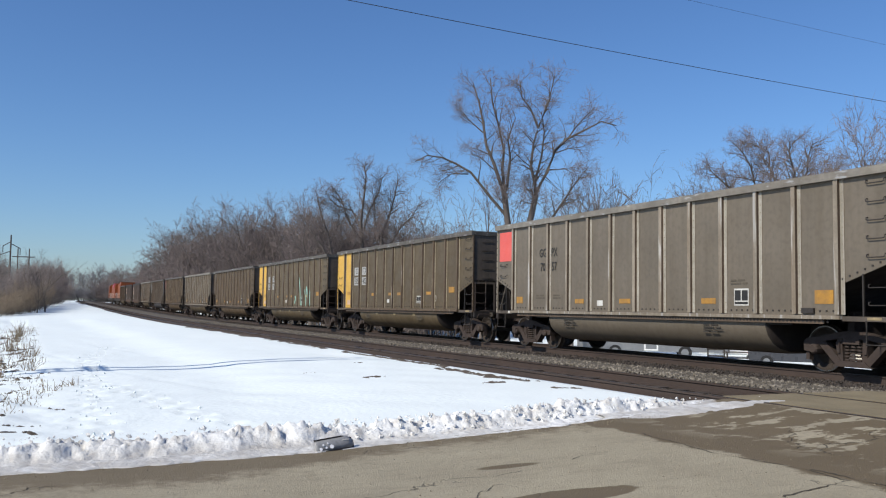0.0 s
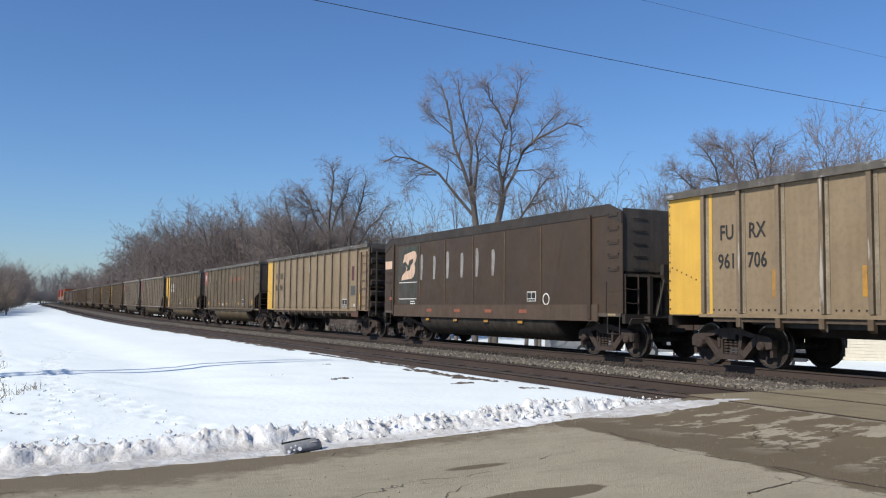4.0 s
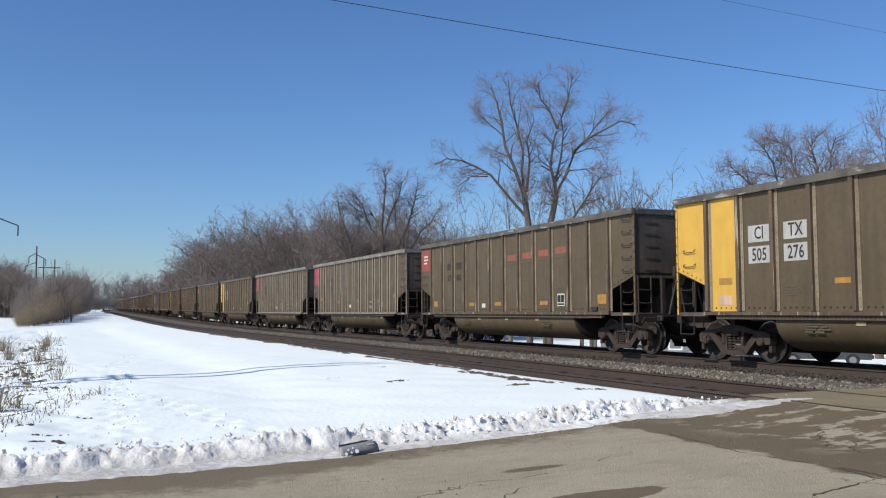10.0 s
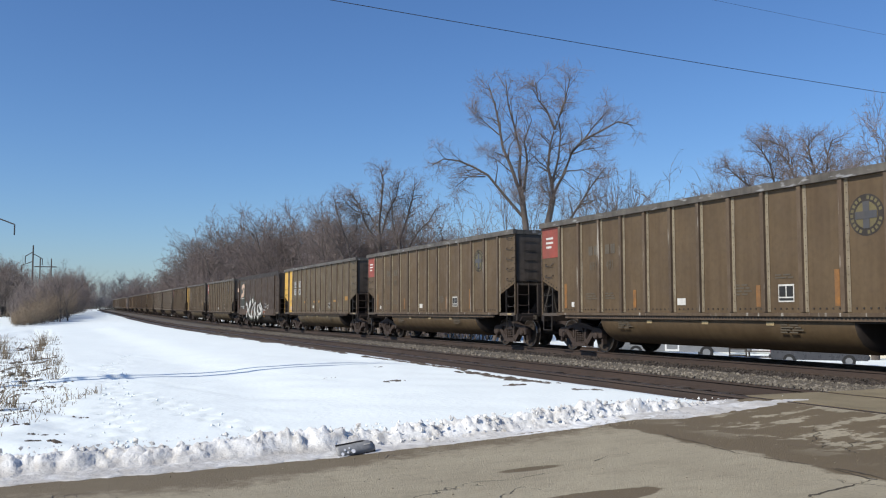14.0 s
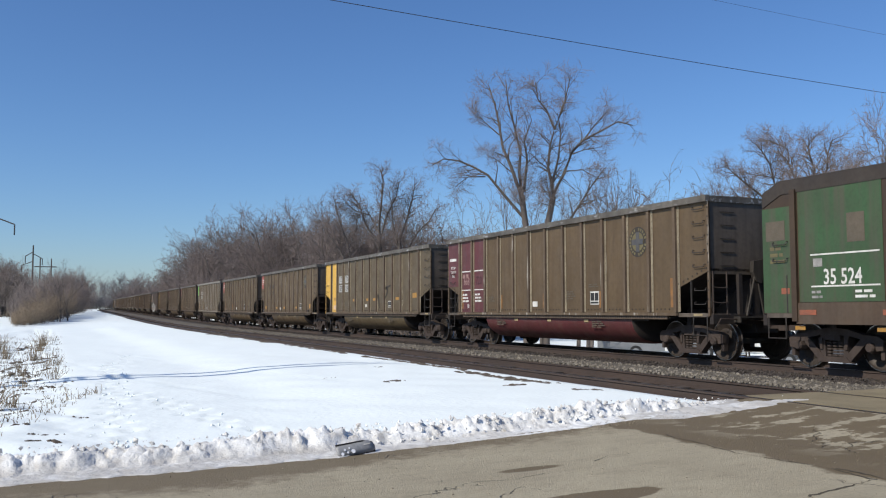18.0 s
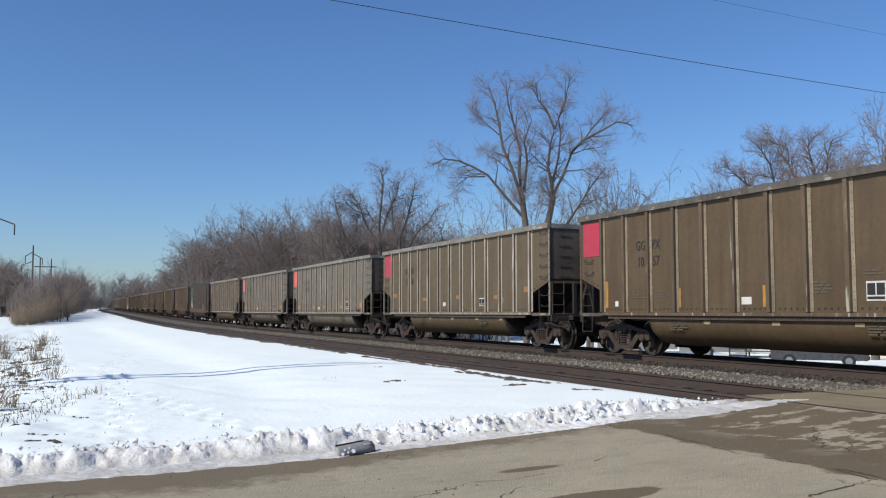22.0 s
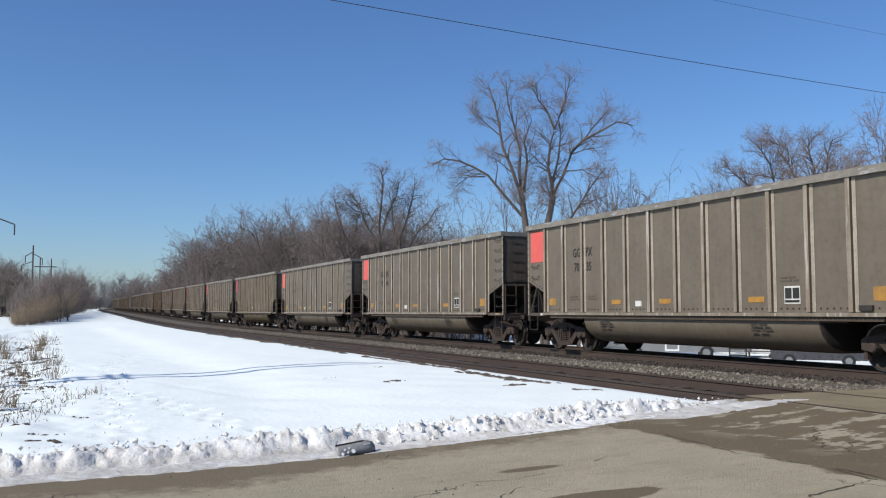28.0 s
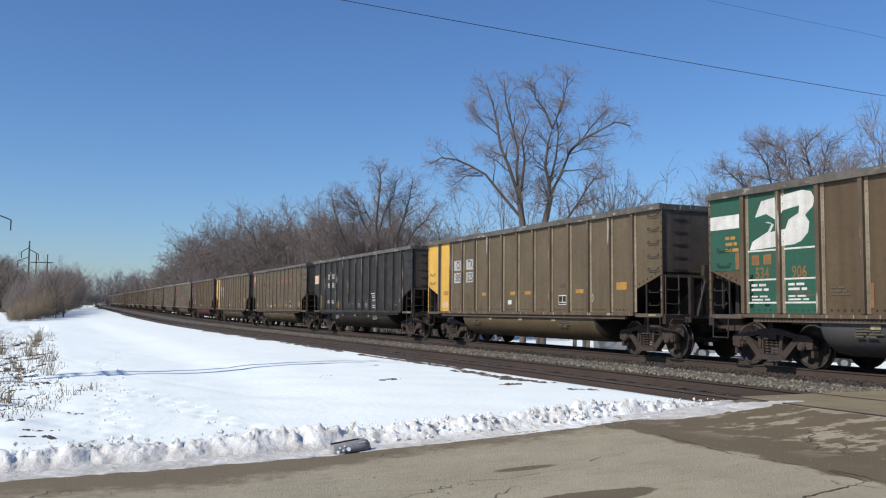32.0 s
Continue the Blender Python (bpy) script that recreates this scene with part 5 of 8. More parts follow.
def smooth_car(idx, field, tags):
    car = gondola(idx, "rust", style="smooth", tub="soot", label="rust-brown smooth-sided coal gondola with a %s painted end field" % ("green" if field == "green" else "faded dark green"))
    # lighter lower skirt, seams and dark top band
    part("top_band", Build().prism([(SX - 0.02, ys(14.64), 3.30), (SX - 0.02, ys(14.1), 3.54), (SX - 0.02, ys(0.55), 3.54), (SX - 0.02, ys(0.01), 3.30), (SX - 0.02, ys(0.01), 3.60), (SX - 0.02, ys(0.5), 3.82), (SX - 0.02, ys(14.15), 3.82), (SX - 0.02, ys(14.64), 3.60)], (0.05, 0, 0)), "band", car, "dark top band")
    part("skirt", Build().box(SX - 0.03, SX, ys(13.75), ys(0.9), 0.9, 1.32), "skirt", car, "dusty riveted lower skirt")
    for i in range(5):
        s = 3.18 + i * 1.98
        b = Build().box(SX - 0.02, SX, -0.02, 0.02, 1.36, 3.5)
        for k in range(13):
            b.box(SX - 0.028, SX - 0.018, -0.012, 0.012, 1.42 + k * 0.155, 1.45 + k * 0.155)
        part("seam", b, "dull_rib", car, "riveted vertical seam", pose(0, ys(s), 0))
    part("corner_post", Build().box(SX - 0.06, SX, ys(13.5), ys(13.36), 0.95, 3.6), "rust", car)
    part("corner_post", Build().box(SX - 0.06, SX, ys(0.95), ys(0.81), 0.95, 3.6), "rust", car)
    if field == "green":
        patch(car, "paint_field", "green", 0.0, 0.78, 1.12, 3.28, 0.006, "green painted field")
        patch(car, "paint_field", "green", 1.0, 2.98, 1.33, 3.55, 0.006, "green painted field")
        patch(car, "stripe", "white", 1.3, 2.9, 2.24, 2.27, 0.011)
        patch(car, "stripe", "white", 1.3, 2.9, 1.62, 1.65, 0.011)
        letter(car, "35 524", "white", 2.06, 1.8, 0.42, 0.014)
        patch(car, "name_block", "pale_print", 1.36, 1.58, 2.02, 2.18, 0.011)
        bars(car, "pale_print", 1.3, 1.5, 0.3, 0.05, 2, 0.011)
        bars(car, "white", 2.35, 1.5, 0.5, 0.05, 2, 0.011)
        patch(car, "primer_patch", "ghost", 0.1, 0.62, 2.6, 3.0, 0.011, "greyish scrubbed patch")
        patch(car, "primer_patch", "ghost", 2.2, 2.6, 2.45, 3.0, 0.011, "greyish scrubbed patch")
        bars(car, "olive", 0.2, 2.4, 0.4, 0.07, 3, 0.011)
    else:
        patch(car, "paint_field", "teal", 1.3, 3.0, 1.36, 3.45, 0.006, "faded dark green painted field")
        patch(car, "stripe", "cream", 0.05, 0.72, 2.68, 2.98, 0.006)
        shield(car, "cream", 1.58, 2.22)
        patch(car, "stripe", "white", 1.4, 2.9, 2.12, 2.15, 0.011)
        patch(car, "stripe", "white", 1.4, 2.9, 1.52, 1.55, 0.011)
        bars(car, "white", 2.4, 1.42, 0.45, 0.04, 2, 0.011)
    for s in (1.0, 2.97, 4.95, 6.93, 8.91) if field == "green" else (3.82, 5.92, 7.98, 10.0):
        patch(car, "reflector", "flame", s, s + 0.42, 1.08, 1.18, 0.036, "orange reflective mark")
        patch(car, "tub_mark", "orange", s - 0.2, s + 0.06, 0.78, 0.86, 0.006, x=SX + 0.045)
    consist_box(car, 10.39, 1.41, 0.46, 0.28)
    part("emblem", ring(0.13, 0.17), "white", car, "small round white mark", pose(SX - 0.006, ys(11.37), 1.47))
    patch(car, "reflector", "flame", 0.5, 0.72, 1.5, 1.62, 0.011)
    return car


def shield(car, key, s, z, field="teal", w=1.3, h=1.05):
    """The railway's large painted sign: a pale bowl-sided shape cut by a zigzag bar, in plain outline."""
    pale = [(0.20, 0.90), (0.82, 1.0), (0.95, 0.95), (1.0, 0.82), (0.97, 0.68), (0.86, 0.55), (0.92, 0.42), (0.90, 0.24), (0.80, 0.10), (0.70, 0.05), (0.0, 0.0), (0.05, 0.16), (0.30, 0.32), (0.36, 0.46), (0.22, 0.50), (0.10, 0.62)]
    bar = [(0.08, 0.60), (0.28, 0.65), (0.45, 0.50), (0.54, 0.68), (0.78, 0.73), (0.77, 0.60), (0.62, 0.50), (0.57, 0.34), (0.34, 0.31), (0.40, 0.44), (0.32, 0.50), (0.20, 0.49)]
    for name, pts, k, lift, label in (("sign", pale, key, 0.014, "large pale painted railway sign"), ("sign_bar", bar, field, 0.019, "dark green zigzag bar")):
        b = Build().prism([(0, -u * w, v * h) for u, v in pts], (0.003, 0, 0))
        part(name, b, k, car, label, pose(SX - lift, ys(s), z))


def spray(car, strokes, key, width, lift, label):
    """Spray-painted stroke: a flat ribbon that follows a curve of (s, z) points."""
    for pts in strokes:
        v, f = [], []
        fine = []
        for i in range(len(pts) - 1):
            p0, p1, p2, p3 = (Vector(pts[max(0, min(len(pts) - 1, i + k))]) for k in (-1, 0, 1, 2))
            for q in range(5):
                t = q / 5
                fine.append(0.5 * ((2 * p1) + (p2 - p0) * t + (2 * p0 - 5 * p1 + 4 * p2 - p3) * t * t + (3 * p1 - p0 - 3 * p2 + p3) * t ** 3))
        fine.append(Vector(pts[-1]))
        for i, p in enumerate(fine):
            d = (fine[min(i + 1, len(fine) - 1)] - fine[max(i - 1, 0)]).normalized()
            w = width * (0.55 + 0.45 * math.sin(math.pi * (i + 0.5) / len(fine)))
            for k in (1, -1):
                q = p + Vector((-d.y, d.x)) * w * k
                v.append((SX - lift + (0.0 if q.y > 1.0 else 0.0), ys(q.x), q.y))
        f = [(2 * i, 2 * i + 1, 2 * i + 3, 2 * i + 2) for i in range(len(fine) - 1)]
        part("spray_paint", Build().add(v, f), key, car, label)


def hopper_car(idx, n1, n2):
    car = gondola(idx, "sand", "sand_rib", "hopper", label="tan ribbed coal hopper with a yellow end bay", end="band")
    patch(car, "corner_panel", "yellow", 0.0, 1.03, 1.1, 3.66, 0.006, "yellow end bay")
    patch(car, "corner_panel", "yellow", 1.2, 1.36, 1.1, 3.66, 0.006, "yellow end strip")
    for t, s, z in (("FU", 1.79, 2.80), ("RX", 2.62, 2.80), (n1, 1.79, 2.2), (n2, 2.62, 2.2)):
        letter(car, t, "ink", s, z, 0.44)
    for s in RIBS[1:-1]:
        part("rib_foot", Build().prism([(SX - 0.08, -0.06, 0.86), (SX + 0.02, -0.06, 0.80), (SX + 0.02, -0.06, 1.1), (SX - 0.09, -0.06, 1.1)], (0, 0.12, 0)), "dull_rib", car, "", pose(0, ys(s), 0))
    part("floor_beam", Build().box(-1.5, 1.5, -4.6, 4.6, 0.86, 1.04), "soot", car, "black hopper floor")
    patch(car, "placard", "maroon", 12.85, 13.12, 2.35, 2.95, 0.006)
    patch(car, "placard", "slate", 12.75, 13.25, 1.72, 2.12, 0.006)
    consist_box(car, 11.75, 1.22, 0.6, 0.36)
    patch(car, "routing_card", "white", 13.1, 13.24, 1.25, 1.36, 0.006)
    patch(car, "reflector", "yellow", 13.75, 13.95, 1.3, 1.8, 0.006)
    # tall side ladder, end ladder, pressed end ribs and jacking plate
    for s in (13.98, 14.55):
        part("ladder_rail", Build().box(SX - 0.075, SX - 0.035, ys(s) - 0.022, ys(s) + 0.022, 1.1, 3.5), "brick_rail", car, "rusty red ladder rail")
    for i in range(7):
        part("ladder_rung", Build().tube([(SX - 0.055, ys(13.98), 1.3 + i * 0.34), (SX - 0.055, ys(14.55), 1.3 + i * 0.34)], 0.012, 5), "brick_rail", car)
    for x in (-1.35, -0.75):
        part("ladder_rail", Build().box(x - 0.025, x + 0.025, -7.52, -7.47, 0.9, 3.5), "soot", car)
    for i in range(6):
        part("end_rib", Build().prism([(SX + 0.05, -7.33, 1.2 + i * 0.44), (SX + 0.05, -7.45, 1.27 + i * 0.44), (SX + 0.05, -7.45, 1.40 + i * 0.44), (SX + 0.05, -7.33, 1.47 + i * 0.44)], (-2 * SX - 0.1, 0, 0)), "band", car, "pressed horizontal end rib")
    part("jacking_plate", Build().box(SX - 0.06, SX, ys(13.7), ys(12.95), 0.82, 1.12, 0.02), "brick_rail", car, "brown jacking plate")
    for s in (3.0, 5.06, 7.13, 9.2):
        patch(car, "reflector", "orange", s, s + 0.1, 1.45, 2.0, 0.006)
    return car


M["sand_rib"] = mat("sandy_rib", (0.19, 0.145, 0.092), (0.15, 0.112, 0.07), 0.6, scale=2, detail=20, streak=0.5, dirt=(0.09, 0.06, 0.035), rand=0.1, scuff=((0.4, 0.37, 0.31), (9, 9, 0.9), 0.6))
M["brick_rail"] = mat("rusty_red_steel", (0.11, 0.05, 0.035), (0.07, 0.04, 0.03), 0.7, scale=5)
M["rust_mark"] = mat("rusted_orange_mark", (0.27, 0.12, 0.03), (0.17, 0.085, 0.03), 0.6, scale=6, streak=0.4)
M["maroon_dark"] = mat("ghosted_maroon_lettering", (0.055, 0.017, 0.018), None, 0.6, scale=5)
M["pale_print"] = mat("worn_white_print", (0.3, 0.29, 0.27), (0.18, 0.17, 0.16), 0.6, scale=6)
M["card"] = mat("yellowed_plate", (0.38, 0.29, 0.15), (0.26, 0.2, 0.11), 0.6, scale=8, streak=0.3)
M["lime_mist"] = mat("pale_green_spray_paint", (0.2, 0.22, 0.15), (0.12, 0.12, 0.085), 0.7, scale=6)
M["scrub"] = mat("scrubbed_streak", (0.26, 0.25, 0.24), (0.18, 0.16, 0.14), 0.6, scale=4)
M["plate_grey"] = mat("pale_grey_number_field", (0.42, 0.42, 0.40), (0.36, 0.35, 0.32), 0.5, scale=4, streak=0.3)
M["skirt"] = mat("dusty_brown_skirt", (0.078, 0.05, 0.031), (0.06, 0.039, 0.0245), 0.65, scale=1.5, detail=14, streak=0.4)
M["engine"] = mat("orange_engine_paint", (0.275, 0.07, 0.015), (0.225, 0.055, 0.0125), 0.5, scale=1.5, streak=0.3)


def locomotive(red):
    """Diesel engine seen far off: frame, long hood, cab and roof details."""
    car = tagged(new("locomotive"), "%s diesel locomotive leading the train" % ("red and orange" if red else "orange and black"), "locomotive", "cars of the coal train")
    part("frame_deck", Build().box(-1.5, 1.5, -10.8, 10.8, 0.9, 1.45), "soot", car, "black deck and tank")
    part("fuel_tank", Build().box(-1.3, 1.3, -3.4, 3.4, 0.35, 0.92, 0.1), "soot", car)
    part("hood", Build().prism([(-1.0, -10.4, 1.45), (1.0, -10.4, 1.45), (1.0, -10.4, 4.3), (0.7, -10.4, 4.6), (-0.7, -10.4, 4.6), (-1.0, -10.4, 4.3)], (0, 16.6, 0)), "engine", car, "orange engine hood")
    part("radiator", Build().prism([(-1.5, -10.2, 3.7), (1.5, -10.2, 3.7), (1.3, -10.2, 4.7), (-1.3, -10.2, 4.7)], (0, 3.6, 0)), "crimson" if red else "engine", car, "flared radiator section")
    part("cab", Build().prism([(-1.55, 6.3, 1.45), (1.55, 6.3, 1.45), (1.55, 6.3, 4.2), (1.0, 6.3, 4.65), (-1.0, 6.3, 4.65), (-1.55, 6.3, 4.2)], (0, 2.4, 0)), "engine", car, "orange cab")
    part("nose", Build().box(-1.1, 1.1, 8.7, 10.6, 1.45, 3.0, 0.2), "engine", car)
    part("roof", Build().box(-0.9, 0.9, -10.3, 6.2, 4.6, 4.66), "soot", car)
    for sg in (-1, 1):
        b = Build()
        for i in range(9):
            b.tube([(sg * 1.45, -10 + i * 2, 1.45), (sg * 1.45, -10 + i * 2, 2.5)], 0.02, 5)
        b.tube([(sg * 1.45, -10.2, 2.5), (sg * 1.45, 6.2, 2.5)], 0.02, 5)
        part("handrail", b, "white", car)
    for y in (-7.0, 7.0):
        t = part("truck", Build().box(-1.15, 1.15, -2.1, 2.1, 0.35, 0.85, 0.1), "soot", car, "", pose(0, y, 0))
        for dy in (-1.7, 0, 1.7):
            for x in (-0.76, 0.76):
                part("wheel", CAR["wheel"], "wheel", t, "", pose(x, dy, 0.46))
    return car


def plain_car(idx, paint, rib="dull_rib", label=""):
    car = gondola(idx, paint, rib, label=label)
    common_marks(car)
    return car


CARS = {}
CARS[-12] = plain_car(-12, "tan", label="dusty tan ribbed coal gondola near the engines")
CARS[-11] = smooth_car(-11, "dark", "")
CARS[-10] = smooth_car(-10, "dark", "")
CARS[-9] = plain_car(-9, "tan", "bright_rib", "pale tan ribbed coal gondola with bright ribs")
c = CARS[-8] = plain_car(-8, "slate", label="dark grey coal gondola with a white corner panel")
patch(c, "corner_panel", "white", 0.1, 1.0, 2.3, 3.6, 0.006)
CARS[-7] = railway_car(-7, "brown", "671", "402")
CARS[-6] = plain_car(-6, "tan", "bright_rib", "tan-grey coal gondola with pale ribs")
CARS[-5] = plain_car(-5, "brown", label="plain brown dusty coal gondola")
c = CARS[-4] = yellow_end_car(-4, "CI", "TX", "505", "310")
spray(c, [[(9.2, 1.3), (9.5, 2.1), (9.4, 2.9), (9.7, 2.2), (9.9, 1.2)], [(10.1, 1.2), (10.3, 1.9), (10.6, 2.0), (10.4, 1.4)], [(10.9, 1.2), (11.0, 2.2), (11.3, 1.6), (11.6, 2.0), (11.7, 1.2)], [(8.6, 1.3), (8.9, 1.6), (8.7, 1.7)]], "mint", 0.07, 0.012, "pale teal spray-painted scrawl")
CARS[-3] = yellow_end_car(-3, "CI", "TX", "505", "402")
CARS[-2] = grey_patch_car(-2, "grey", "bright_rib", "red", "GG", "PX", "70", "57")
CARS[-1] = grey_patch_car(-1, "tan", "bright_rib", "crimson", "GG", "PX", "11", "81")
CARS[0] = yellow_end_car(0, "WF", "RX", "971", "985", plates=2)
CARS[1] = railway_car(1, "tan", "672", "088", wordmark=True)
CARS[2] = hopper_car(2, "961", "841")
c = CARS[3] = smooth_car(3, "dark", "")
for i in range(6):
    spray(c, [[(3.3 + i * 1.02, 3.1 - 0.1 * (i % 2)), (3.33 + i * 1.02, 2.8), (3.3 + i * 1.02, 2.2)]], "scrub", 0.1, 0.006, "pale scrubbed streak")
CARS[4] = hopper_car(4, "961", "706")
CARS[5] = yellow_end_car(5, "CI", "TX", "505", "118")
c = CARS[6] = gondola(6, "brown", label="dusty brown coal gondola with a crimson end bay")
patch(c, "corner_panel", "crimson", 0.03, 1.03, 2.0, 3.66, 0.006, "crimson end bay")
patch(c, "corner_panel", "crimson", 0.62, 1.03, 1.75, 2.0, 0.006)
for s0 in (2.45, 3.45):
    for z in (2.62, 2.2):
        patch(c, "number_plate", "plate_grey", s0, s0 + 0.55, z, z + 0.34, 0.006)
code(c, "CE", "FX", "41", "021", size=0.32, z=2.79, s=(2.72, 3.72))
for s0, s1, z0, z1 in ((1.44, 1.92, 1.5, 1.7), (4.75, 5.2, 1.48, 1.58), (7.92, 8.33, 1.48, 1.58), (11.04, 11.44, 1.48, 1.58), (13.1, 13.5, 1.48, 1.65)):
    patch(c, "reflector", "orange", s0, s1, z0, z1, 0.006, "orange reflective mark")
consist_box(c, 9.98, 1.32)
patch(c, "routing_card", "white", 6.6, 6.85, 1.3, 1.44, 0.006)
tub_marks(c, "ghost", (5.2, 7.3, 9.35), "card")
CARS[7] = railway_car(7, "tan", "671", "600", wordmark=True)
CARS[8] = yellow_end_car(8, "CI", "TX", "505", "465")
CARS[9] = grey_patch_car(9, "tan", "bright_rib", "crimson", "GG", "PX", "12", "38")
CARS[10] = grey_patch_car(10, "tan", "bright_rib", "crimson", "GG", "PX", "11", "87")
CARS[11] = railway_car(11, "tan", "671", "003", wordmark=True)
CARS[12] = yellow_end_car(12, "CI", "TX", "505", "276")
CARS[13] = railway_car(13, "tan", "670", "349", emblem=True, slim=True)
c = CARS[14] = smooth_car(14, "dark", "")
OUT = [[(3.77, 1.57), (3.93, 1.73), (4.24, 1.59), (4.31, 1.25), (4.12, 1.0), (3.96, 0.72)], [(4.43, 1.2), (4.88, 1.37), (5.31, 1.57), (5.54, 1.76), (5.32, 1.88), (5.07, 1.6), (4.87, 1.2), (4.96, 0.94), (5.4, 0.78), (5.74, 0.77)],
       [(6.13, 1.8), (6.13, 1.95), (6.35, 2.0), (6.41, 1.86), (6.26, 1.74)], [(6.29, 1.52), (6.07, 1.24), (5.88, 0.89), (6.05, 0.73), (6.27, 0.84)],
       [(6.63, 1.55), (7.0, 1.67), (7.12, 1.37), (6.99, 1.04), (7.02, 0.75), (6.85, 0.65)], [(6.85, 1.5), (6.9, 1.1), (6.8, 0.75)], [(6.55, 1.6), (7.0, 1.68), (7.41, 1.79)], [(7.07, 1.14), (7.3, 1.0), (7.46, 0.85)],
       [(8.41, 1.64), (8.12, 1.52), (7.96, 1.27), (8.21, 1.14), (8.35, 0.97), (8.16, 0.72), (7.87, 0.84)],
       [(9.16, 1.62), (8.9, 1.7), (8.82, 1.48), (9.05, 1.31), (9.26, 1.4), (9.33, 1.62)], [(9.33, 1.57), (9.48, 1.38), (9.31, 1.1), (8.84, 0.97), (8.35, 1.04)]]
spray(c, OUT, "lime_mist", 0.27, 0.034, "pale green spray-painted halo")
spray(c, OUT, "ink", 0.23, 0.037, "black spray-painted outline")
spray(c, OUT, "white", 0.11, 0.041, "white spray-painted letter shape")
spray(c, [[(9.78, 0.98), (9.76, 1.28), (9.92, 1.42), (10.01, 1.28), (9.79, 1.21), (10.03, 1.03)], [(10.13, 1.28), (10.34, 1.3)], [(10.24, 1.28), (10.21, 1.03)], [(10.39, 1.03), (10.43, 1.23), (10.63, 1.21), (10.59, 1.05), (10.39, 1.03)]], "white", 0.018, 0.037, "thin white spray-painted tag")
CARS[15] = yellow_end_car(15, "CI", "TX", "505", "481")
CARS[16] = railway_car(16, "brown", "670", "403", emblem=True, slim=True)
CARS[17] = railway_car(17, "brown", "691", "491", emblem=True, slim=True)
c = CARS[18] = grey_patch_car(18, "tan", "bright_rib", "lime", "", "", "", "", slim=True)
for s0 in (2.35, 3.32):
    for z in (2.68, 2.28):
        patch(c, "number_plate", "white", s0 + 0.1, s0 + 0.64, z, z + 0.3, 0.006, "white number field")
code(c, "WF", "RX", "970", "425", size=0.29, z=2.83, s=(2.72, 3.69))
CARS[19] = railway_car(19, "brown", "690", "215", slim=True)
CARS[20] = railway_car(20, "brown", "691", "038", emblem=True)
c = CARS[21] = yellow_end_car(21, "CI", "TX", "505", "241")
spray(c, [[(8.2, 1.3), (8.5, 1.9), (8.7, 1.3)], [(9.3, 1.6), (9.8, 2.1), (9.5, 2.2), (10.2, 2.3)]], "soot", 0.06, 0.012, "dark spray-painted scrawl")


def maroon_car(idx):
    car = gondola(idx, "brown", "dull_rib", tub="maroon", label="brown coal gondola with maroon end bays and belly")
    patch(car, "corner_panel", "maroon", 0.0, 1.03, 2.06, 3.66, 0.006, "maroon end bay")
    for s0, s1 in ((1.22, 2.08), (2.26, 3.1)):
        patch(car, "corner_panel", "maroon", s0, s1, 1.13, 3.66, 0.006, "maroon end bay")
        patch(car, "stripe", "white", s0 + 0.05, s1 - 0.03, 2.56, 2.6, 0.011)
        patch(car, "stripe", "white", s0 + 0.05, s1 - 0.03, 1.9, 1.93, 0.011)
        bars(car, "white", s0 + 0.1, 1.72, 0.5, 0.06, 3, 0.011)
    for i, t in enumerate(("ROTARY", "COUPLER", "END")):
        letter(car, t, "white", 0.5, 2.75 - i * 0.15, 0.13, 0.013)
    patch(car, "name_block", "white", 0.2, 0.75, 3.0, 3.1, 0.011)
    code(car, "", "", "668", "", "blush", 0.4, 2.68, (1.66, 2.66))
    code(car, "", "", "", "720", "maroon_dark", 0.4, 2.68, (1.66, 2.66))
    for s0 in (1.34, 1.62):
        patch(car, "name_block", "blush", s0, s0 + 0.2, 2.34, 2.48, 0.011)
    emblem_disc(car, 12.02, 2.92)
    common_marks(car, "rust_mark", slim=True)
    tub_marks(car, "ghost", (5.2, 7.3, 9.35), "card")
    return car


CARS[22] = maroon_car(22)
CARS[23] = smooth_car(23, "green", "")
CARS[24] = grey_patch_car(24, "tan", "bright_rib", "crimson", "GG", "PX", "12", "43")
CARS[25] = grey_patch_car(25, "grey", "bright_rib", "red", "GG", "PX", "70", "22")
CARS[26] = grey_patch_car(26, "grey", "bright_rib", "red", "GG", "PX", "70", "07")
CARS[27] = grey_patch_car(27, "tan", "bright_rib", "crimson", "GG", "PX", "12", "36")
CARS[28] = grey_patch_car(28, "brown", "dull_rib", "crimson", "GG", "PX", "10", "57", slim=True)
CARS[29] = grey_patch_car(29, "grey", "bright_rib", "red", "GG", "PX", "70", "50")
CARS[30] = grey_patch_car(30, "grey", "bright_rib", "red", "GG", "PX", "71", "10")
CARS[31] = grey_patch_car(31, "grey", "bright_rib", "red", "GG", "PX", "70", "71")
CARS[32] = grey_patch_car(32, "grey", "bright_rib", "red", "GG", "PX", "70", "68")
CARS[33] = grey_patch_car(33, "tan", "bright_rib", "crimson", "GG", "PX", "12", "49")
CARS[34] = grey_patch_car(34, "grey", "bright_rib", "red", "GG", "PX", "70", "19")
CARS[35] = grey_patch_car(35, "grey", "bright_rib", "red", "GG", "PX", "70", "44")
CARS[36] = grey_patch_car(36, "grey", "bright_rib", "red", "GG", "PX", "70", "35")
CARS[37] = maroon_car(37)
CARS[38] = yellow_end_car(38, "CI", "TX", "505", "284")
CARS[39] = railway_car(39, "tan", "672", "469", wordmark=True)
c = CARS[40] = gondola(40, "black", "black_rib", tub="black", label="black ribbed coal gondola with white lettering")
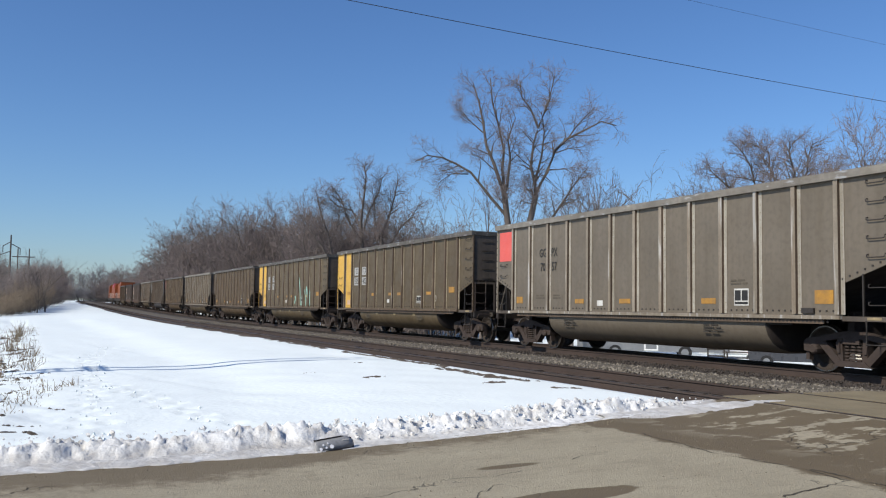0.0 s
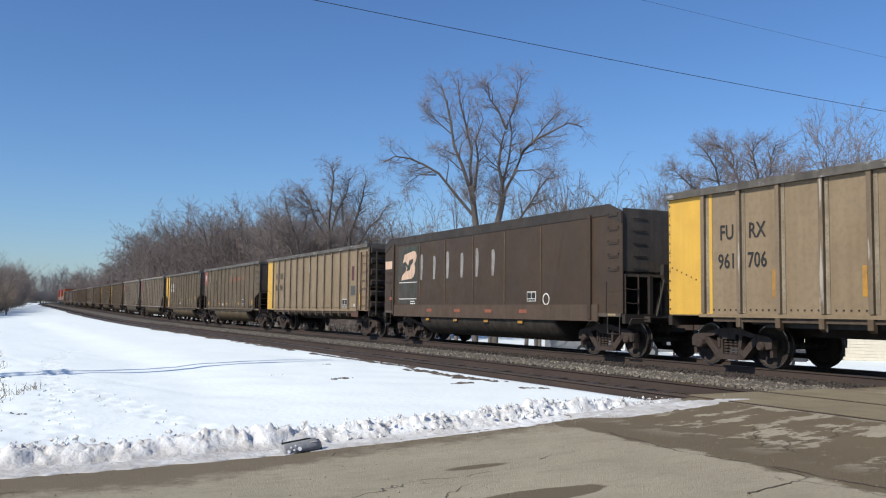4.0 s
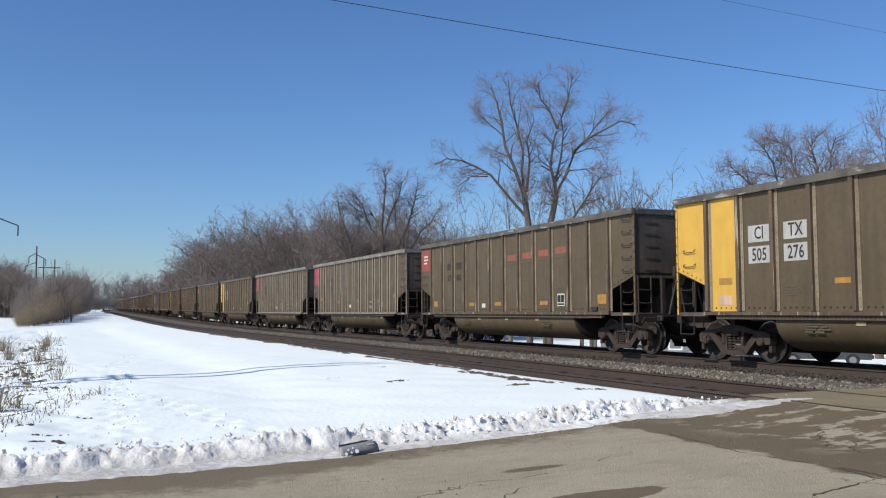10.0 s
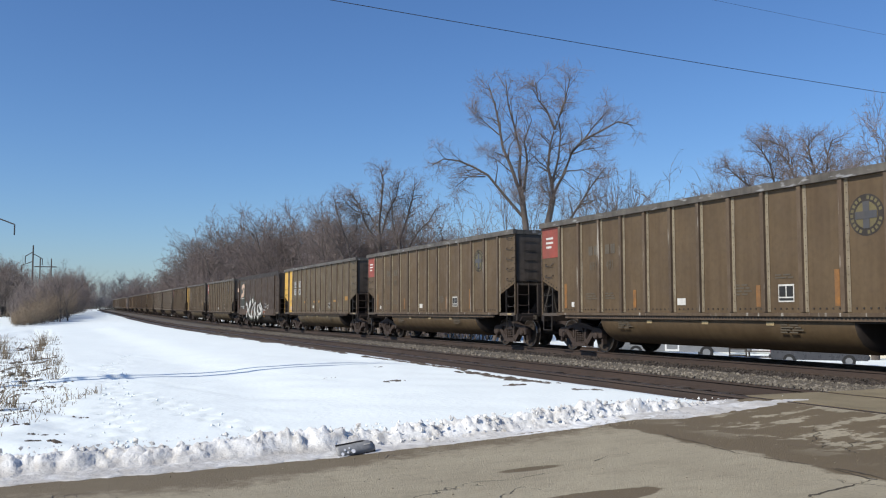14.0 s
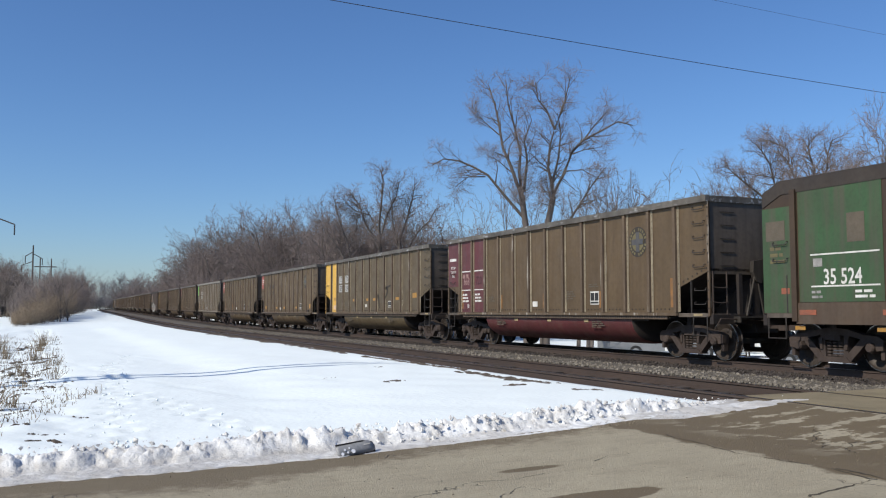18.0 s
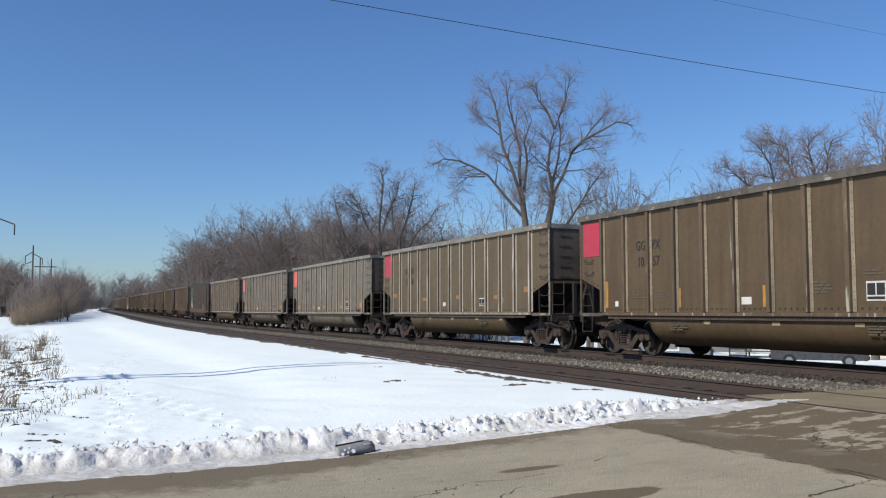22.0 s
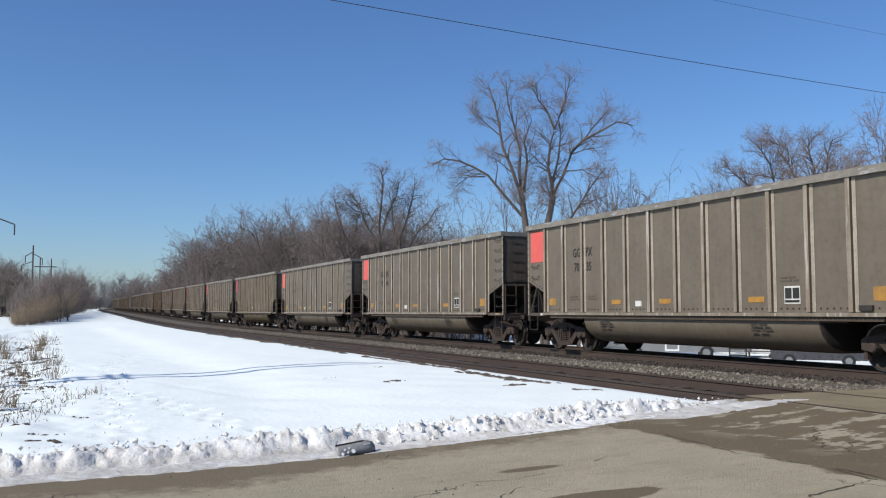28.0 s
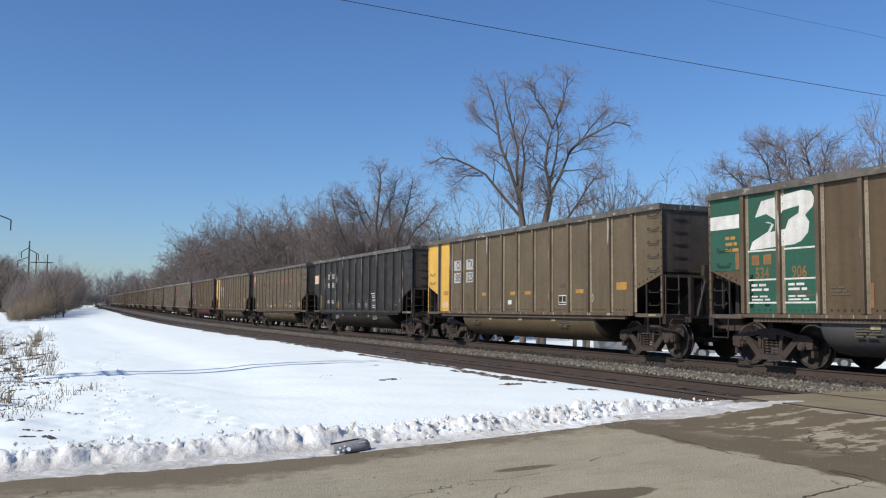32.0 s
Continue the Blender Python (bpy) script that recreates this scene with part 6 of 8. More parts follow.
patch(c, "corner_panel", "cream", 0.1, 0.95, 2.55, 3.02, 0.006, "cream corner panel")
code(c, "DL", "RX", "950", "542", "white", 0.36, 2.86, (2.84, 3.58))
for s0 in (2.62, 3.36):
    bars(c, "white", s0, 1.58, 0.42, 0.05, 2)
for s0, n in ((6.75, 1), (7.75, 4), (8.8, 4)):
    bars(c, "pale_print", s0, 1.44, 0.34, 0.03, n)
bars(c, "white", 9.62, 1.88, 0.66, 0.04, 1)
bars(c, "white", 9.78, 1.78, 0.42, 0.035, 2)
for s0, k in ((1.36, "orange"), (4.5, "orange"), (7.3, "rust_mark"), (10.32, "orange"), (13.38, "orange")):
    patch(c, "reflector", k, s0 - 0.055, s0 + 0.055, 1.22, 1.9 if s0 < 2 else 2.2 if s0 > 13 else 1.6, 0.006, "upright orange reflective mark")
consist_box(c, 9.82, 1.26, 0.42, 0.36)
patch(c, "routing_card", "blush", 12.42, 12.56, 1.52, 1.62, 0.006)
patch(c, "routing_card", "blush", 13.22, 13.30, 1.5, 1.62, 0.006)
bars(c, "pale_print", 12.7, 1.36, 0.3, 0.03, 1)
tub_marks(c, "pale_print", (5.0, 7.0, 9.0), "card")
CARS[41] = yellow_end_car(41, "CI", "TX", "505", "525")
c = CARS[42] = gondola(42, "brown", "dull_rib", tub="slate", label="brown ribbed coal gondola with a dark green end and white sign")
patch(c, "corner_panel", "jade", 0.0, 1.03, 2.06, 3.66, 0.006, "dark green end bay")
for s0, s1 in ((1.22, 2.08), (2.26, 3.1)):
    patch(c, "corner_panel", "jade", s0, s1, 1.13, 3.66, 0.006, "dark green end bay")
    for z in (2.43, 1.82, 1.34):
        patch(c, "stripe", "white", s0 + 0.02, s1 - 0.02, z, z + 0.035, 0.011)
    bars(c, "white", s0 + 0.12, 1.70, 0.55, 0.05, 2, 0.011)
    bars(c, "white", s0 + 0.12, 1.47, 0.6, 0.035, 2, 0.011)
patch(c, "stripe", "white", 0.05, 0.98, 2.98, 3.28, 0.011)
bars(c, "orange", 0.55, 2.74, 0.4, 0.07, 3, 0.011)
patch(c, "reflector", "rust_mark", 0.86, 0.98, 2.08, 2.45, 0.011)
shield(c, "white", 1.3, 2.47, "jade", 1.78, 1.13)
for s0 in (1.36, 1.70):
    patch(c, "name_block", "rust_mark", s0, s0 + 0.22, 2.15, 2.36, 0.011)
letter(c, "534", "rust_mark", 1.66, 1.96, 0.34, 0.014)
letter(c, "906", "rust_mark", 2.68, 1.96, 0.34, 0.014)
tub_marks(c, "ghost", (4.3, 6.4, 8.5), "card")
common_marks(c, "rust_mark", slim=True)
CARS[-13] = locomotive(False)
CARS[-14] = locomotive(True)


# ---- trees and brush ----
# twigs far off, the distance haze mixed into their colour
M["far_twig"] = mat("hazy_distant_twigs", (0.2, 0.19, 0.195), (0.16, 0.15, 0.155), 0.95, scale=0.5)
class Wood:
    """Grows bare limbs and twigs into two meshes; limbs up to level fine are round, the rest are slender three-sided twigs."""

    def __init__(self, seed, levels, spread, up, kids, twig, wig=0.15, fine=3, least=(0, 0, 0, 0, 0), flat=False):
        self.rng = random.Random(seed)
        self.levels, self.spread, self.up, self.kids, self.twig, self.wig, self.fine, self.least, self.flat = levels, spread, up, kids, twig, wig, fine, least, flat
        self.limbs, self.tv, self.tf = Build(), [], []

    def thin(self, a, c, r):
        d = (c - a).normalized()
        g = self.rng
        s = d.cross(Vector((g.random() - 0.5, g.random() - 0.5, g.random() - 0.5))).normalized() * r
        w = d.cross(s)
        k = len(self.tv)
        if self.flat:
            self.tv += [a + s, a - s, c]
            self.tf.append((k, k + 1, k + 2))
            return
        self.tv += [a + s, a - s * 0.5 + w * 0.87, a - s * 0.5 - w * 0.87, c]
        self.tf += [(k, k + 1, k + 3), (k + 1, k + 2, k + 3), (k + 2, k, k + 3)]

    def limb(self, pts, rad, lev, first=0.2, count=None, reach=None):
        """Lay one limb and let side branches grow from it."""
        g = self.rng
        n = len(pts) - 1
        if lev >= self.fine:
            for i, rr in enumerate(rad[:-1]):
                self.thin(pts[i], pts[i + 1] + (pts[i + 1] - pts[i]) * (0.5 if i < n - 1 else 0.0), max(self.twig * (1.0 if lev == self.levels else 1.35), rr))
        else:
            self.limbs.tube(pts, rad, (7, 5, 4, 3)[min(lev, 3)], False)
        if lev >= self.levels:
            return
        length = sum((b - a).length for a, b in zip(pts, pts[1:]))
        k = count or self.kids[min(lev, len(self.kids) - 1)]
        for j in range(k):
            f = first + (1 - first) * (j + g.random()) / k
            i = min(n - 1, int(f * n))
            base = pts[i].lerp(pts[i + 1], min(1.0, f * n - i))
            d = (pts[i + 1] - pts[i]).normalized()
            ax = d.cross(Vector((g.gauss(0, 1), g.gauss(0, 1), g.gauss(0, 0.5)))).normalized()
            nd = Matrix.Rotation(self.spread * (0.6 + 0.7 * g.random()) * (1.0 if lev < 2 else 1.35), 3, ax) @ d
            nd = (nd + Vector((0, 0, self.up * 0.3))).normalized()
            ln = (reach or length) * (0.48 - 0.12 * f) * (0.55 + 0.75 * g.random())
            ln = max(ln, self.least[lev + 1] * (0.7 + 0.6 * g.random()))
            self.shoot(base, nd, ln, max(self.twig, rad[i] * (0.55 if lev < 2 else 0.4)), lev + 1)

    def shoot(self, p, d, length, r, lev, first=0.2):
        g = self.rng
        n = 7 if lev < 2 else (4 if lev < self.fine else (2 if lev < self.levels else 1))
        pts, rad = [p.copy()], [r]
        q = p.copy()
        w = self.wig * (1.0 if lev < self.fine else 1.7)
        for i in range(n):
            d = (d + Vector((g.gauss(0, w), g.gauss(0, w), g.gauss(0, w) + self.up * 0.1))).normalized()
            q = q + d * length / n
            pts.append(q.copy())
            rad.append(max(self.twig * 0.8, r * (1 - 0.86 * ((i + 1) / n) ** 0.8)))
        self.limb(pts, rad, lev, first)

    def pair(self):
        return self.limbs.mesh("trunk", True), mesh_of("crown", self.tv, self.tf)


def forked(seed, height, r, forks, levels=4, spread=0.6, up=0.4, kids=(4, 7, 6, 5), twig=0.013, split=0.28, open_=0.5, fine=3):
    """A tree whose trunk parts low into several long limbs."""
    w = Wood(seed, levels, spread, up, kids, twig, 0.16, fine, (0, 0, 1.4, 0.75, 0.4), True)
    g = w.rng
    top = Vector((g.gauss(0, 0.25), g.gauss(0, 0.25), height * split))
    w.limb([Vector((0, 0, -0.4)), Vector((top.x * 0.3, top.y * 0.3, height * split * 0.5)), top], [r * 1.15, r, r * 0.85], 0, 0.7, 1, height * 0.5)
    a0 = g.random() * 6.28
    for k in range(forks):
        a = a0 + 6.28 * k / forks + g.gauss(0, 0.25)
        o = open_ * (0.3 + 0.7 * g.random()) if forks > 1 else 0.1
        d = Vector((math.cos(a) * o, math.sin(a) * o, 1)).normalized()
        w.shoot(top - Vector((0, 0, 0.6 * g.random())), d, height * (1 - split) * (0.66 + 0.24 * g.random()), r * 0.62, 1, 0.25)
    return w.pair()


def shrub(seed, height, stems, levels=1, kids=(8, 6, 4), twig=0.010, spread=0.5, width=0.3):
    w = Wood(seed, levels, spread, 0.5, kids, twig, 0.14, 1, flat=True)
    g = w.rng
    for _ in range(stems):
        a, o = g.random() * 6.28, g.random() ** 0.6 * width * height
        p = Vector((math.cos(a) * o, math.sin(a) * o, -0.1))
        d = Vector((math.cos(a) * 0.25 * g.random(), math.sin(a) * 0.25 * g.random(), 1)).normalized()
        w.shoot(p, d, height * (0.6 + 0.4 * g.random()), 0.008 * height ** 0.7, 0, 0.15)
    return w.pair()


def tree(name, pair, label, m, category="tree", group="bare trees behind the tracks", bark="bark", twig="twig"):
    t = tagged(new(name), label, category, group)
    t.matrix_basis = m
    part("trunk", pair[0], bark, t, "grey-brown bark of trunk and limbs")
    part("crown", pair[1], twig, t, "fine bare twigs")
    return t


def at_view(px, dist):
    """A place on the ground dist metres off, on a bearing px from the tripod."""
    a = 0.4155 + math.atan((px - 784) / 1575.3)
    return dist * math.sin(a), dist * math.cos(a)


WIDE = [forked(11 + k, 17.0, 0.32, 5 + k % 2, 4, 0.6, 0.18, (1, 10, 9, 11), 0.014, 0.24, 0.5) for k in range(4)]
SLIM = [forked(31 + k, 12.0, 0.15, 4, 4, 0.46, 0.45, (1, 7, 5, 4), 0.012, 0.18, 0.4) for k in range(3)]
DENSE = [forked(71 + k, 15.0, 0.19, 6, 4, 0.62, 0.16, (1, 9, 10, 11), 0.015, 0.18, 0.45, 3) for k in range(3)]
FAR = [forked(91 + k, 15.0, 0.2, 5, 3, 0.62, 0.2, (1, 9, 12, 10), 0.035, 0.2, 0.55, 2) for k in range(2)]
THICK = [shrub(51 + k, 5.0, 26, 2, (14, 12, 3), 0.010, 0.62, 0.36) for k in range(3)]
UPRIGHT = [forked(131 + k, 11.0, 0.15, 6, 4, 0.52, 0.4, (1, 6, 6, 5), 0.015, 0.12, 0.42, 3) for k in range(3)]
SIZE = {"wide": WIDE, "slim": SLIM, "dense": DENSE, "far": FAR, "thick": THICK, "upright": UPRIGHT}


def reach(pair):
    """Height to which a grown crown reaches."""
    return max(v.co.z for v in pair[1].vertices)


TALL = {k: [reach(p) for p in v] for k, v in SIZE.items()}
rng = random.Random(5)


def wood(px, dist, top, kind, label, name="bare_tree", twig="twig", flat=1.0, group="bare trees behind the tracks"):
    """A tree on a bearing from the tripod whose top stands at a sight line top."""
    pick = rng.randrange(len(SIZE[kind]))
    x, y = at_view(px, dist)
    h = (552 - top) / 1575.3 * dist * math.cos(math.atan((px - 784) / 1575.3)) + 1.14 - level(x, y)
    sc = h / TALL[kind][pick] * (1.1 if kind == "slim" else 1.07)
    m = Matrix.Translation((x, y, level(x, y))) @ Matrix.Rotation(rng.random() * 6.28, 4, "Z") @ Matrix.Diagonal((sc * flat * rng.uniform(0.9, 1.1), sc * flat * rng.uniform(0.9, 1.1), sc, 1))
    return tree(name, SIZE[kind][pick], label, m, "tree" if name == "bare_tree" else "shrub", group, twig=twig)


# the tall double-stemmed tree behind the train, its main limbs as (across, up) in metres
def twin_tree():
    w = Wood(3, 4, 0.7, 0.12, (8, 8, 9, 8), 0.0055, 0.17, 3, (0, 0, 1.0, 0.7, 0.45))
    g = w.rng
    left = ((0.34, (-0.3, -1.4, -0.3, 7.1, -0.55, 9.1)), (0.2, (-0.55, 9.0, -1.2, 10.9, -1.7, 12.1, -1.95, 13.7, -2.2, 14.9, -2.6, 16.2)),
            (0.18, (-0.5, 9.0, -0.7, 10.7, -0.6, 11.8, -1.0, 13.6, -1.35, 14.8, -1.5, 16.4)), (0.15, (-0.4, 9.3, -0.2, 11.2, -0.35, 12.3, 0.1, 13.6)),
            (0.17, (-0.35, 7.6, -1.6, 9.1, -2.6, 10.3, -3.6, 10.9, -4.4, 11.2, -5.3, 11.3, -6.1, 11.0)), (0.08, (-2.8, 10.3, -3.9, 10.35, -4.6, 9.9)),
            (0.08, (-1.9, 12.9, -2.8, 13.7, -3.6, 14.7)), (0.07, (-1.0, 10.4, -2.0, 11.3, -2.6, 11.6)))
    right = ((0.34, (0.9, -1.4, 1.0, 7.1, 1.4, 9.0)), (0.24, (1.4, 9.0, 1.35, 9.9, 1.1, 11.0, 1.25, 12.4, 1.5, 13.3)), (0.13, (1.5, 13.3, 1.05, 14.4, 0.5, 15.2, 0.35, 16.2)),
             (0.14, (1.5, 13.2, 1.9, 14.1, 2.2, 15.1, 2.5, 16.4)), (0.2, (1.35, 9.0, 2.1, 10.5, 2.6, 11.8, 3.3, 12.5, 4.2, 13.0, 5.4, 13.6, 6.3, 13.3)),
             (0.1, (3.3, 12.5, 4.0, 13.5, 5.0, 14.6)), (0.14, (1.3, 9.6, 1.75, 11.5, 1.9, 13.0, 1.7, 14.2)), (0.16, (2.1, 7.1, 3.1, 8.6, 4.0, 10.0)),
             (0.07, (1.1, 10.7, 0.5, 11.1, 0.0, 11.6)), (0.07, (2.2, 10.6, 3.2, 10.6, 4.2, 10.0)), (0.07, (2.6, 11.6, 3.4, 11.9, 4.3, 12.0)))
    for side in (left, right):
        for k, (r, c) in enumerate(side):
            pts, dep = [], 0.0 if k == 0 else g.gauss(0, 0.15)
            for x, z in zip(c[::2], c[1::2]):
                pts.append(Vector((x, dep, z)))
                dep += 0.0 if k == 0 else g.gauss(0, 0.35)
            n = len(pts) - 1
            rad = [r * 0.62 * (1 - (0.12 if k == 0 else 0.74) * i / n) for i in range(n + 1)]
            w.limb(pts, rad, 0 if k == 0 else 1, 0.75 if k == 0 else 0.22, 2 if k == 0 else (11 if r > 0.12 else 7), 2.2 if k == 0 else (3.4 if r > 0.12 else 2.4))
    x, y = at_view(940, 55.0)
    t = tree("bare_tree", w.pair(), "tall bare double-stemmed tree standing behind the train", pose(x, y, -0.75, 0, 0, -math.degrees(0.4155 + math.atan((940 - 784) / 1575.3))))
    return t


def limbed_tree(px, dist, limbs, label, seed):
    """A tree with its main limbs given as (radius, (across, up, ...)) in metres; the stoutest are its stems."""
    w = Wood(seed, 4, 0.7, 0.14, (6, 8, 9, 8), 0.0065, 0.18, 3, (0, 0, 1.1, 0.7, 0.42))
    g = w.rng
    for k, (r, c) in enumerate(limbs):
        pts, dep = [], 0.0 if r > 0.28 else g.gauss(0, 0.2)
        for x, z in zip(c[::2], c[1::2]):
            pts.append(Vector((x, dep, z)))
            dep += 0.0 if r > 0.28 else g.gauss(0, 0.4)
        n = len(pts) - 1
        rad = [r * 0.72 * (1 - (0.12 if r > 0.28 else 0.72) * i / n) for i in range(n + 1)]
        w.limb(pts, rad, 0 if r > 0.28 else 1, 0.8 if r > 0.28 else 0.25, 2 if r > 0.28 else 17, 2.2 if r > 0.28 else 3.2)
    x, y = at_view(px, dist)
    return tree("bare_tree", w.pair(), label, pose(x, y, -0.9, 0, 0, -math.degrees(0.4155 + math.atan((px - 784) / 1575.3))))


ROUND = ((0.3, (-0.2, -1.2, -0.25, 6.0, -0.5, 9.2)), (0.3, (1.1, -1.2, 1.2, 7.0, 1.25, 9.6)),
             (0.15, (-0.5, 9.1, -1.8, 11.0, -3.0, 12.0, -4.0, 13.0, -4.4, 13.6)), (0.16, (-0.5, 9.1, -0.72, 11.1, -0.93, 12.1, -1.15, 13.2, -1.7, 14.2, -2.1, 14.7)),
             (0.13, (-0.4, 8.6, -1.4, 10.4, -2.45, 10.85, -3.6, 11.05, -4.6, 11.1, -5.4, 10.7)),
             (0.17, (1.25, 9.5, 0.8, 11.4, 0.43, 12.6, 0.07, 13.5, -0.55, 14.2)), (0.1, (0.2, 13.4, 0.14, 14.4, -0.7, 15.0, -1.25, 15.3)),
             (0.18, (1.25, 9.5, 1.85, 11.6, 2.0, 12.8, 1.65, 13.8, 1.6, 14.4, 2.0, 15.2)), (0.16, (1.3, 9.4, 2.4, 11.7, 2.87, 12.8, 2.94, 13.9, 3.3, 15.0)),
             (0.11, (1.15, 9.9, 0.55, 11.3, -0.43, 12.1, -1.6, 12.35, -2.8, 12.6)), (0.12, (1.3, 9.0, 2.9, 10.9, 4.3, 12.2, 5.2, 13.2)))
TALL_PAIR = ((0.32, (0.0, -1.5, 0.0, 6.0, 0.03, 8.9)), (0.3, (2.2, -1.5, 2.1, 6.0, 1.9, 9.2)), (0.29, (-2.7, -1.5, -2.7, 3.0, -2.8, 6.8)),
             (0.2, (0.03, 8.8, -0.1, 10.5, 0.16, 13.2, 0.3, 15.0, 0.05, 16.0)), (0.19, (1.9, 9.1, 2.7, 11.3, 3.2, 13.2, 3.5, 15.0)), (0.17, (2.0, 6.5, 2.7, 8.1, 3.8, 10.0, 4.9, 11.1, 5.6, 12.4)),
             (0.16, (0.0, 8.4, -1.3, 10.5, -2.1, 12.7, -2.9, 13.8)), (0.13, (0.0, 9.6, -1.0, 11.6, -2.4, 12.1, -3.4, 12.8)), (0.16, (0.05, 9.2, 0.56, 11.3, 1.6, 13.5, 1.9, 15.0)),
             (0.15, (-2.8, 6.7, -3.3, 9.2, -4.0, 11.0, -4.5, 13.0)), (0.13, (-2.8, 6.3, -3.2, 8.1, -2.4, 10.0, -2.2, 11.8)), (0.13, (-2.8, 5.8, -4.0, 8.2, -5.2, 9.8, -6.0, 11.2)), (0.12, (1.95, 8.0, 1.3, 10.4, 1.2, 12.4, 0.9, 13.8)))


twin_tree()
limbed_tree(1397, 72.0, ROUND, "broad bare tree with dark arching limbs beyond the crossing", 8)
limbed_tree(672, 88.0, TALL_PAIR, "tall bare tree with many rising limbs behind the train", 12)
for px, dist, top in ((872, 58, 332), (898, 64, 330), (958, 57, 312), (1022, 60, 330), (1046, 56, 350)):
    wood(px, dist, top, "slim", "slender bare young tree beside the double-stemmed tree")
# outline of the wood, as (direction, height), along the far side of the line
OUTLINE = [(205, 508), (235, 492), (262, 483), (300, 458), (330, 432), (360, 392), (395, 362), (430, 378), (470, 392), (498, 352), (535, 372), (565, 362)]
for px, top in OUTLINE:
    for k in range(3):
        q = px + rng.uniform(-16, 16)
        d = min(40 / max(0.07, math.sin(0.4155 + math.atan((q - 784) / 1575.3))), 420) * rng.uniform(0.9, 1.15) + k * 7
        wood(q, d, top + (0 if k == 0 else rng.uniform(4, 50)), "wide" if k == 0 else "dense", "bare grey-brown tree in the wood behind the train")
for px, dist, top in ((610, 98, 335), (640, 104, 340), (735, 104, 335), (770, 96, 348), (585, 96, 345), (655, 110, 330), (720, 112, 335)):
    wood(px, dist, top, "wide", "spreading bare tree in the wood behind the train", flat=0.95)
for px, dist, top in ((590, 100, 400), (615, 104, 390), (645, 100, 385), (680, 104, 380), (712, 102, 385), (748, 100, 395), (780, 104, 400), (815, 100, 400)):
    wood(px, dist, top, "dense", "bare grey-brown tree in the wood behind the train")
for i in range(44):
    px = 300 + i * 11.6 + rng.uniform(-5, 5)
    d = min(44 / max(0.07, math.sin(0.4155 + math.atan((px - 784) / 1575.3))), 400) * rng.uniform(1.0, 1.15)
    wood(px, d, (455 if px < 345 else 418) + rng.uniform(-12, 25), "dense", "bare grey-brown tree deep in the wood behind the train")
for i in range(46):
    px = 232 + i * 13.2 + rng.uniform(-6, 6)
    d = min(33 / max(0.07, math.sin(0.4155 + math.atan((px - 784) / 1575.3))), 400) * rng.uniform(0.95, 1.2)
    wood(px, d, 492 - (px - 232) * 0.085 + rng.uniform(-10, 26), "thick", "grey-brown leafless undergrowth at the edge of the wood", "undergrowth_shrub", flat=1.5)
for px, dist, top in ((1098, 78, 316), (1120, 74, 308), (1148, 74, 296), (1176, 80, 312), (1204, 70, 278), (1246, 84, 304), (1078, 80, 334), (1225, 78, 314), (1268, 82, 312)):
    wood(px, dist, top, "upright", "small bare tree with upright branches behind the train", twig="bark", flat=0.85)
for px, dist, top in ((1096, 75, 335), (1130, 72, 322), (1060, 80, 350), (885, 84, 350), (1040, 74, 345)):
    wood(px, dist, top, "slim", "slender bare tree behind the train")
for px, dist, top in ((1300, 84, 285), (1380, 96, 262), (1480, 84, 250), (1545, 60, 178), (1590, 62, 180), (1640, 70, 200), (1335, 92, 292), (1510, 90, 255), (1450, 96, 262)):
    wood(px, dist, top, "wide", "spreading bare tree beyond the crossing", flat=0.85)
for px in range(118, 260, 6):
    wood(px + rng.uniform(-3, 3), rng.uniform(430, 470), rng.uniform(514, 526), "thick", "distant leafless thicket closing the view", "thicket_shrub", "far_twig", 1.6, "distant trees")
for px in range(122, 250, 6):
    wood(px + rng.uniform(-3, 3), rng.uniform(470, 560), rng.uniform(488, 506) - (8 if px > 200 else 0), "far", "distant bare tree closing the view along the line", twig="far_twig", group="distant trees")
for px, dist, top in ((-30, 165, 448), (-14, 170, 452), (-4, 175, 450), (4, 160, 455), (10, 172, 458), (18, 165, 460), (24, 178, 470), (32, 175, 478), (14, 158, 475), (-8, 160, 470)):
    wood(px, dist, top, "dense", "dark bare tree beyond the brush", twig="thicket", group="trees beyond the brush")
# brush between the snow strip and the open field, its crown line as (direction, height)
CROWN = ((20, 524), (33, 516), (56, 500), (75, 488), (96, 476), (112, 468), (128, 472), (138, 482), (150, 500), (160, 512))


def crown_line(px):
    for (a, p), (c, q) in zip(CROWN, CROWN[1:]):
        if a <= px <= c:
            return p + (q - p) * (px - a) / (c - a)
    return CROWN[-1][1]


for i in range(44):
    px = 34 + 118 * i / 43 + rng.uniform(-3, 3)
    d = 100 + 170 * max(0.0, (px - 30) / 120) ** 2.4
    wood(px, d * rng.uniform(1.02, 1.15), crown_line(px) + rng.uniform(-2, 14), "thick", "tangled grey-brown leafless brush beside the snow", "brush_shrub", "thicket", 0.85, "brush beside the snow")
for i in range(30):
    px = 30 + 84 * i / 29 + rng.uniform(-3, 3)
    d = 96 + 150 * max(0.0, (px - 30) / 120) ** 2.4
    wood(px, d * rng.uniform(0.92, 1.03), crown_line(px) + rng.uniform(24, 48), "thick", "low tan leafless brush at the foot of the thicket", "brush_shrub", "brush", 1.0, "brush beside the snow")
for i in range(18):
    wood(-42 + 78 * i / 17 + rng.uniform(-3, 3), rng.uniform(165, 195), rng.uniform(470, 500), "thick", "dense leafless thicket under the dark trees", "thicket_shrub", "thicket", 1.2, "trees beyond the brush")
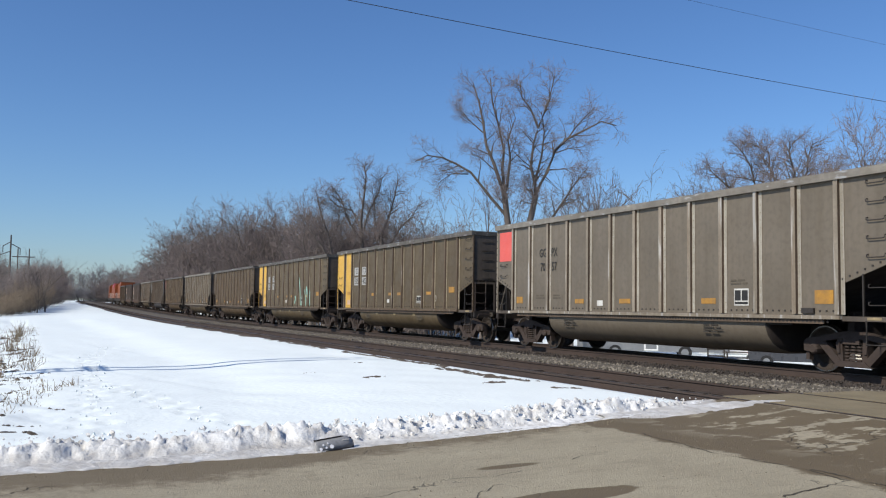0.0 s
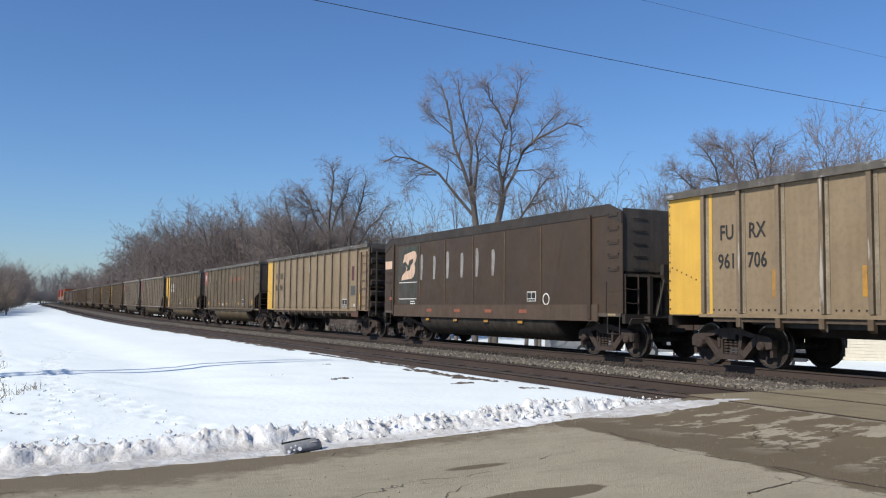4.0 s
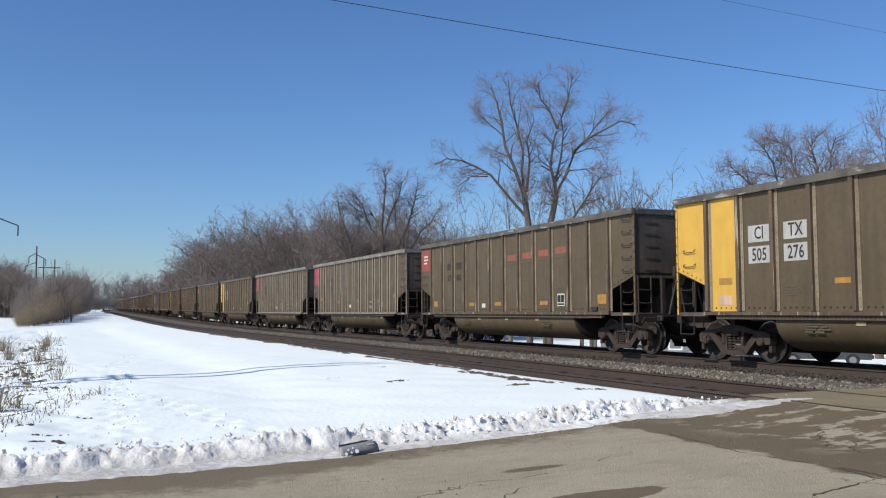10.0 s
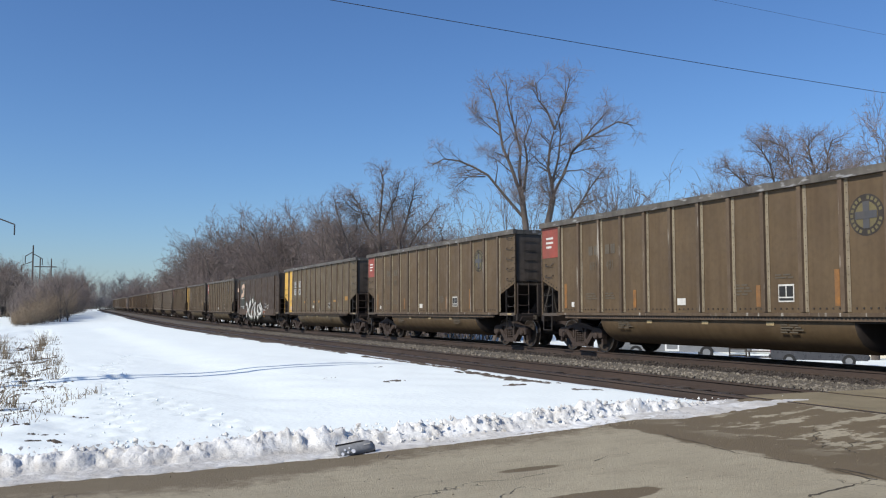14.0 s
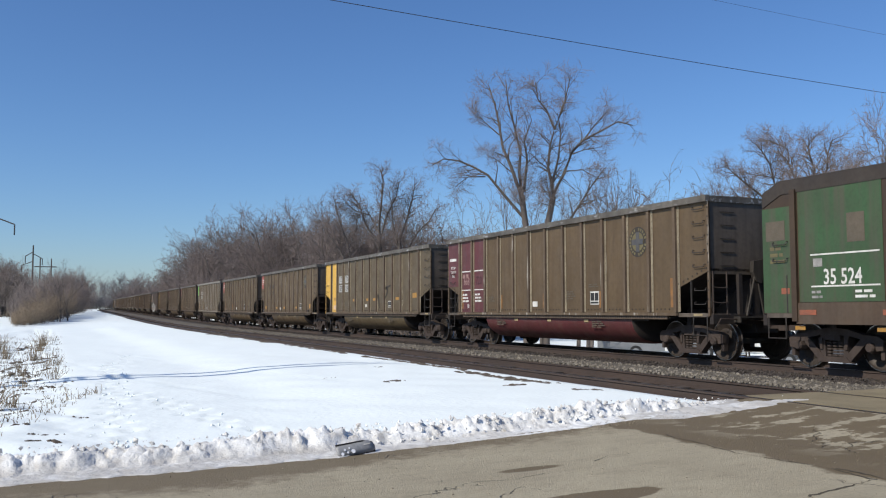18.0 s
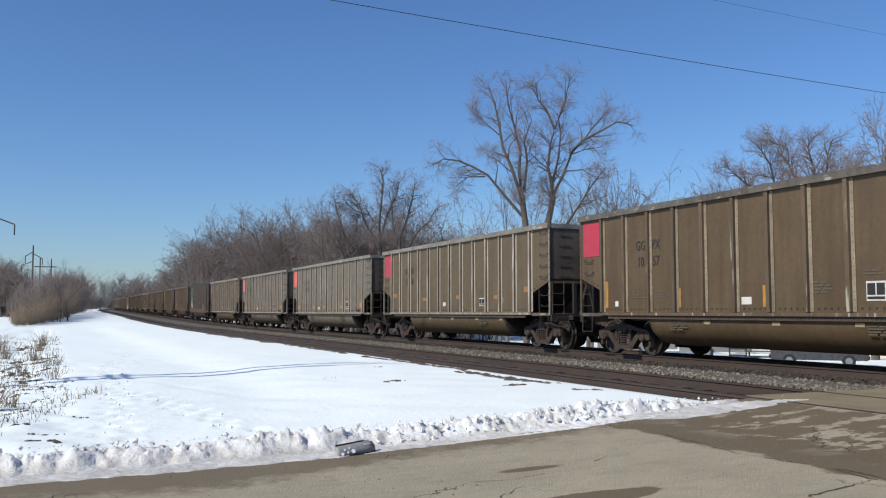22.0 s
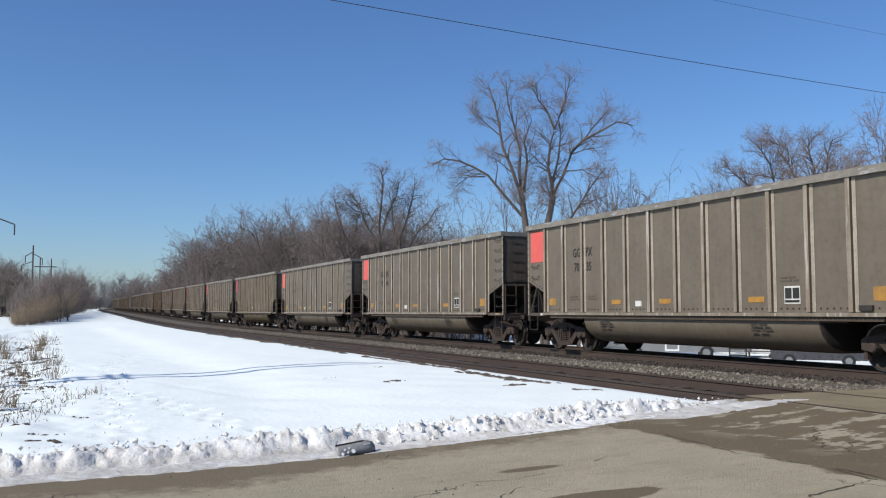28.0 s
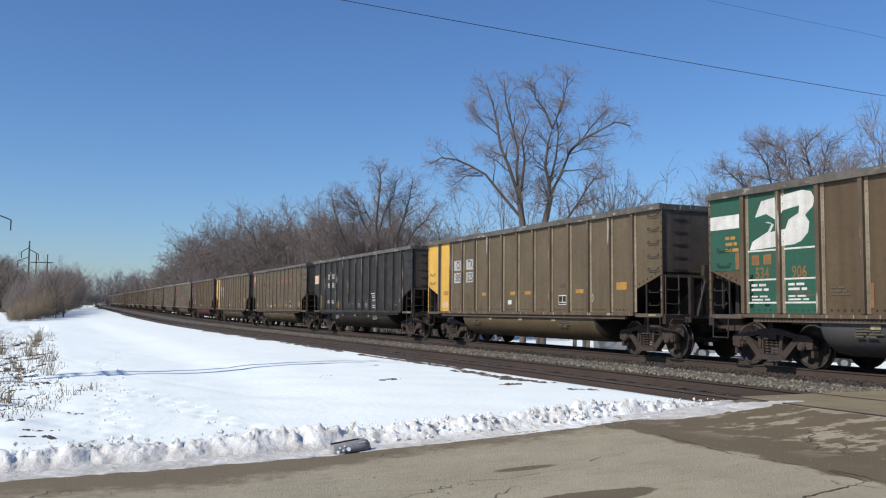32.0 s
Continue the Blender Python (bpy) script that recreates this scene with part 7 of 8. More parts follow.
for px, dist, top in ((96, 120, 474), (108, 112, 468), (122, 118, 462)):
    wood(px, dist, top, "slim", "thin bare sapling in the brush", group="trees beyond the brush")

# dry weeds in tufts along the edge of the snow
def weeds(n, seed):
    g = random.Random(seed)
    v, f = [], []
    for _ in range(n):
        y = 11.0 + 46 * g.random() ** 1.7
        edge_x = 0.25 + 0.004 * y - max(0.0, 15.0 - y) * 0.26
        x = edge_x - 4.2 * g.random() ** 1.3 * (0.3 + y / 40)
        if noise.noise((x * 0.7, y * 0.35, 7)) < -0.12:
            continue
        z = snow_top(x, y)
        for _ in range(g.randrange(3, 9)):
            h = (0.05 + 0.2 * g.random() ** 3) * (1.0 if y > 20 else 0.6)
            a, b2 = g.gauss(0, 0.35), g.gauss(0, 0.35)
            p = Vector((x + g.gauss(0, 0.10), y + g.gauss(0, 0.10), z - 0.05))
            q = p + Vector((a * h * 0.4, b2 * h * 0.4, h * 0.6))
            e = p + Vector((a * h * 1.3, b2 * h * 1.3, h * (1.0 - 0.4 * abs(a))))
            w = Vector((0.004, 0.0015, 0)) * (1 + g.random())
            k = len(v)
            v += [p - w, p + w, q - w * 0.8, q + w * 0.8, e]
            f += [(k, k + 1, k + 3, k + 2), (k + 2, k + 3, k + 4)]
    return mesh_of("weeds", v, f)


thing("dry_weeds", weeds(1900, 2), "reed", "dry tan weed stalks poking through the snow", "weeds", "stuff")


def weed_clump(x, y, h, n, seed):
    g = random.Random(seed)
    b = Build()
    for _ in range(n):
        a, o = g.random() * 6.28, abs(g.gauss(0, 0.35))
        p = Vector((x + g.gauss(0, 0.08), y + g.gauss(0, 0.08), snow_top(x, y) - 0.05))
        e = p + Vector((math.cos(a) * o * h, math.sin(a) * o * h, h * (0.5 + 0.5 * g.random())))
        b.tube([p, p.lerp(e, 0.6) + Vector((0, 0, 0.06 * h)), e], [0.006, 0.005, 0.002], 3, False)
    return thing("weed_clump", b, "reed", "tuft of dry tan grass in the snow", "weeds", "stuff", "weed tufts")


for x, y, h, n, sd in ((-0.75, 15.2, 0.62, 44, 1), (-0.5, 15.6, 0.34, 24, 2), (0.42, 16.2, 0.24, 12, 3), (0.75, 17.0, 0.22, 16, 4), (-1.4, 16.6, 0.5, 14, 6), (-0.9, 17.5, 0.45, 12, 7), (-0.4, 19.5, 0.35, 12, 8), (0.1, 22.0, 0.4, 16, 9), (-0.6, 24, 0.5, 26, 10), (0.1, 26.5, 0.45, 24, 11), (-0.4, 30, 0.55, 40, 12), (-1.3, 33, 0.7, 50, 16), (-0.3, 37, 0.7, 50, 17), (-2.0, 28, 0.6, 40, 18), (-1.6, 21.5, 0.5, 30, 19), (-0.2, 44, 0.8, 60, 20), (-1.8, 40, 0.8, 60, 21), (-1.2, 12.6, 0.2, 8, 13), (-0.1, 13.0, 0.14, 6, 15)):
    weed_clump(x, y, h, n, sd)


# bare soil patches where the snow has gone
def soil(x0, y0, x1, y1, w, n, seed, size=0.07):
    """Ragged clods of bare soil scattered along a line."""
    g = random.Random(seed)
    v, f = [], []
    cx, cy = (x0 + x1) / 2, (y0 + y1) / 2
    for _ in range(n):
        u = g.random()
        x, y = x0 + (x1 - x0) * u + g.gauss(0, w * 0.5), y0 + (y1 - y0) * u + g.gauss(0, w * 0.8)
        r = size * (0.35 + 1.1 * g.random() ** 1.5)
        z = snow_top(min(x, 8.45), y)
        k = len(v)
        a0 = g.random() * 6
        v.append((x - cx, y - cy, z + 0.012 + 0.1 * r * g.random()))
        for i in range(7):
            a = a0 + 6.283 * i / 7
            q = r * (0.55 + 0.8 * g.random())
            v.append((x - cx + q * 0.8 * math.cos(a), y - cy + q * 1.9 * math.sin(a), z - 0.012))
        f += [(k, k + 1 + i, k + 1 + (i + 1) % 7) for i in range(7)]
    return thing("soil_patch", mesh_of("soil_patch", v, f), "dirt", "patch of bare brown soil showing through the snow", "soil", "stuff", "soil patches", pose(cx, cy, 0))


for k, (x0, y0, x1, y1, w, n, sz) in enumerate(((8.30, 21.6, 8.30, 17.7, 0.11, 90, 0.13), (8.02, 17.3, 8.10, 13.6, 0.15, 130, 0.11), (7.26, 13.85, 7.6, 13.7, 0.09, 26, 0.07), (7.8, 12.4, 8.2, 12.2, 0.06, 20, 0.07), (5.72, 15.75, 6.08, 15.6, 0.08, 18, 0.08),
        (8.25, 24.5, 8.3, 22.2, 0.1, 30, 0.15), (8.35, 34, 8.3, 26, 0.14, 50, 0.2), (8.5, 52, 8.4, 36, 0.2, 60, 0.3), (6.9, 19.6, 7.1, 19.3, 0.06, 5, 0.06), (5.0, 17.4, 5.3, 17.2, 0.1, 4, 0.05),
        (-0.15, 10.9, 0.15, 10.7, 0.06, 12, 0.08), (-0.4, 12.3, -0.15, 12.2, 0.05, 9, 0.07), (-0.75, 13.4, -0.55, 13.1, 0.06, 10, 0.08), (-0.95, 15.4, -0.45, 15.1, 0.12, 22, 0.06), (-0.9, 17.6, -0.1, 18.3, 0.14, 26, 0.06), (-0.7, 20.0, 0.0, 20.6, 0.14, 22, 0.07), (-0.8, 22.6, 0.0, 24, 0.3, 34, 0.08), (-1.2, 26, -0.1, 30, 0.5, 44, 0.12), (0.35, 17.2, 0.7, 16.9, 0.06, 8, 0.06), (0.85, 15.9, 1.0, 15.8, 0.03, 4, 0.05), (0.3, 20.3, 0.5, 20.2, 0.05, 6, 0.06), (-1.6, 34, -0.3, 46, 0.8, 50, 0.2), (-0.6, 14.2, -0.2, 14.6, 0.12, 20, 0.06), (-0.7, 16.2, 0.0, 16.7, 0.15, 30, 0.06), (-0.9, 18.8, 0.1, 19.2, 0.16, 34, 0.07), (-1.1, 21.4, 0.2, 22, 0.2, 40, 0.08), (-1.3, 24.5, 0.2, 25.5, 0.3, 46, 0.1), (-1.6, 28, 0.1, 32, 0.4, 60, 0.13), (-2.2, 20, -0.9, 26, 0.4, 60, 0.1), (0.3, 13.2, 0.55, 13.1, 0.04, 6, 0.05), (-0.2, 11.6, 0.2, 11.5, 0.04, 8, 0.06))):
    soil(x0, y0, x1, y1, w, n, k + 1, sz)


# broken piece of grey bumper lying against the snow bank
def bumper():
    b = tagged(new("bumper_piece"), "broken grey plastic car bumper end lying against the snow bank", "car part")
    b.matrix_basis = pose(2.83, 8.47, -0.262, -32, -4, 8) @ Matrix.Scale(0.85, 4)
    v, f = [], []
    n = 14
    for j, z in enumerate((0.0, 0.05, 0.11, 0.155)):
        for i in range(n):
            u = i / (n - 1)
            x = -0.25 + 0.5 * u
            y = 0.10 * max(0.0, u - 0.85) * 4 * 0.6 + 0.02 * (j in (0, 3))
            zz = z * (1 - 0.30 * max(0.0, u - 0.8) * 4) + 0.02 * u
            v.append((x, y, zz))
    f = [(j * n + i, j * n + i + 1, (j + 1) * n + i + 1, (j + 1) * n + i) for j in range(3) for i in range(n - 1)]
    me = mesh_of("shell", v, f, True)
    sh = part("shell", me, "bumper", b, "scuffed grey bumper shell")
    sol = sh.modifiers.new("thick", "SOLIDIFY")
    sol.thickness, sol.offset = 0.02, -1
    # lamp lenses, their bright glints painted as near-white discs
    for x, z, r in ((-0.20, 0.03, 0.02), (-0.06, 0.045, 0.026), (-0.16, 0.075, 0.013), (-0.10, 0.09, 0.012), (-0.13, 0.04, 0.014)):
        part("lamp_glass", Build().lathe([(-0.006, r), (0.0, r * 0.8), (0.004, 0.002)], 10), "lens", b, "broken lamp lens with its glint painted white", pose(x, -0.008, z, 0, 0, 90))
    part("slot", Build().box(0.10, 0.18, -0.006, 0.0, 0.10, 0.115), "white", b)
    part("rim", Build().tube([(-0.24, 0.014, 0.0), (-0.245, 0.014, 0.153), (0.1, 0.014, 0.163), (0.235, 0.045, 0.14), (0.24, 0.045, 0.03), (0.05, 0.014, 0.008), (-0.24, 0.014, 0.0)], 0.009, 5), "rung", b, "dark rubber rim")
    return b


# near white, so the colour itself carries the glint
M["lens"] = mat("lens_with_glint", (0.9, 0.9, 0.9), None, 0.25, scale=9)
M["bumper"] = mat("grey_scuffed_plastic", (0.31, 0.31, 0.307), (0.22, 0.222, 0.22), 0.45, scale=9, detail=40)
bumper()


# ---- overhead cables and power poles ----
def strung(p):
    """Cables hang a little nearer than the poles' first plan."""
    return EYE + (Vector(p) - EYE) * 0.93


def cable(name, a, c, sag, r, label, n=40, lumps=False):
    a, c = strung(a), strung(c)
    pts = [a.lerp(c, i / n) - Vector((0, 0, sag * 4 * (i / n) * (1 - i / n))) for i in range(n + 1)]
    # a lashed bundle as far as the closures, a single line beyond;
    # the unseen bundle is oversized to strengthen its shadow on the snow
    b = Build().tube(pts, [r * (15.0 if p.x < -3.0 else 1.0) for p in pts] if lumps else r, 6)
    t = thing(name, b, "cable", label, "cable", "", "overhead cables")
    return t, pts


cable("overhead_cable", (-34, 19.3, 10.2), (52, 20.4, 8.3), 0.8, 0.008, "black overhead cable crossing the tracks", lumps=True)
# also out of view and oversized, for the second shadow line
cable("overhead_cable", (-34, 20.4, 10.2), (-3.2, 20.5, 8.95), 0.12, 0.11, "thick black service cable ending at the bundle")
cable("overhead_cable", (-34, 15.6, 10.1), (52, 18.4, 9.15), 0.6, 0.003, "thin overhead wire crossing the tracks")


def splice(x, r, n):
    """Closure hung on the cable."""
    u = (x + 34) / 86
    y, z = 19.95 + 1.1 * u, 10.2 - 1.9 * u - 0.8 * 4 * u * (1 - u)
    return thing("cable_splice", Build().lathe([(-n, 0.05), (-n * 0.9, r), (n * 0.9, r), (n, 0.05)], 12), "cable", "black splice closure hung across the overhead cables", "splice", "", "cable splices", Matrix.Translation(strung((x, y, z - r))) @ pose(0, 0, 0, 0, 0, 90))


for x, r, n in ((-10.37, 0.065, 0.85), (-10.0, 0.065, 0.85), (-11.42, 0.05, 0.5), (-11.07, 0.05, 0.5)):
    splice(x, r, n)


def power_pole(x, y, h, arms, label):
    p = tagged(new("power_pole"), label, "power pole", "power poles")
    p.matrix_basis = pose(x, y, level(x, y))
    part("pole", Build().tube([(0, 0, -0.5), (0, 0, h * 0.5), (0, 0, h)], [0.17, 0.14, 0.11], 8), "pole", p, "weathered wooden pole")
    for z, x0, x1, dz in arms:
        part("crossarm", Build().tube([(x0, 0, z), (x1, 0, z + dz)], 0.07, 5), "pole", p)
        for xx, zz in ((x0, z), (x1, z + dz)):
            if abs(xx) > 0.5:
                part("insulator", Build().tube([(xx, 0, zz), (xx, 0, zz - 1.1)], [0.08, 0.07], 6), "cable", p, "hanging insulator string")
    return p


for x, y, h in ((-34, 19.5, 10.6), (52, 20.6, 9.2), (-34, 15.6, 10.2), (52, 18.4, 9.3)):
    x, y, h = strung((x, y, h))
    power_pole(x, y, h - level(x, y), (), "wooden roadside pole that carries the overhead cables")
x, y = at_view(57, 165)
power_pole(x, y, (552 - 434) / 1575.3 * 150 + 1.14 - level(x, y), ((10.9, 0.0, -1.15, -0.75), (10.6, 0, 1.45, -0.8), (9.3, 0, -1.7, -0.7)), "tall wooden power pole with slanted arms")
x, y = at_view(-15, 102)
power_pole(x, y, (552 - 349) / 1575.3 * 91 + 1.14 - level(x, y), ((11.6, 0.0, -1.9, -0.7), (11.0, 0, 1.95, -0.75), (9.4, 0, -2.2, -0.7)), "tall wooden power pole with slanted arms")
x, y = at_view(80, 210)
hp = tagged(new("power_pole"), "two-legged wooden power pole with a level crossarm", "power pole", "power poles")
hp.matrix_basis = pose(x, y, level(x, y))
for dx in (-1.1, 1.1):
    part("pole", Build().tube([(dx, 0, -0.5), (dx, 0, 12.0)], [0.17, 0.12], 8), "pole", hp, "weathered wooden pole")
part("crossarm", Build().box(-2.2, 2.2, -0.1, 0.1, 10.1, 10.3), "pole", hp)


# ---- what stands beyond the tracks ----
M["silver"] = mat("silver_vehicle_paint", (0.21, 0.215, 0.22), (0.18, 0.185, 0.19), 0.35, metal=0.2, scale=1.5, streak=0.2, dirt=(0.125, 0.12, 0.11))
M["whitepaint"] = mat("white_siding", (0.72, 0.72, 0.7), (0.64, 0.64, 0.61), 0.6, scale=1.5, streak=0.25, dirt=(0.45, 0.43, 0.4))
M["creampaint"] = mat("cream_siding", (0.62, 0.57, 0.46), (0.55, 0.5, 0.4), 0.6, scale=1.5, streak=0.25, dirt=(0.4, 0.36, 0.3))
M["darkcar"] = mat("dark_car_paint", (0.035, 0.037, 0.042), (0.05, 0.05, 0.055), 0.3, scale=2, spec=0.5)
M["redpaint"] = mat("bright_red_vehicle_paint", (0.5, 0.03, 0.05), (0.42, 0.025, 0.04), 0.35, scale=1.5, streak=0.1)
M["rubber"] = mat("tyre_rubber", (0.02, 0.02, 0.02), None, 0.85, scale=6)
M["glass"] = mat("dark_window_glass", (0.03, 0.035, 0.04), None, 0.08, scale=2, spec=0.8)
M["roofing"] = mat("grey_roof_shingle", (0.2, 0.19, 0.18), (0.15, 0.145, 0.14), 0.9, scale=3, detail=30)


def tyre(parent, x, y, r, w):
    t = part("wheel", Build().lathe([(-w / 2, r * 0.6), (-w / 2, r * 0.93), (-w * 0.4, r), (w * 0.4, r), (w / 2, r * 0.93), (w / 2, r * 0.6)], 18), "rubber", parent, "black tyre", pose(x, y, r, 0, 0, 90))
    part("hub", Build().lathe([(-w / 2 - 0.01, 0.02), (-w / 2 - 0.01, r * 0.55), (w / 2 + 0.01, r * 0.55), (w / 2 + 0.01, 0.02)], 12), "silver", t, "pale hub cap")


def facing(px, dist, turn=0.0):
    """A pose at a place beyond the tracks, its x axis across the line of sight, y away from the eye."""
    x, y = at_view(px, dist)
    return pose(x, y, level(x, y), 0, 0, -math.degrees(0.4155 + math.atan((px - 784) / 1575.3)) + turn)


def motorhome():
    c = tagged(new("motorhome"), "white and grey parked motorhome with a white door frame", "motorhome")
    c.matrix_basis = facing(1160, 58.0)
    L0, L1 = -3.6, 3.1
    part("body", Build().prism([(L0, -1.2, 0.45), (L1, -1.2, 0.45), (L1, -1.2, 1.5), (L1 + 1.0, -1.2, 2.2), (L1 + 0.9, -1.2, 3.0), (L0, -1.2, 3.05)], (0, 2.4, 0)), "whitepaint", c, "boxy white coach body")
    part("roof", Build().box(L0 - 0.02, L1 + 0.9, -1.22, 1.22, 3.05, 3.13, 0.1), "whitepaint", c)
    part("bonnet", Build().prism([(L1, -1.0, 0.45), (L1 + 2.4, -1.0, 0.45), (L1 + 2.4, -1.0, 1.0), (L1 + 1.3, -1.0, 1.25), (L1 + 0.3, -1.0, 2.0), (L1, -1.0, 2.0)], (0, 2.0, 0)), "silver", c, "sloping van bonnet")
    part("windscreen", Build().prism([(L1 + 0.35, -0.9, 1.92), (L1 + 1.25, -0.9, 1.30), (L1 + 1.3, -0.9, 1.33), (L1 + 0.4, -0.9, 1.95)], (0, 1.8, 0)), "glass", c)
    part("skirt", Build().box(L0, L1, -1.215, -1.2, 0.45, 1.22), "silver", c, "grey lower panel")
    part("door_frame", Build().box(0.5, 1.35, -1.23, -1.205, 0.5, 2.4), "whitepaint", c, "white door frame")
    part("door", Build().box(0.6, 1.25, -1.24, -1.232, 0.6, 2.3), "silver", c)
    for x0, x1 in ((-3.2, -2.0), (-1.5, -0.2), (1.7, 2.7)):
        part("window", Build().box(x0, x1, -1.23, -1.205, 1.65, 2.4), "glass", c, "dark side window")
    part("stripe", Build().box(L0, L1, -1.222, -1.205, 1.25, 1.4), "whitepaint", c)
    part("bumper", Build().box(L1 + 2.4, L1 + 2.5, -1.0, 1.0, 0.45, 0.7, 0.03), "slate", c)
    for x in (-1.25, 2.95):
        for y in (-1.08, 1.08):
            tyre(c, x, y, 0.42, 0.28)
    return c


def sedan(m, key, label, name="parked_car"):
    c = tagged(new(name), label, "car")
    c.matrix_basis = m
    side = [(-2.35, 0.35), (-2.4, 0.85), (-2.2, 0.98), (-1.5, 1.02), (-0.9, 1.42), (0.75, 1.45), (1.55, 1.0), (2.3, 0.95), (2.4, 0.8), (2.35, 0.35)]
    lower = [(x, z) for x, z in side if z < 1.03]
    part("body", Build().prism([(x, -0.9, z) for x, z in lower], (0, 1.8, 0)), key, c, "dark car body")
    part("cabin", Build().prism([(-1.5, -0.78, 1.0), (-0.9, -0.72, 1.40), (0.75, -0.72, 1.43), (1.5, -0.78, 1.0)], (0, 1.5, 0)), "glass", c, "dark glazed cabin")
    part("roof", Build().box(-0.95, 0.8, -0.74, 0.74, 1.40, 1.46, 0.05), key, c)
    for x in (-0.95, 0.0, 0.85):
        part("pillar", Build().box(x - 0.04, x + 0.04, -0.79, -0.74, 1.0, 1.42), key, c)
    for x, k in ((-2.41, "red"), (2.39, "white")):
        for y in (-0.65, 0.65):
            part("light", Build().box(x, x + 0.03, y - 0.15, y + 0.15, 0.7, 0.82), k, c)
    part("bumper", Build().box(-2.48, -2.38, -0.85, 0.85, 0.4, 0.58, 0.02), key, c)
    part("bumper", Build().box(2.36, 2.46, -0.85, 0.85, 0.4, 0.58, 0.02), key, c)
    for x in (-1.45, 1.45):
        for y in (-0.82, 0.82):
            tyre(c, x, y, 0.33, 0.2)
    return c


def shed(px, dist, w, d, h, key, roof, label, doors, turn=0.0):
    c = tagged(new("garage"), label, "building", "sheds beyond the tracks")
    c.matrix_basis = facing(px, dist, turn)
    part("wall", Build().box(-w / 2, w / 2, 0, d, -0.2, h), key, c, "lapped siding walls")
    n = int(h / 0.2)
    for i in range(n):
        part("siding_board", Build().prism([(-w / 2, -0.004, 0.02 + i * h / n), (-w / 2, -0.03, 0.02 + i * h / n), (-w / 2, -0.008, (i + 1) * h / n), (-w / 2, -0.004, (i + 1) * h / n)], (w, 0, 0)), key, c)
    part("roof", Build().prism([(-w / 2 - 0.3, -0.35, h - 0.05), (-w / 2 - 0.3, d / 2, h + roof), (-w / 2 - 0.3, d + 0.35, h - 0.05), (-w / 2 - 0.3, d / 2, h + roof + 0.12)], (w + 0.6, 0, 0)), "roofing", c, "grey shingled roof")
    for x0, x1 in doors:
        dr = part("door", Build().box(x0, x1, -0.07, -0.035, 0.05, 2.15), "whitepaint", c, "white panelled garage door")
        for i in range(4):
            part("door_panel", Build().box(x0 + 0.06, x1 - 0.06, -0.085, -0.07, 0.1 + i * 0.52, 0.55 + i * 0.52), "whitepaint", dr)
    return c


motorhome()
sedan(facing(1445, 52.0), "darkcar", "dark grey car parked on the snow beyond the tracks")
shed(1372, 66, 7.5, 6.0, 2.6, "whitepaint", 1.6, "white sided garage with two panelled doors", ((-3.0, -0.3), (0.3, 3.0)))
shed(1590, 62, 6.5, 6.0, 2.6, "creampaint", 1.6, "cream sided shed beyond the crossing", ())
barn = shed(1560, 82, 9.0, 7.0, 5.7, "redpaint", 2.2, "red sided barn with white trim and a window", ())
part("trim", Build().box(-4.5, 4.5, -0.08, -0.04, 4.05, 4.3), "whitepaint", barn, "white trim board")
part("trim", Build().box(-4.5, 4.5, -0.08, -0.04, 5.5, 5.9), "whitepaint", barn, "white trim board")
wf = part("window", Build().box(0.6, 1.7, -0.09, -0.04, 4.5, 5.45), "whitepaint", barn, "white framed window")
part("pane", Build().box(0.7, 1.6, -0.10, -0.09, 4.6, 5.35), "glass", wf)


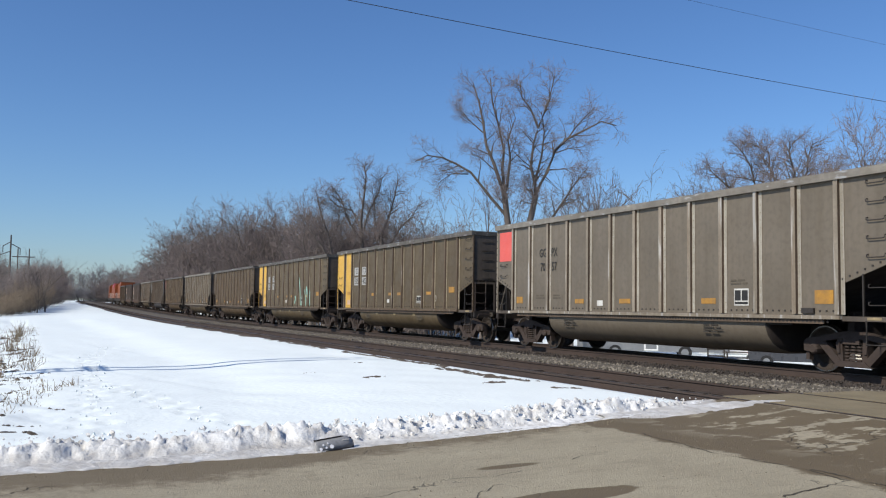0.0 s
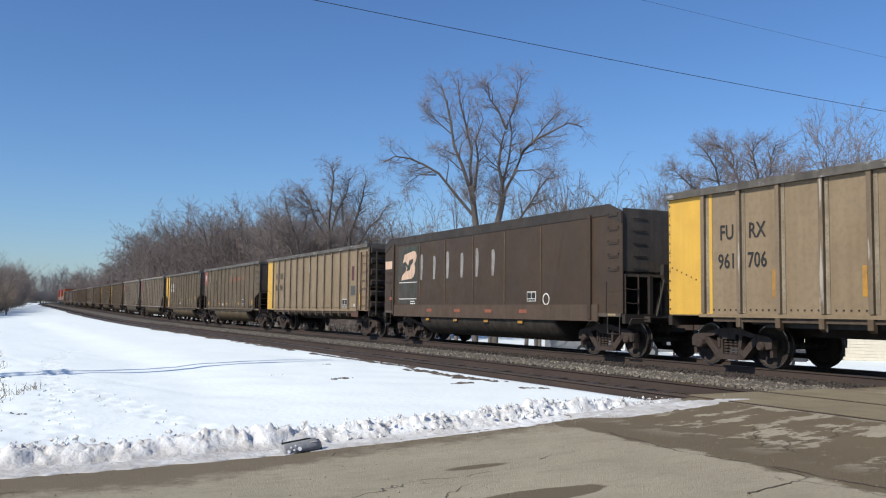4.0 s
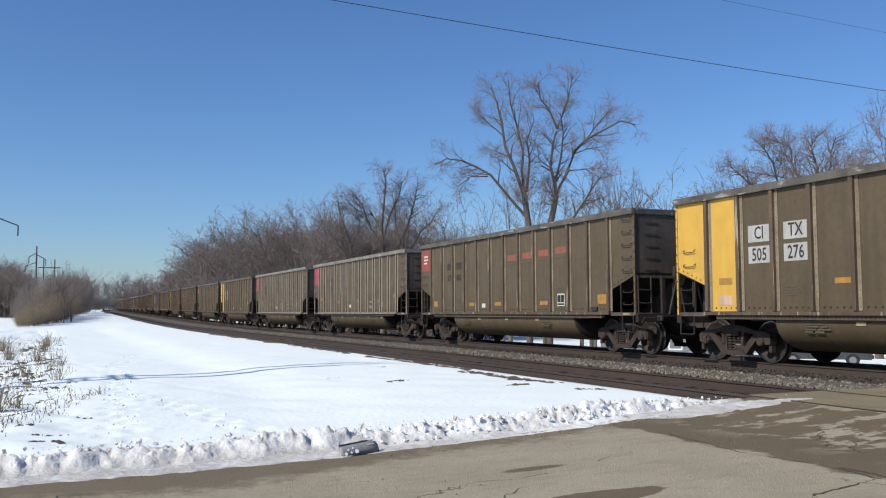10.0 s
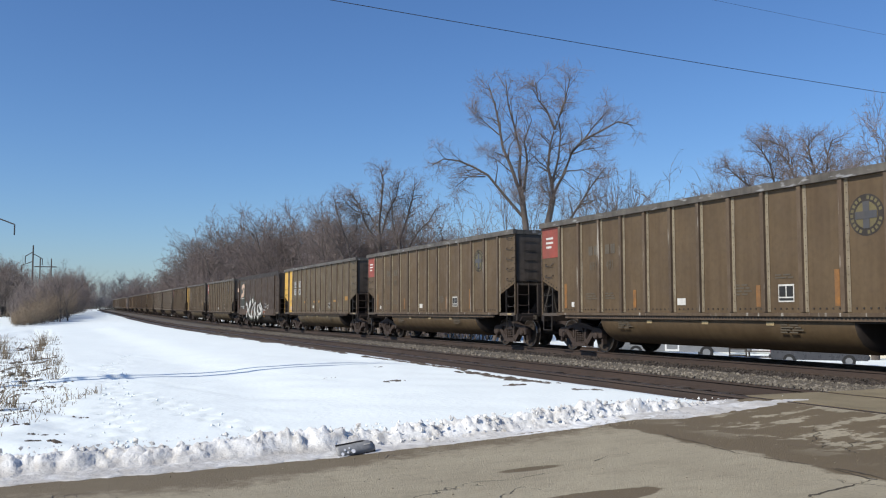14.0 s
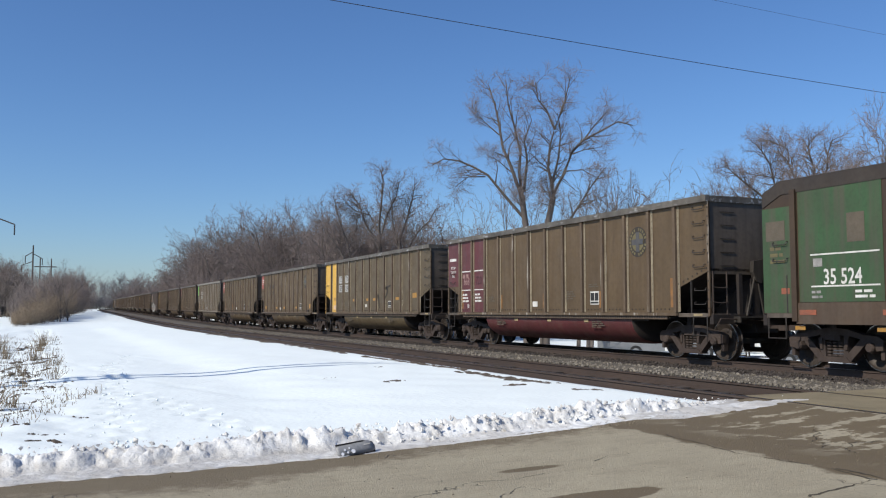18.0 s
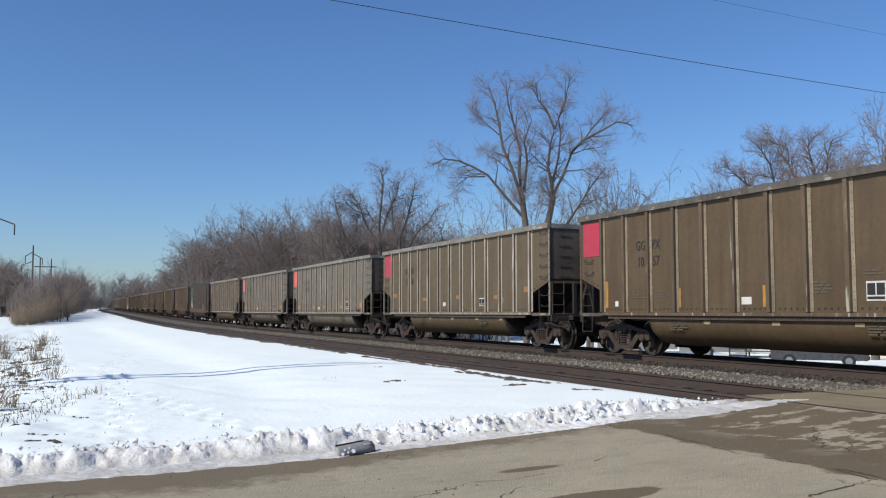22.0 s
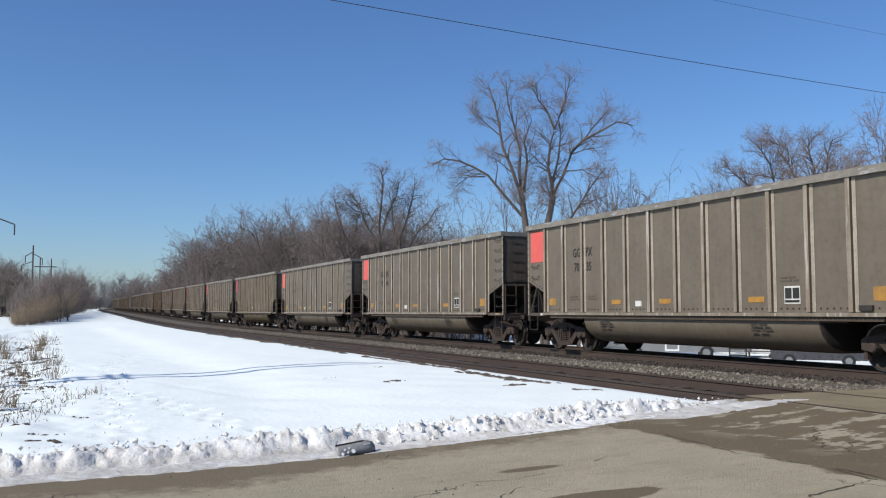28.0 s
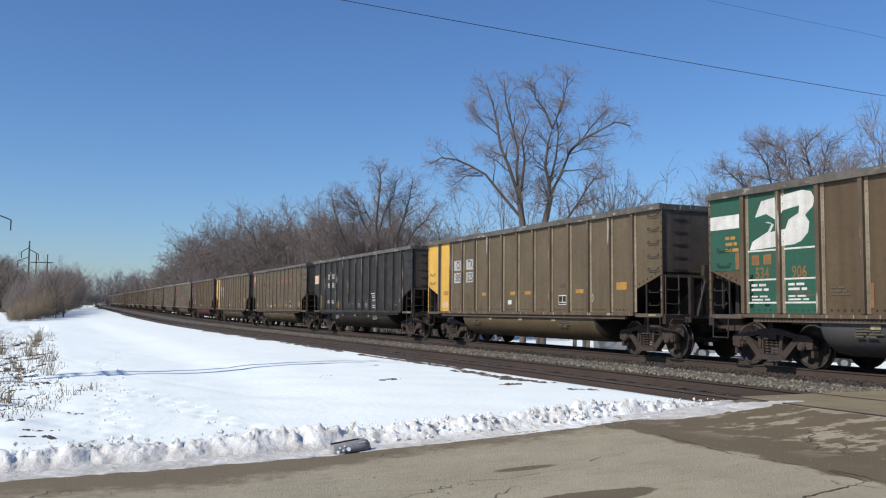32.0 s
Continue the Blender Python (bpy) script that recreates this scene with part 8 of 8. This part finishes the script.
def picnic_table(m):
    c = tagged(new("picnic_table"), "dark wooden picnic table standing in the snow", "table")
    c.matrix_basis = m
    for y in (-0.3, -0.1, 0.1, 0.3):
        part("top_board", Build().box(-0.9, 0.9, y - 0.09, y + 0.09, 0.72, 0.76), "pole", c)
    for y in (-0.7, 0.7):
        part("bench", Build().box(-0.9, 0.9, y - 0.13, y + 0.13, 0.42, 0.46), "pole", c)
    for x in (-0.65, 0.65):
        for sg in (-1, 1):
            part("leg", Build().tube([(x, sg * 0.6, 0), (x, sg * 0.2, 0.72)], 0.045, 4), "pole", c)
        part("brace", Build().box(x - 0.03, x + 0.03, -0.72, 0.72, 0.36, 0.42), "pole", c)
    return c


picnic_table(facing(1345, 52))
rack = tagged(new("steel_rack"), "dark steel rack standing beside the motorhome", "rack")
rack.matrix_basis = facing(1303, 50)
for dx in (-0.42, 0.42):
    for dy in (0, 0.6):
        part("post", Build().box(dx - 0.04, dx + 0.04, dy - 0.04, dy + 0.04, 0, 1.25), "soot", rack)
for z in (0.55, 0.9, 1.2):
    part("shelf", Build().box(-0.46, 0.46, -0.04, 0.64, z, z + 0.06), "soot", rack)


# ---- what moves ----
def head_way(t):
    """Front end of car 0 along the line, t seconds on: a steady 22 m/s."""
    base = -7.2077 + 21.8608 * t - 0.00246 * t * t + 0.000178 * t ** 3
    knots = ((0, 0.08), (1, 0.06), (2, 0.04), (3, 0.06), (6, 0.08), (7, 0.06), (8, 0.1), (9, 0.22), (10, 0.12), (11, -0.43), (12, -0.36), (13, -0.33), (14, -0.22), (17, -0.08), (20, 0.05), (22, 0.02), (26, 0.06), (28, 0.02), (30, -0.06), (32, -0.18))
    for (a, p), (c, q) in zip(knots, knots[1:]):
        if a <= t <= c:
            return base + p + (q - p) * (t - a) / (c - a)
    return base


def car_pose(idx, t):
    back = HALF if idx > -13 else (3.78 if idx == -13 else -2.84)
    s = head_way(t) - idx * 16.18 - back
    x, y, a = along(s, CENTRE)
    climb = math.degrees(math.atan((rise(s + 6) - rise(s - 6)) / 12))
    return pose(x, y, (rise(s + 6) + rise(s - 6)) / 2, climb, 0, -math.degrees(a))


def motions():
    for idx, car in CARS.items():
        walk(car, [(float(t), car_pose(idx, t)) for t in range(33)])


motions()
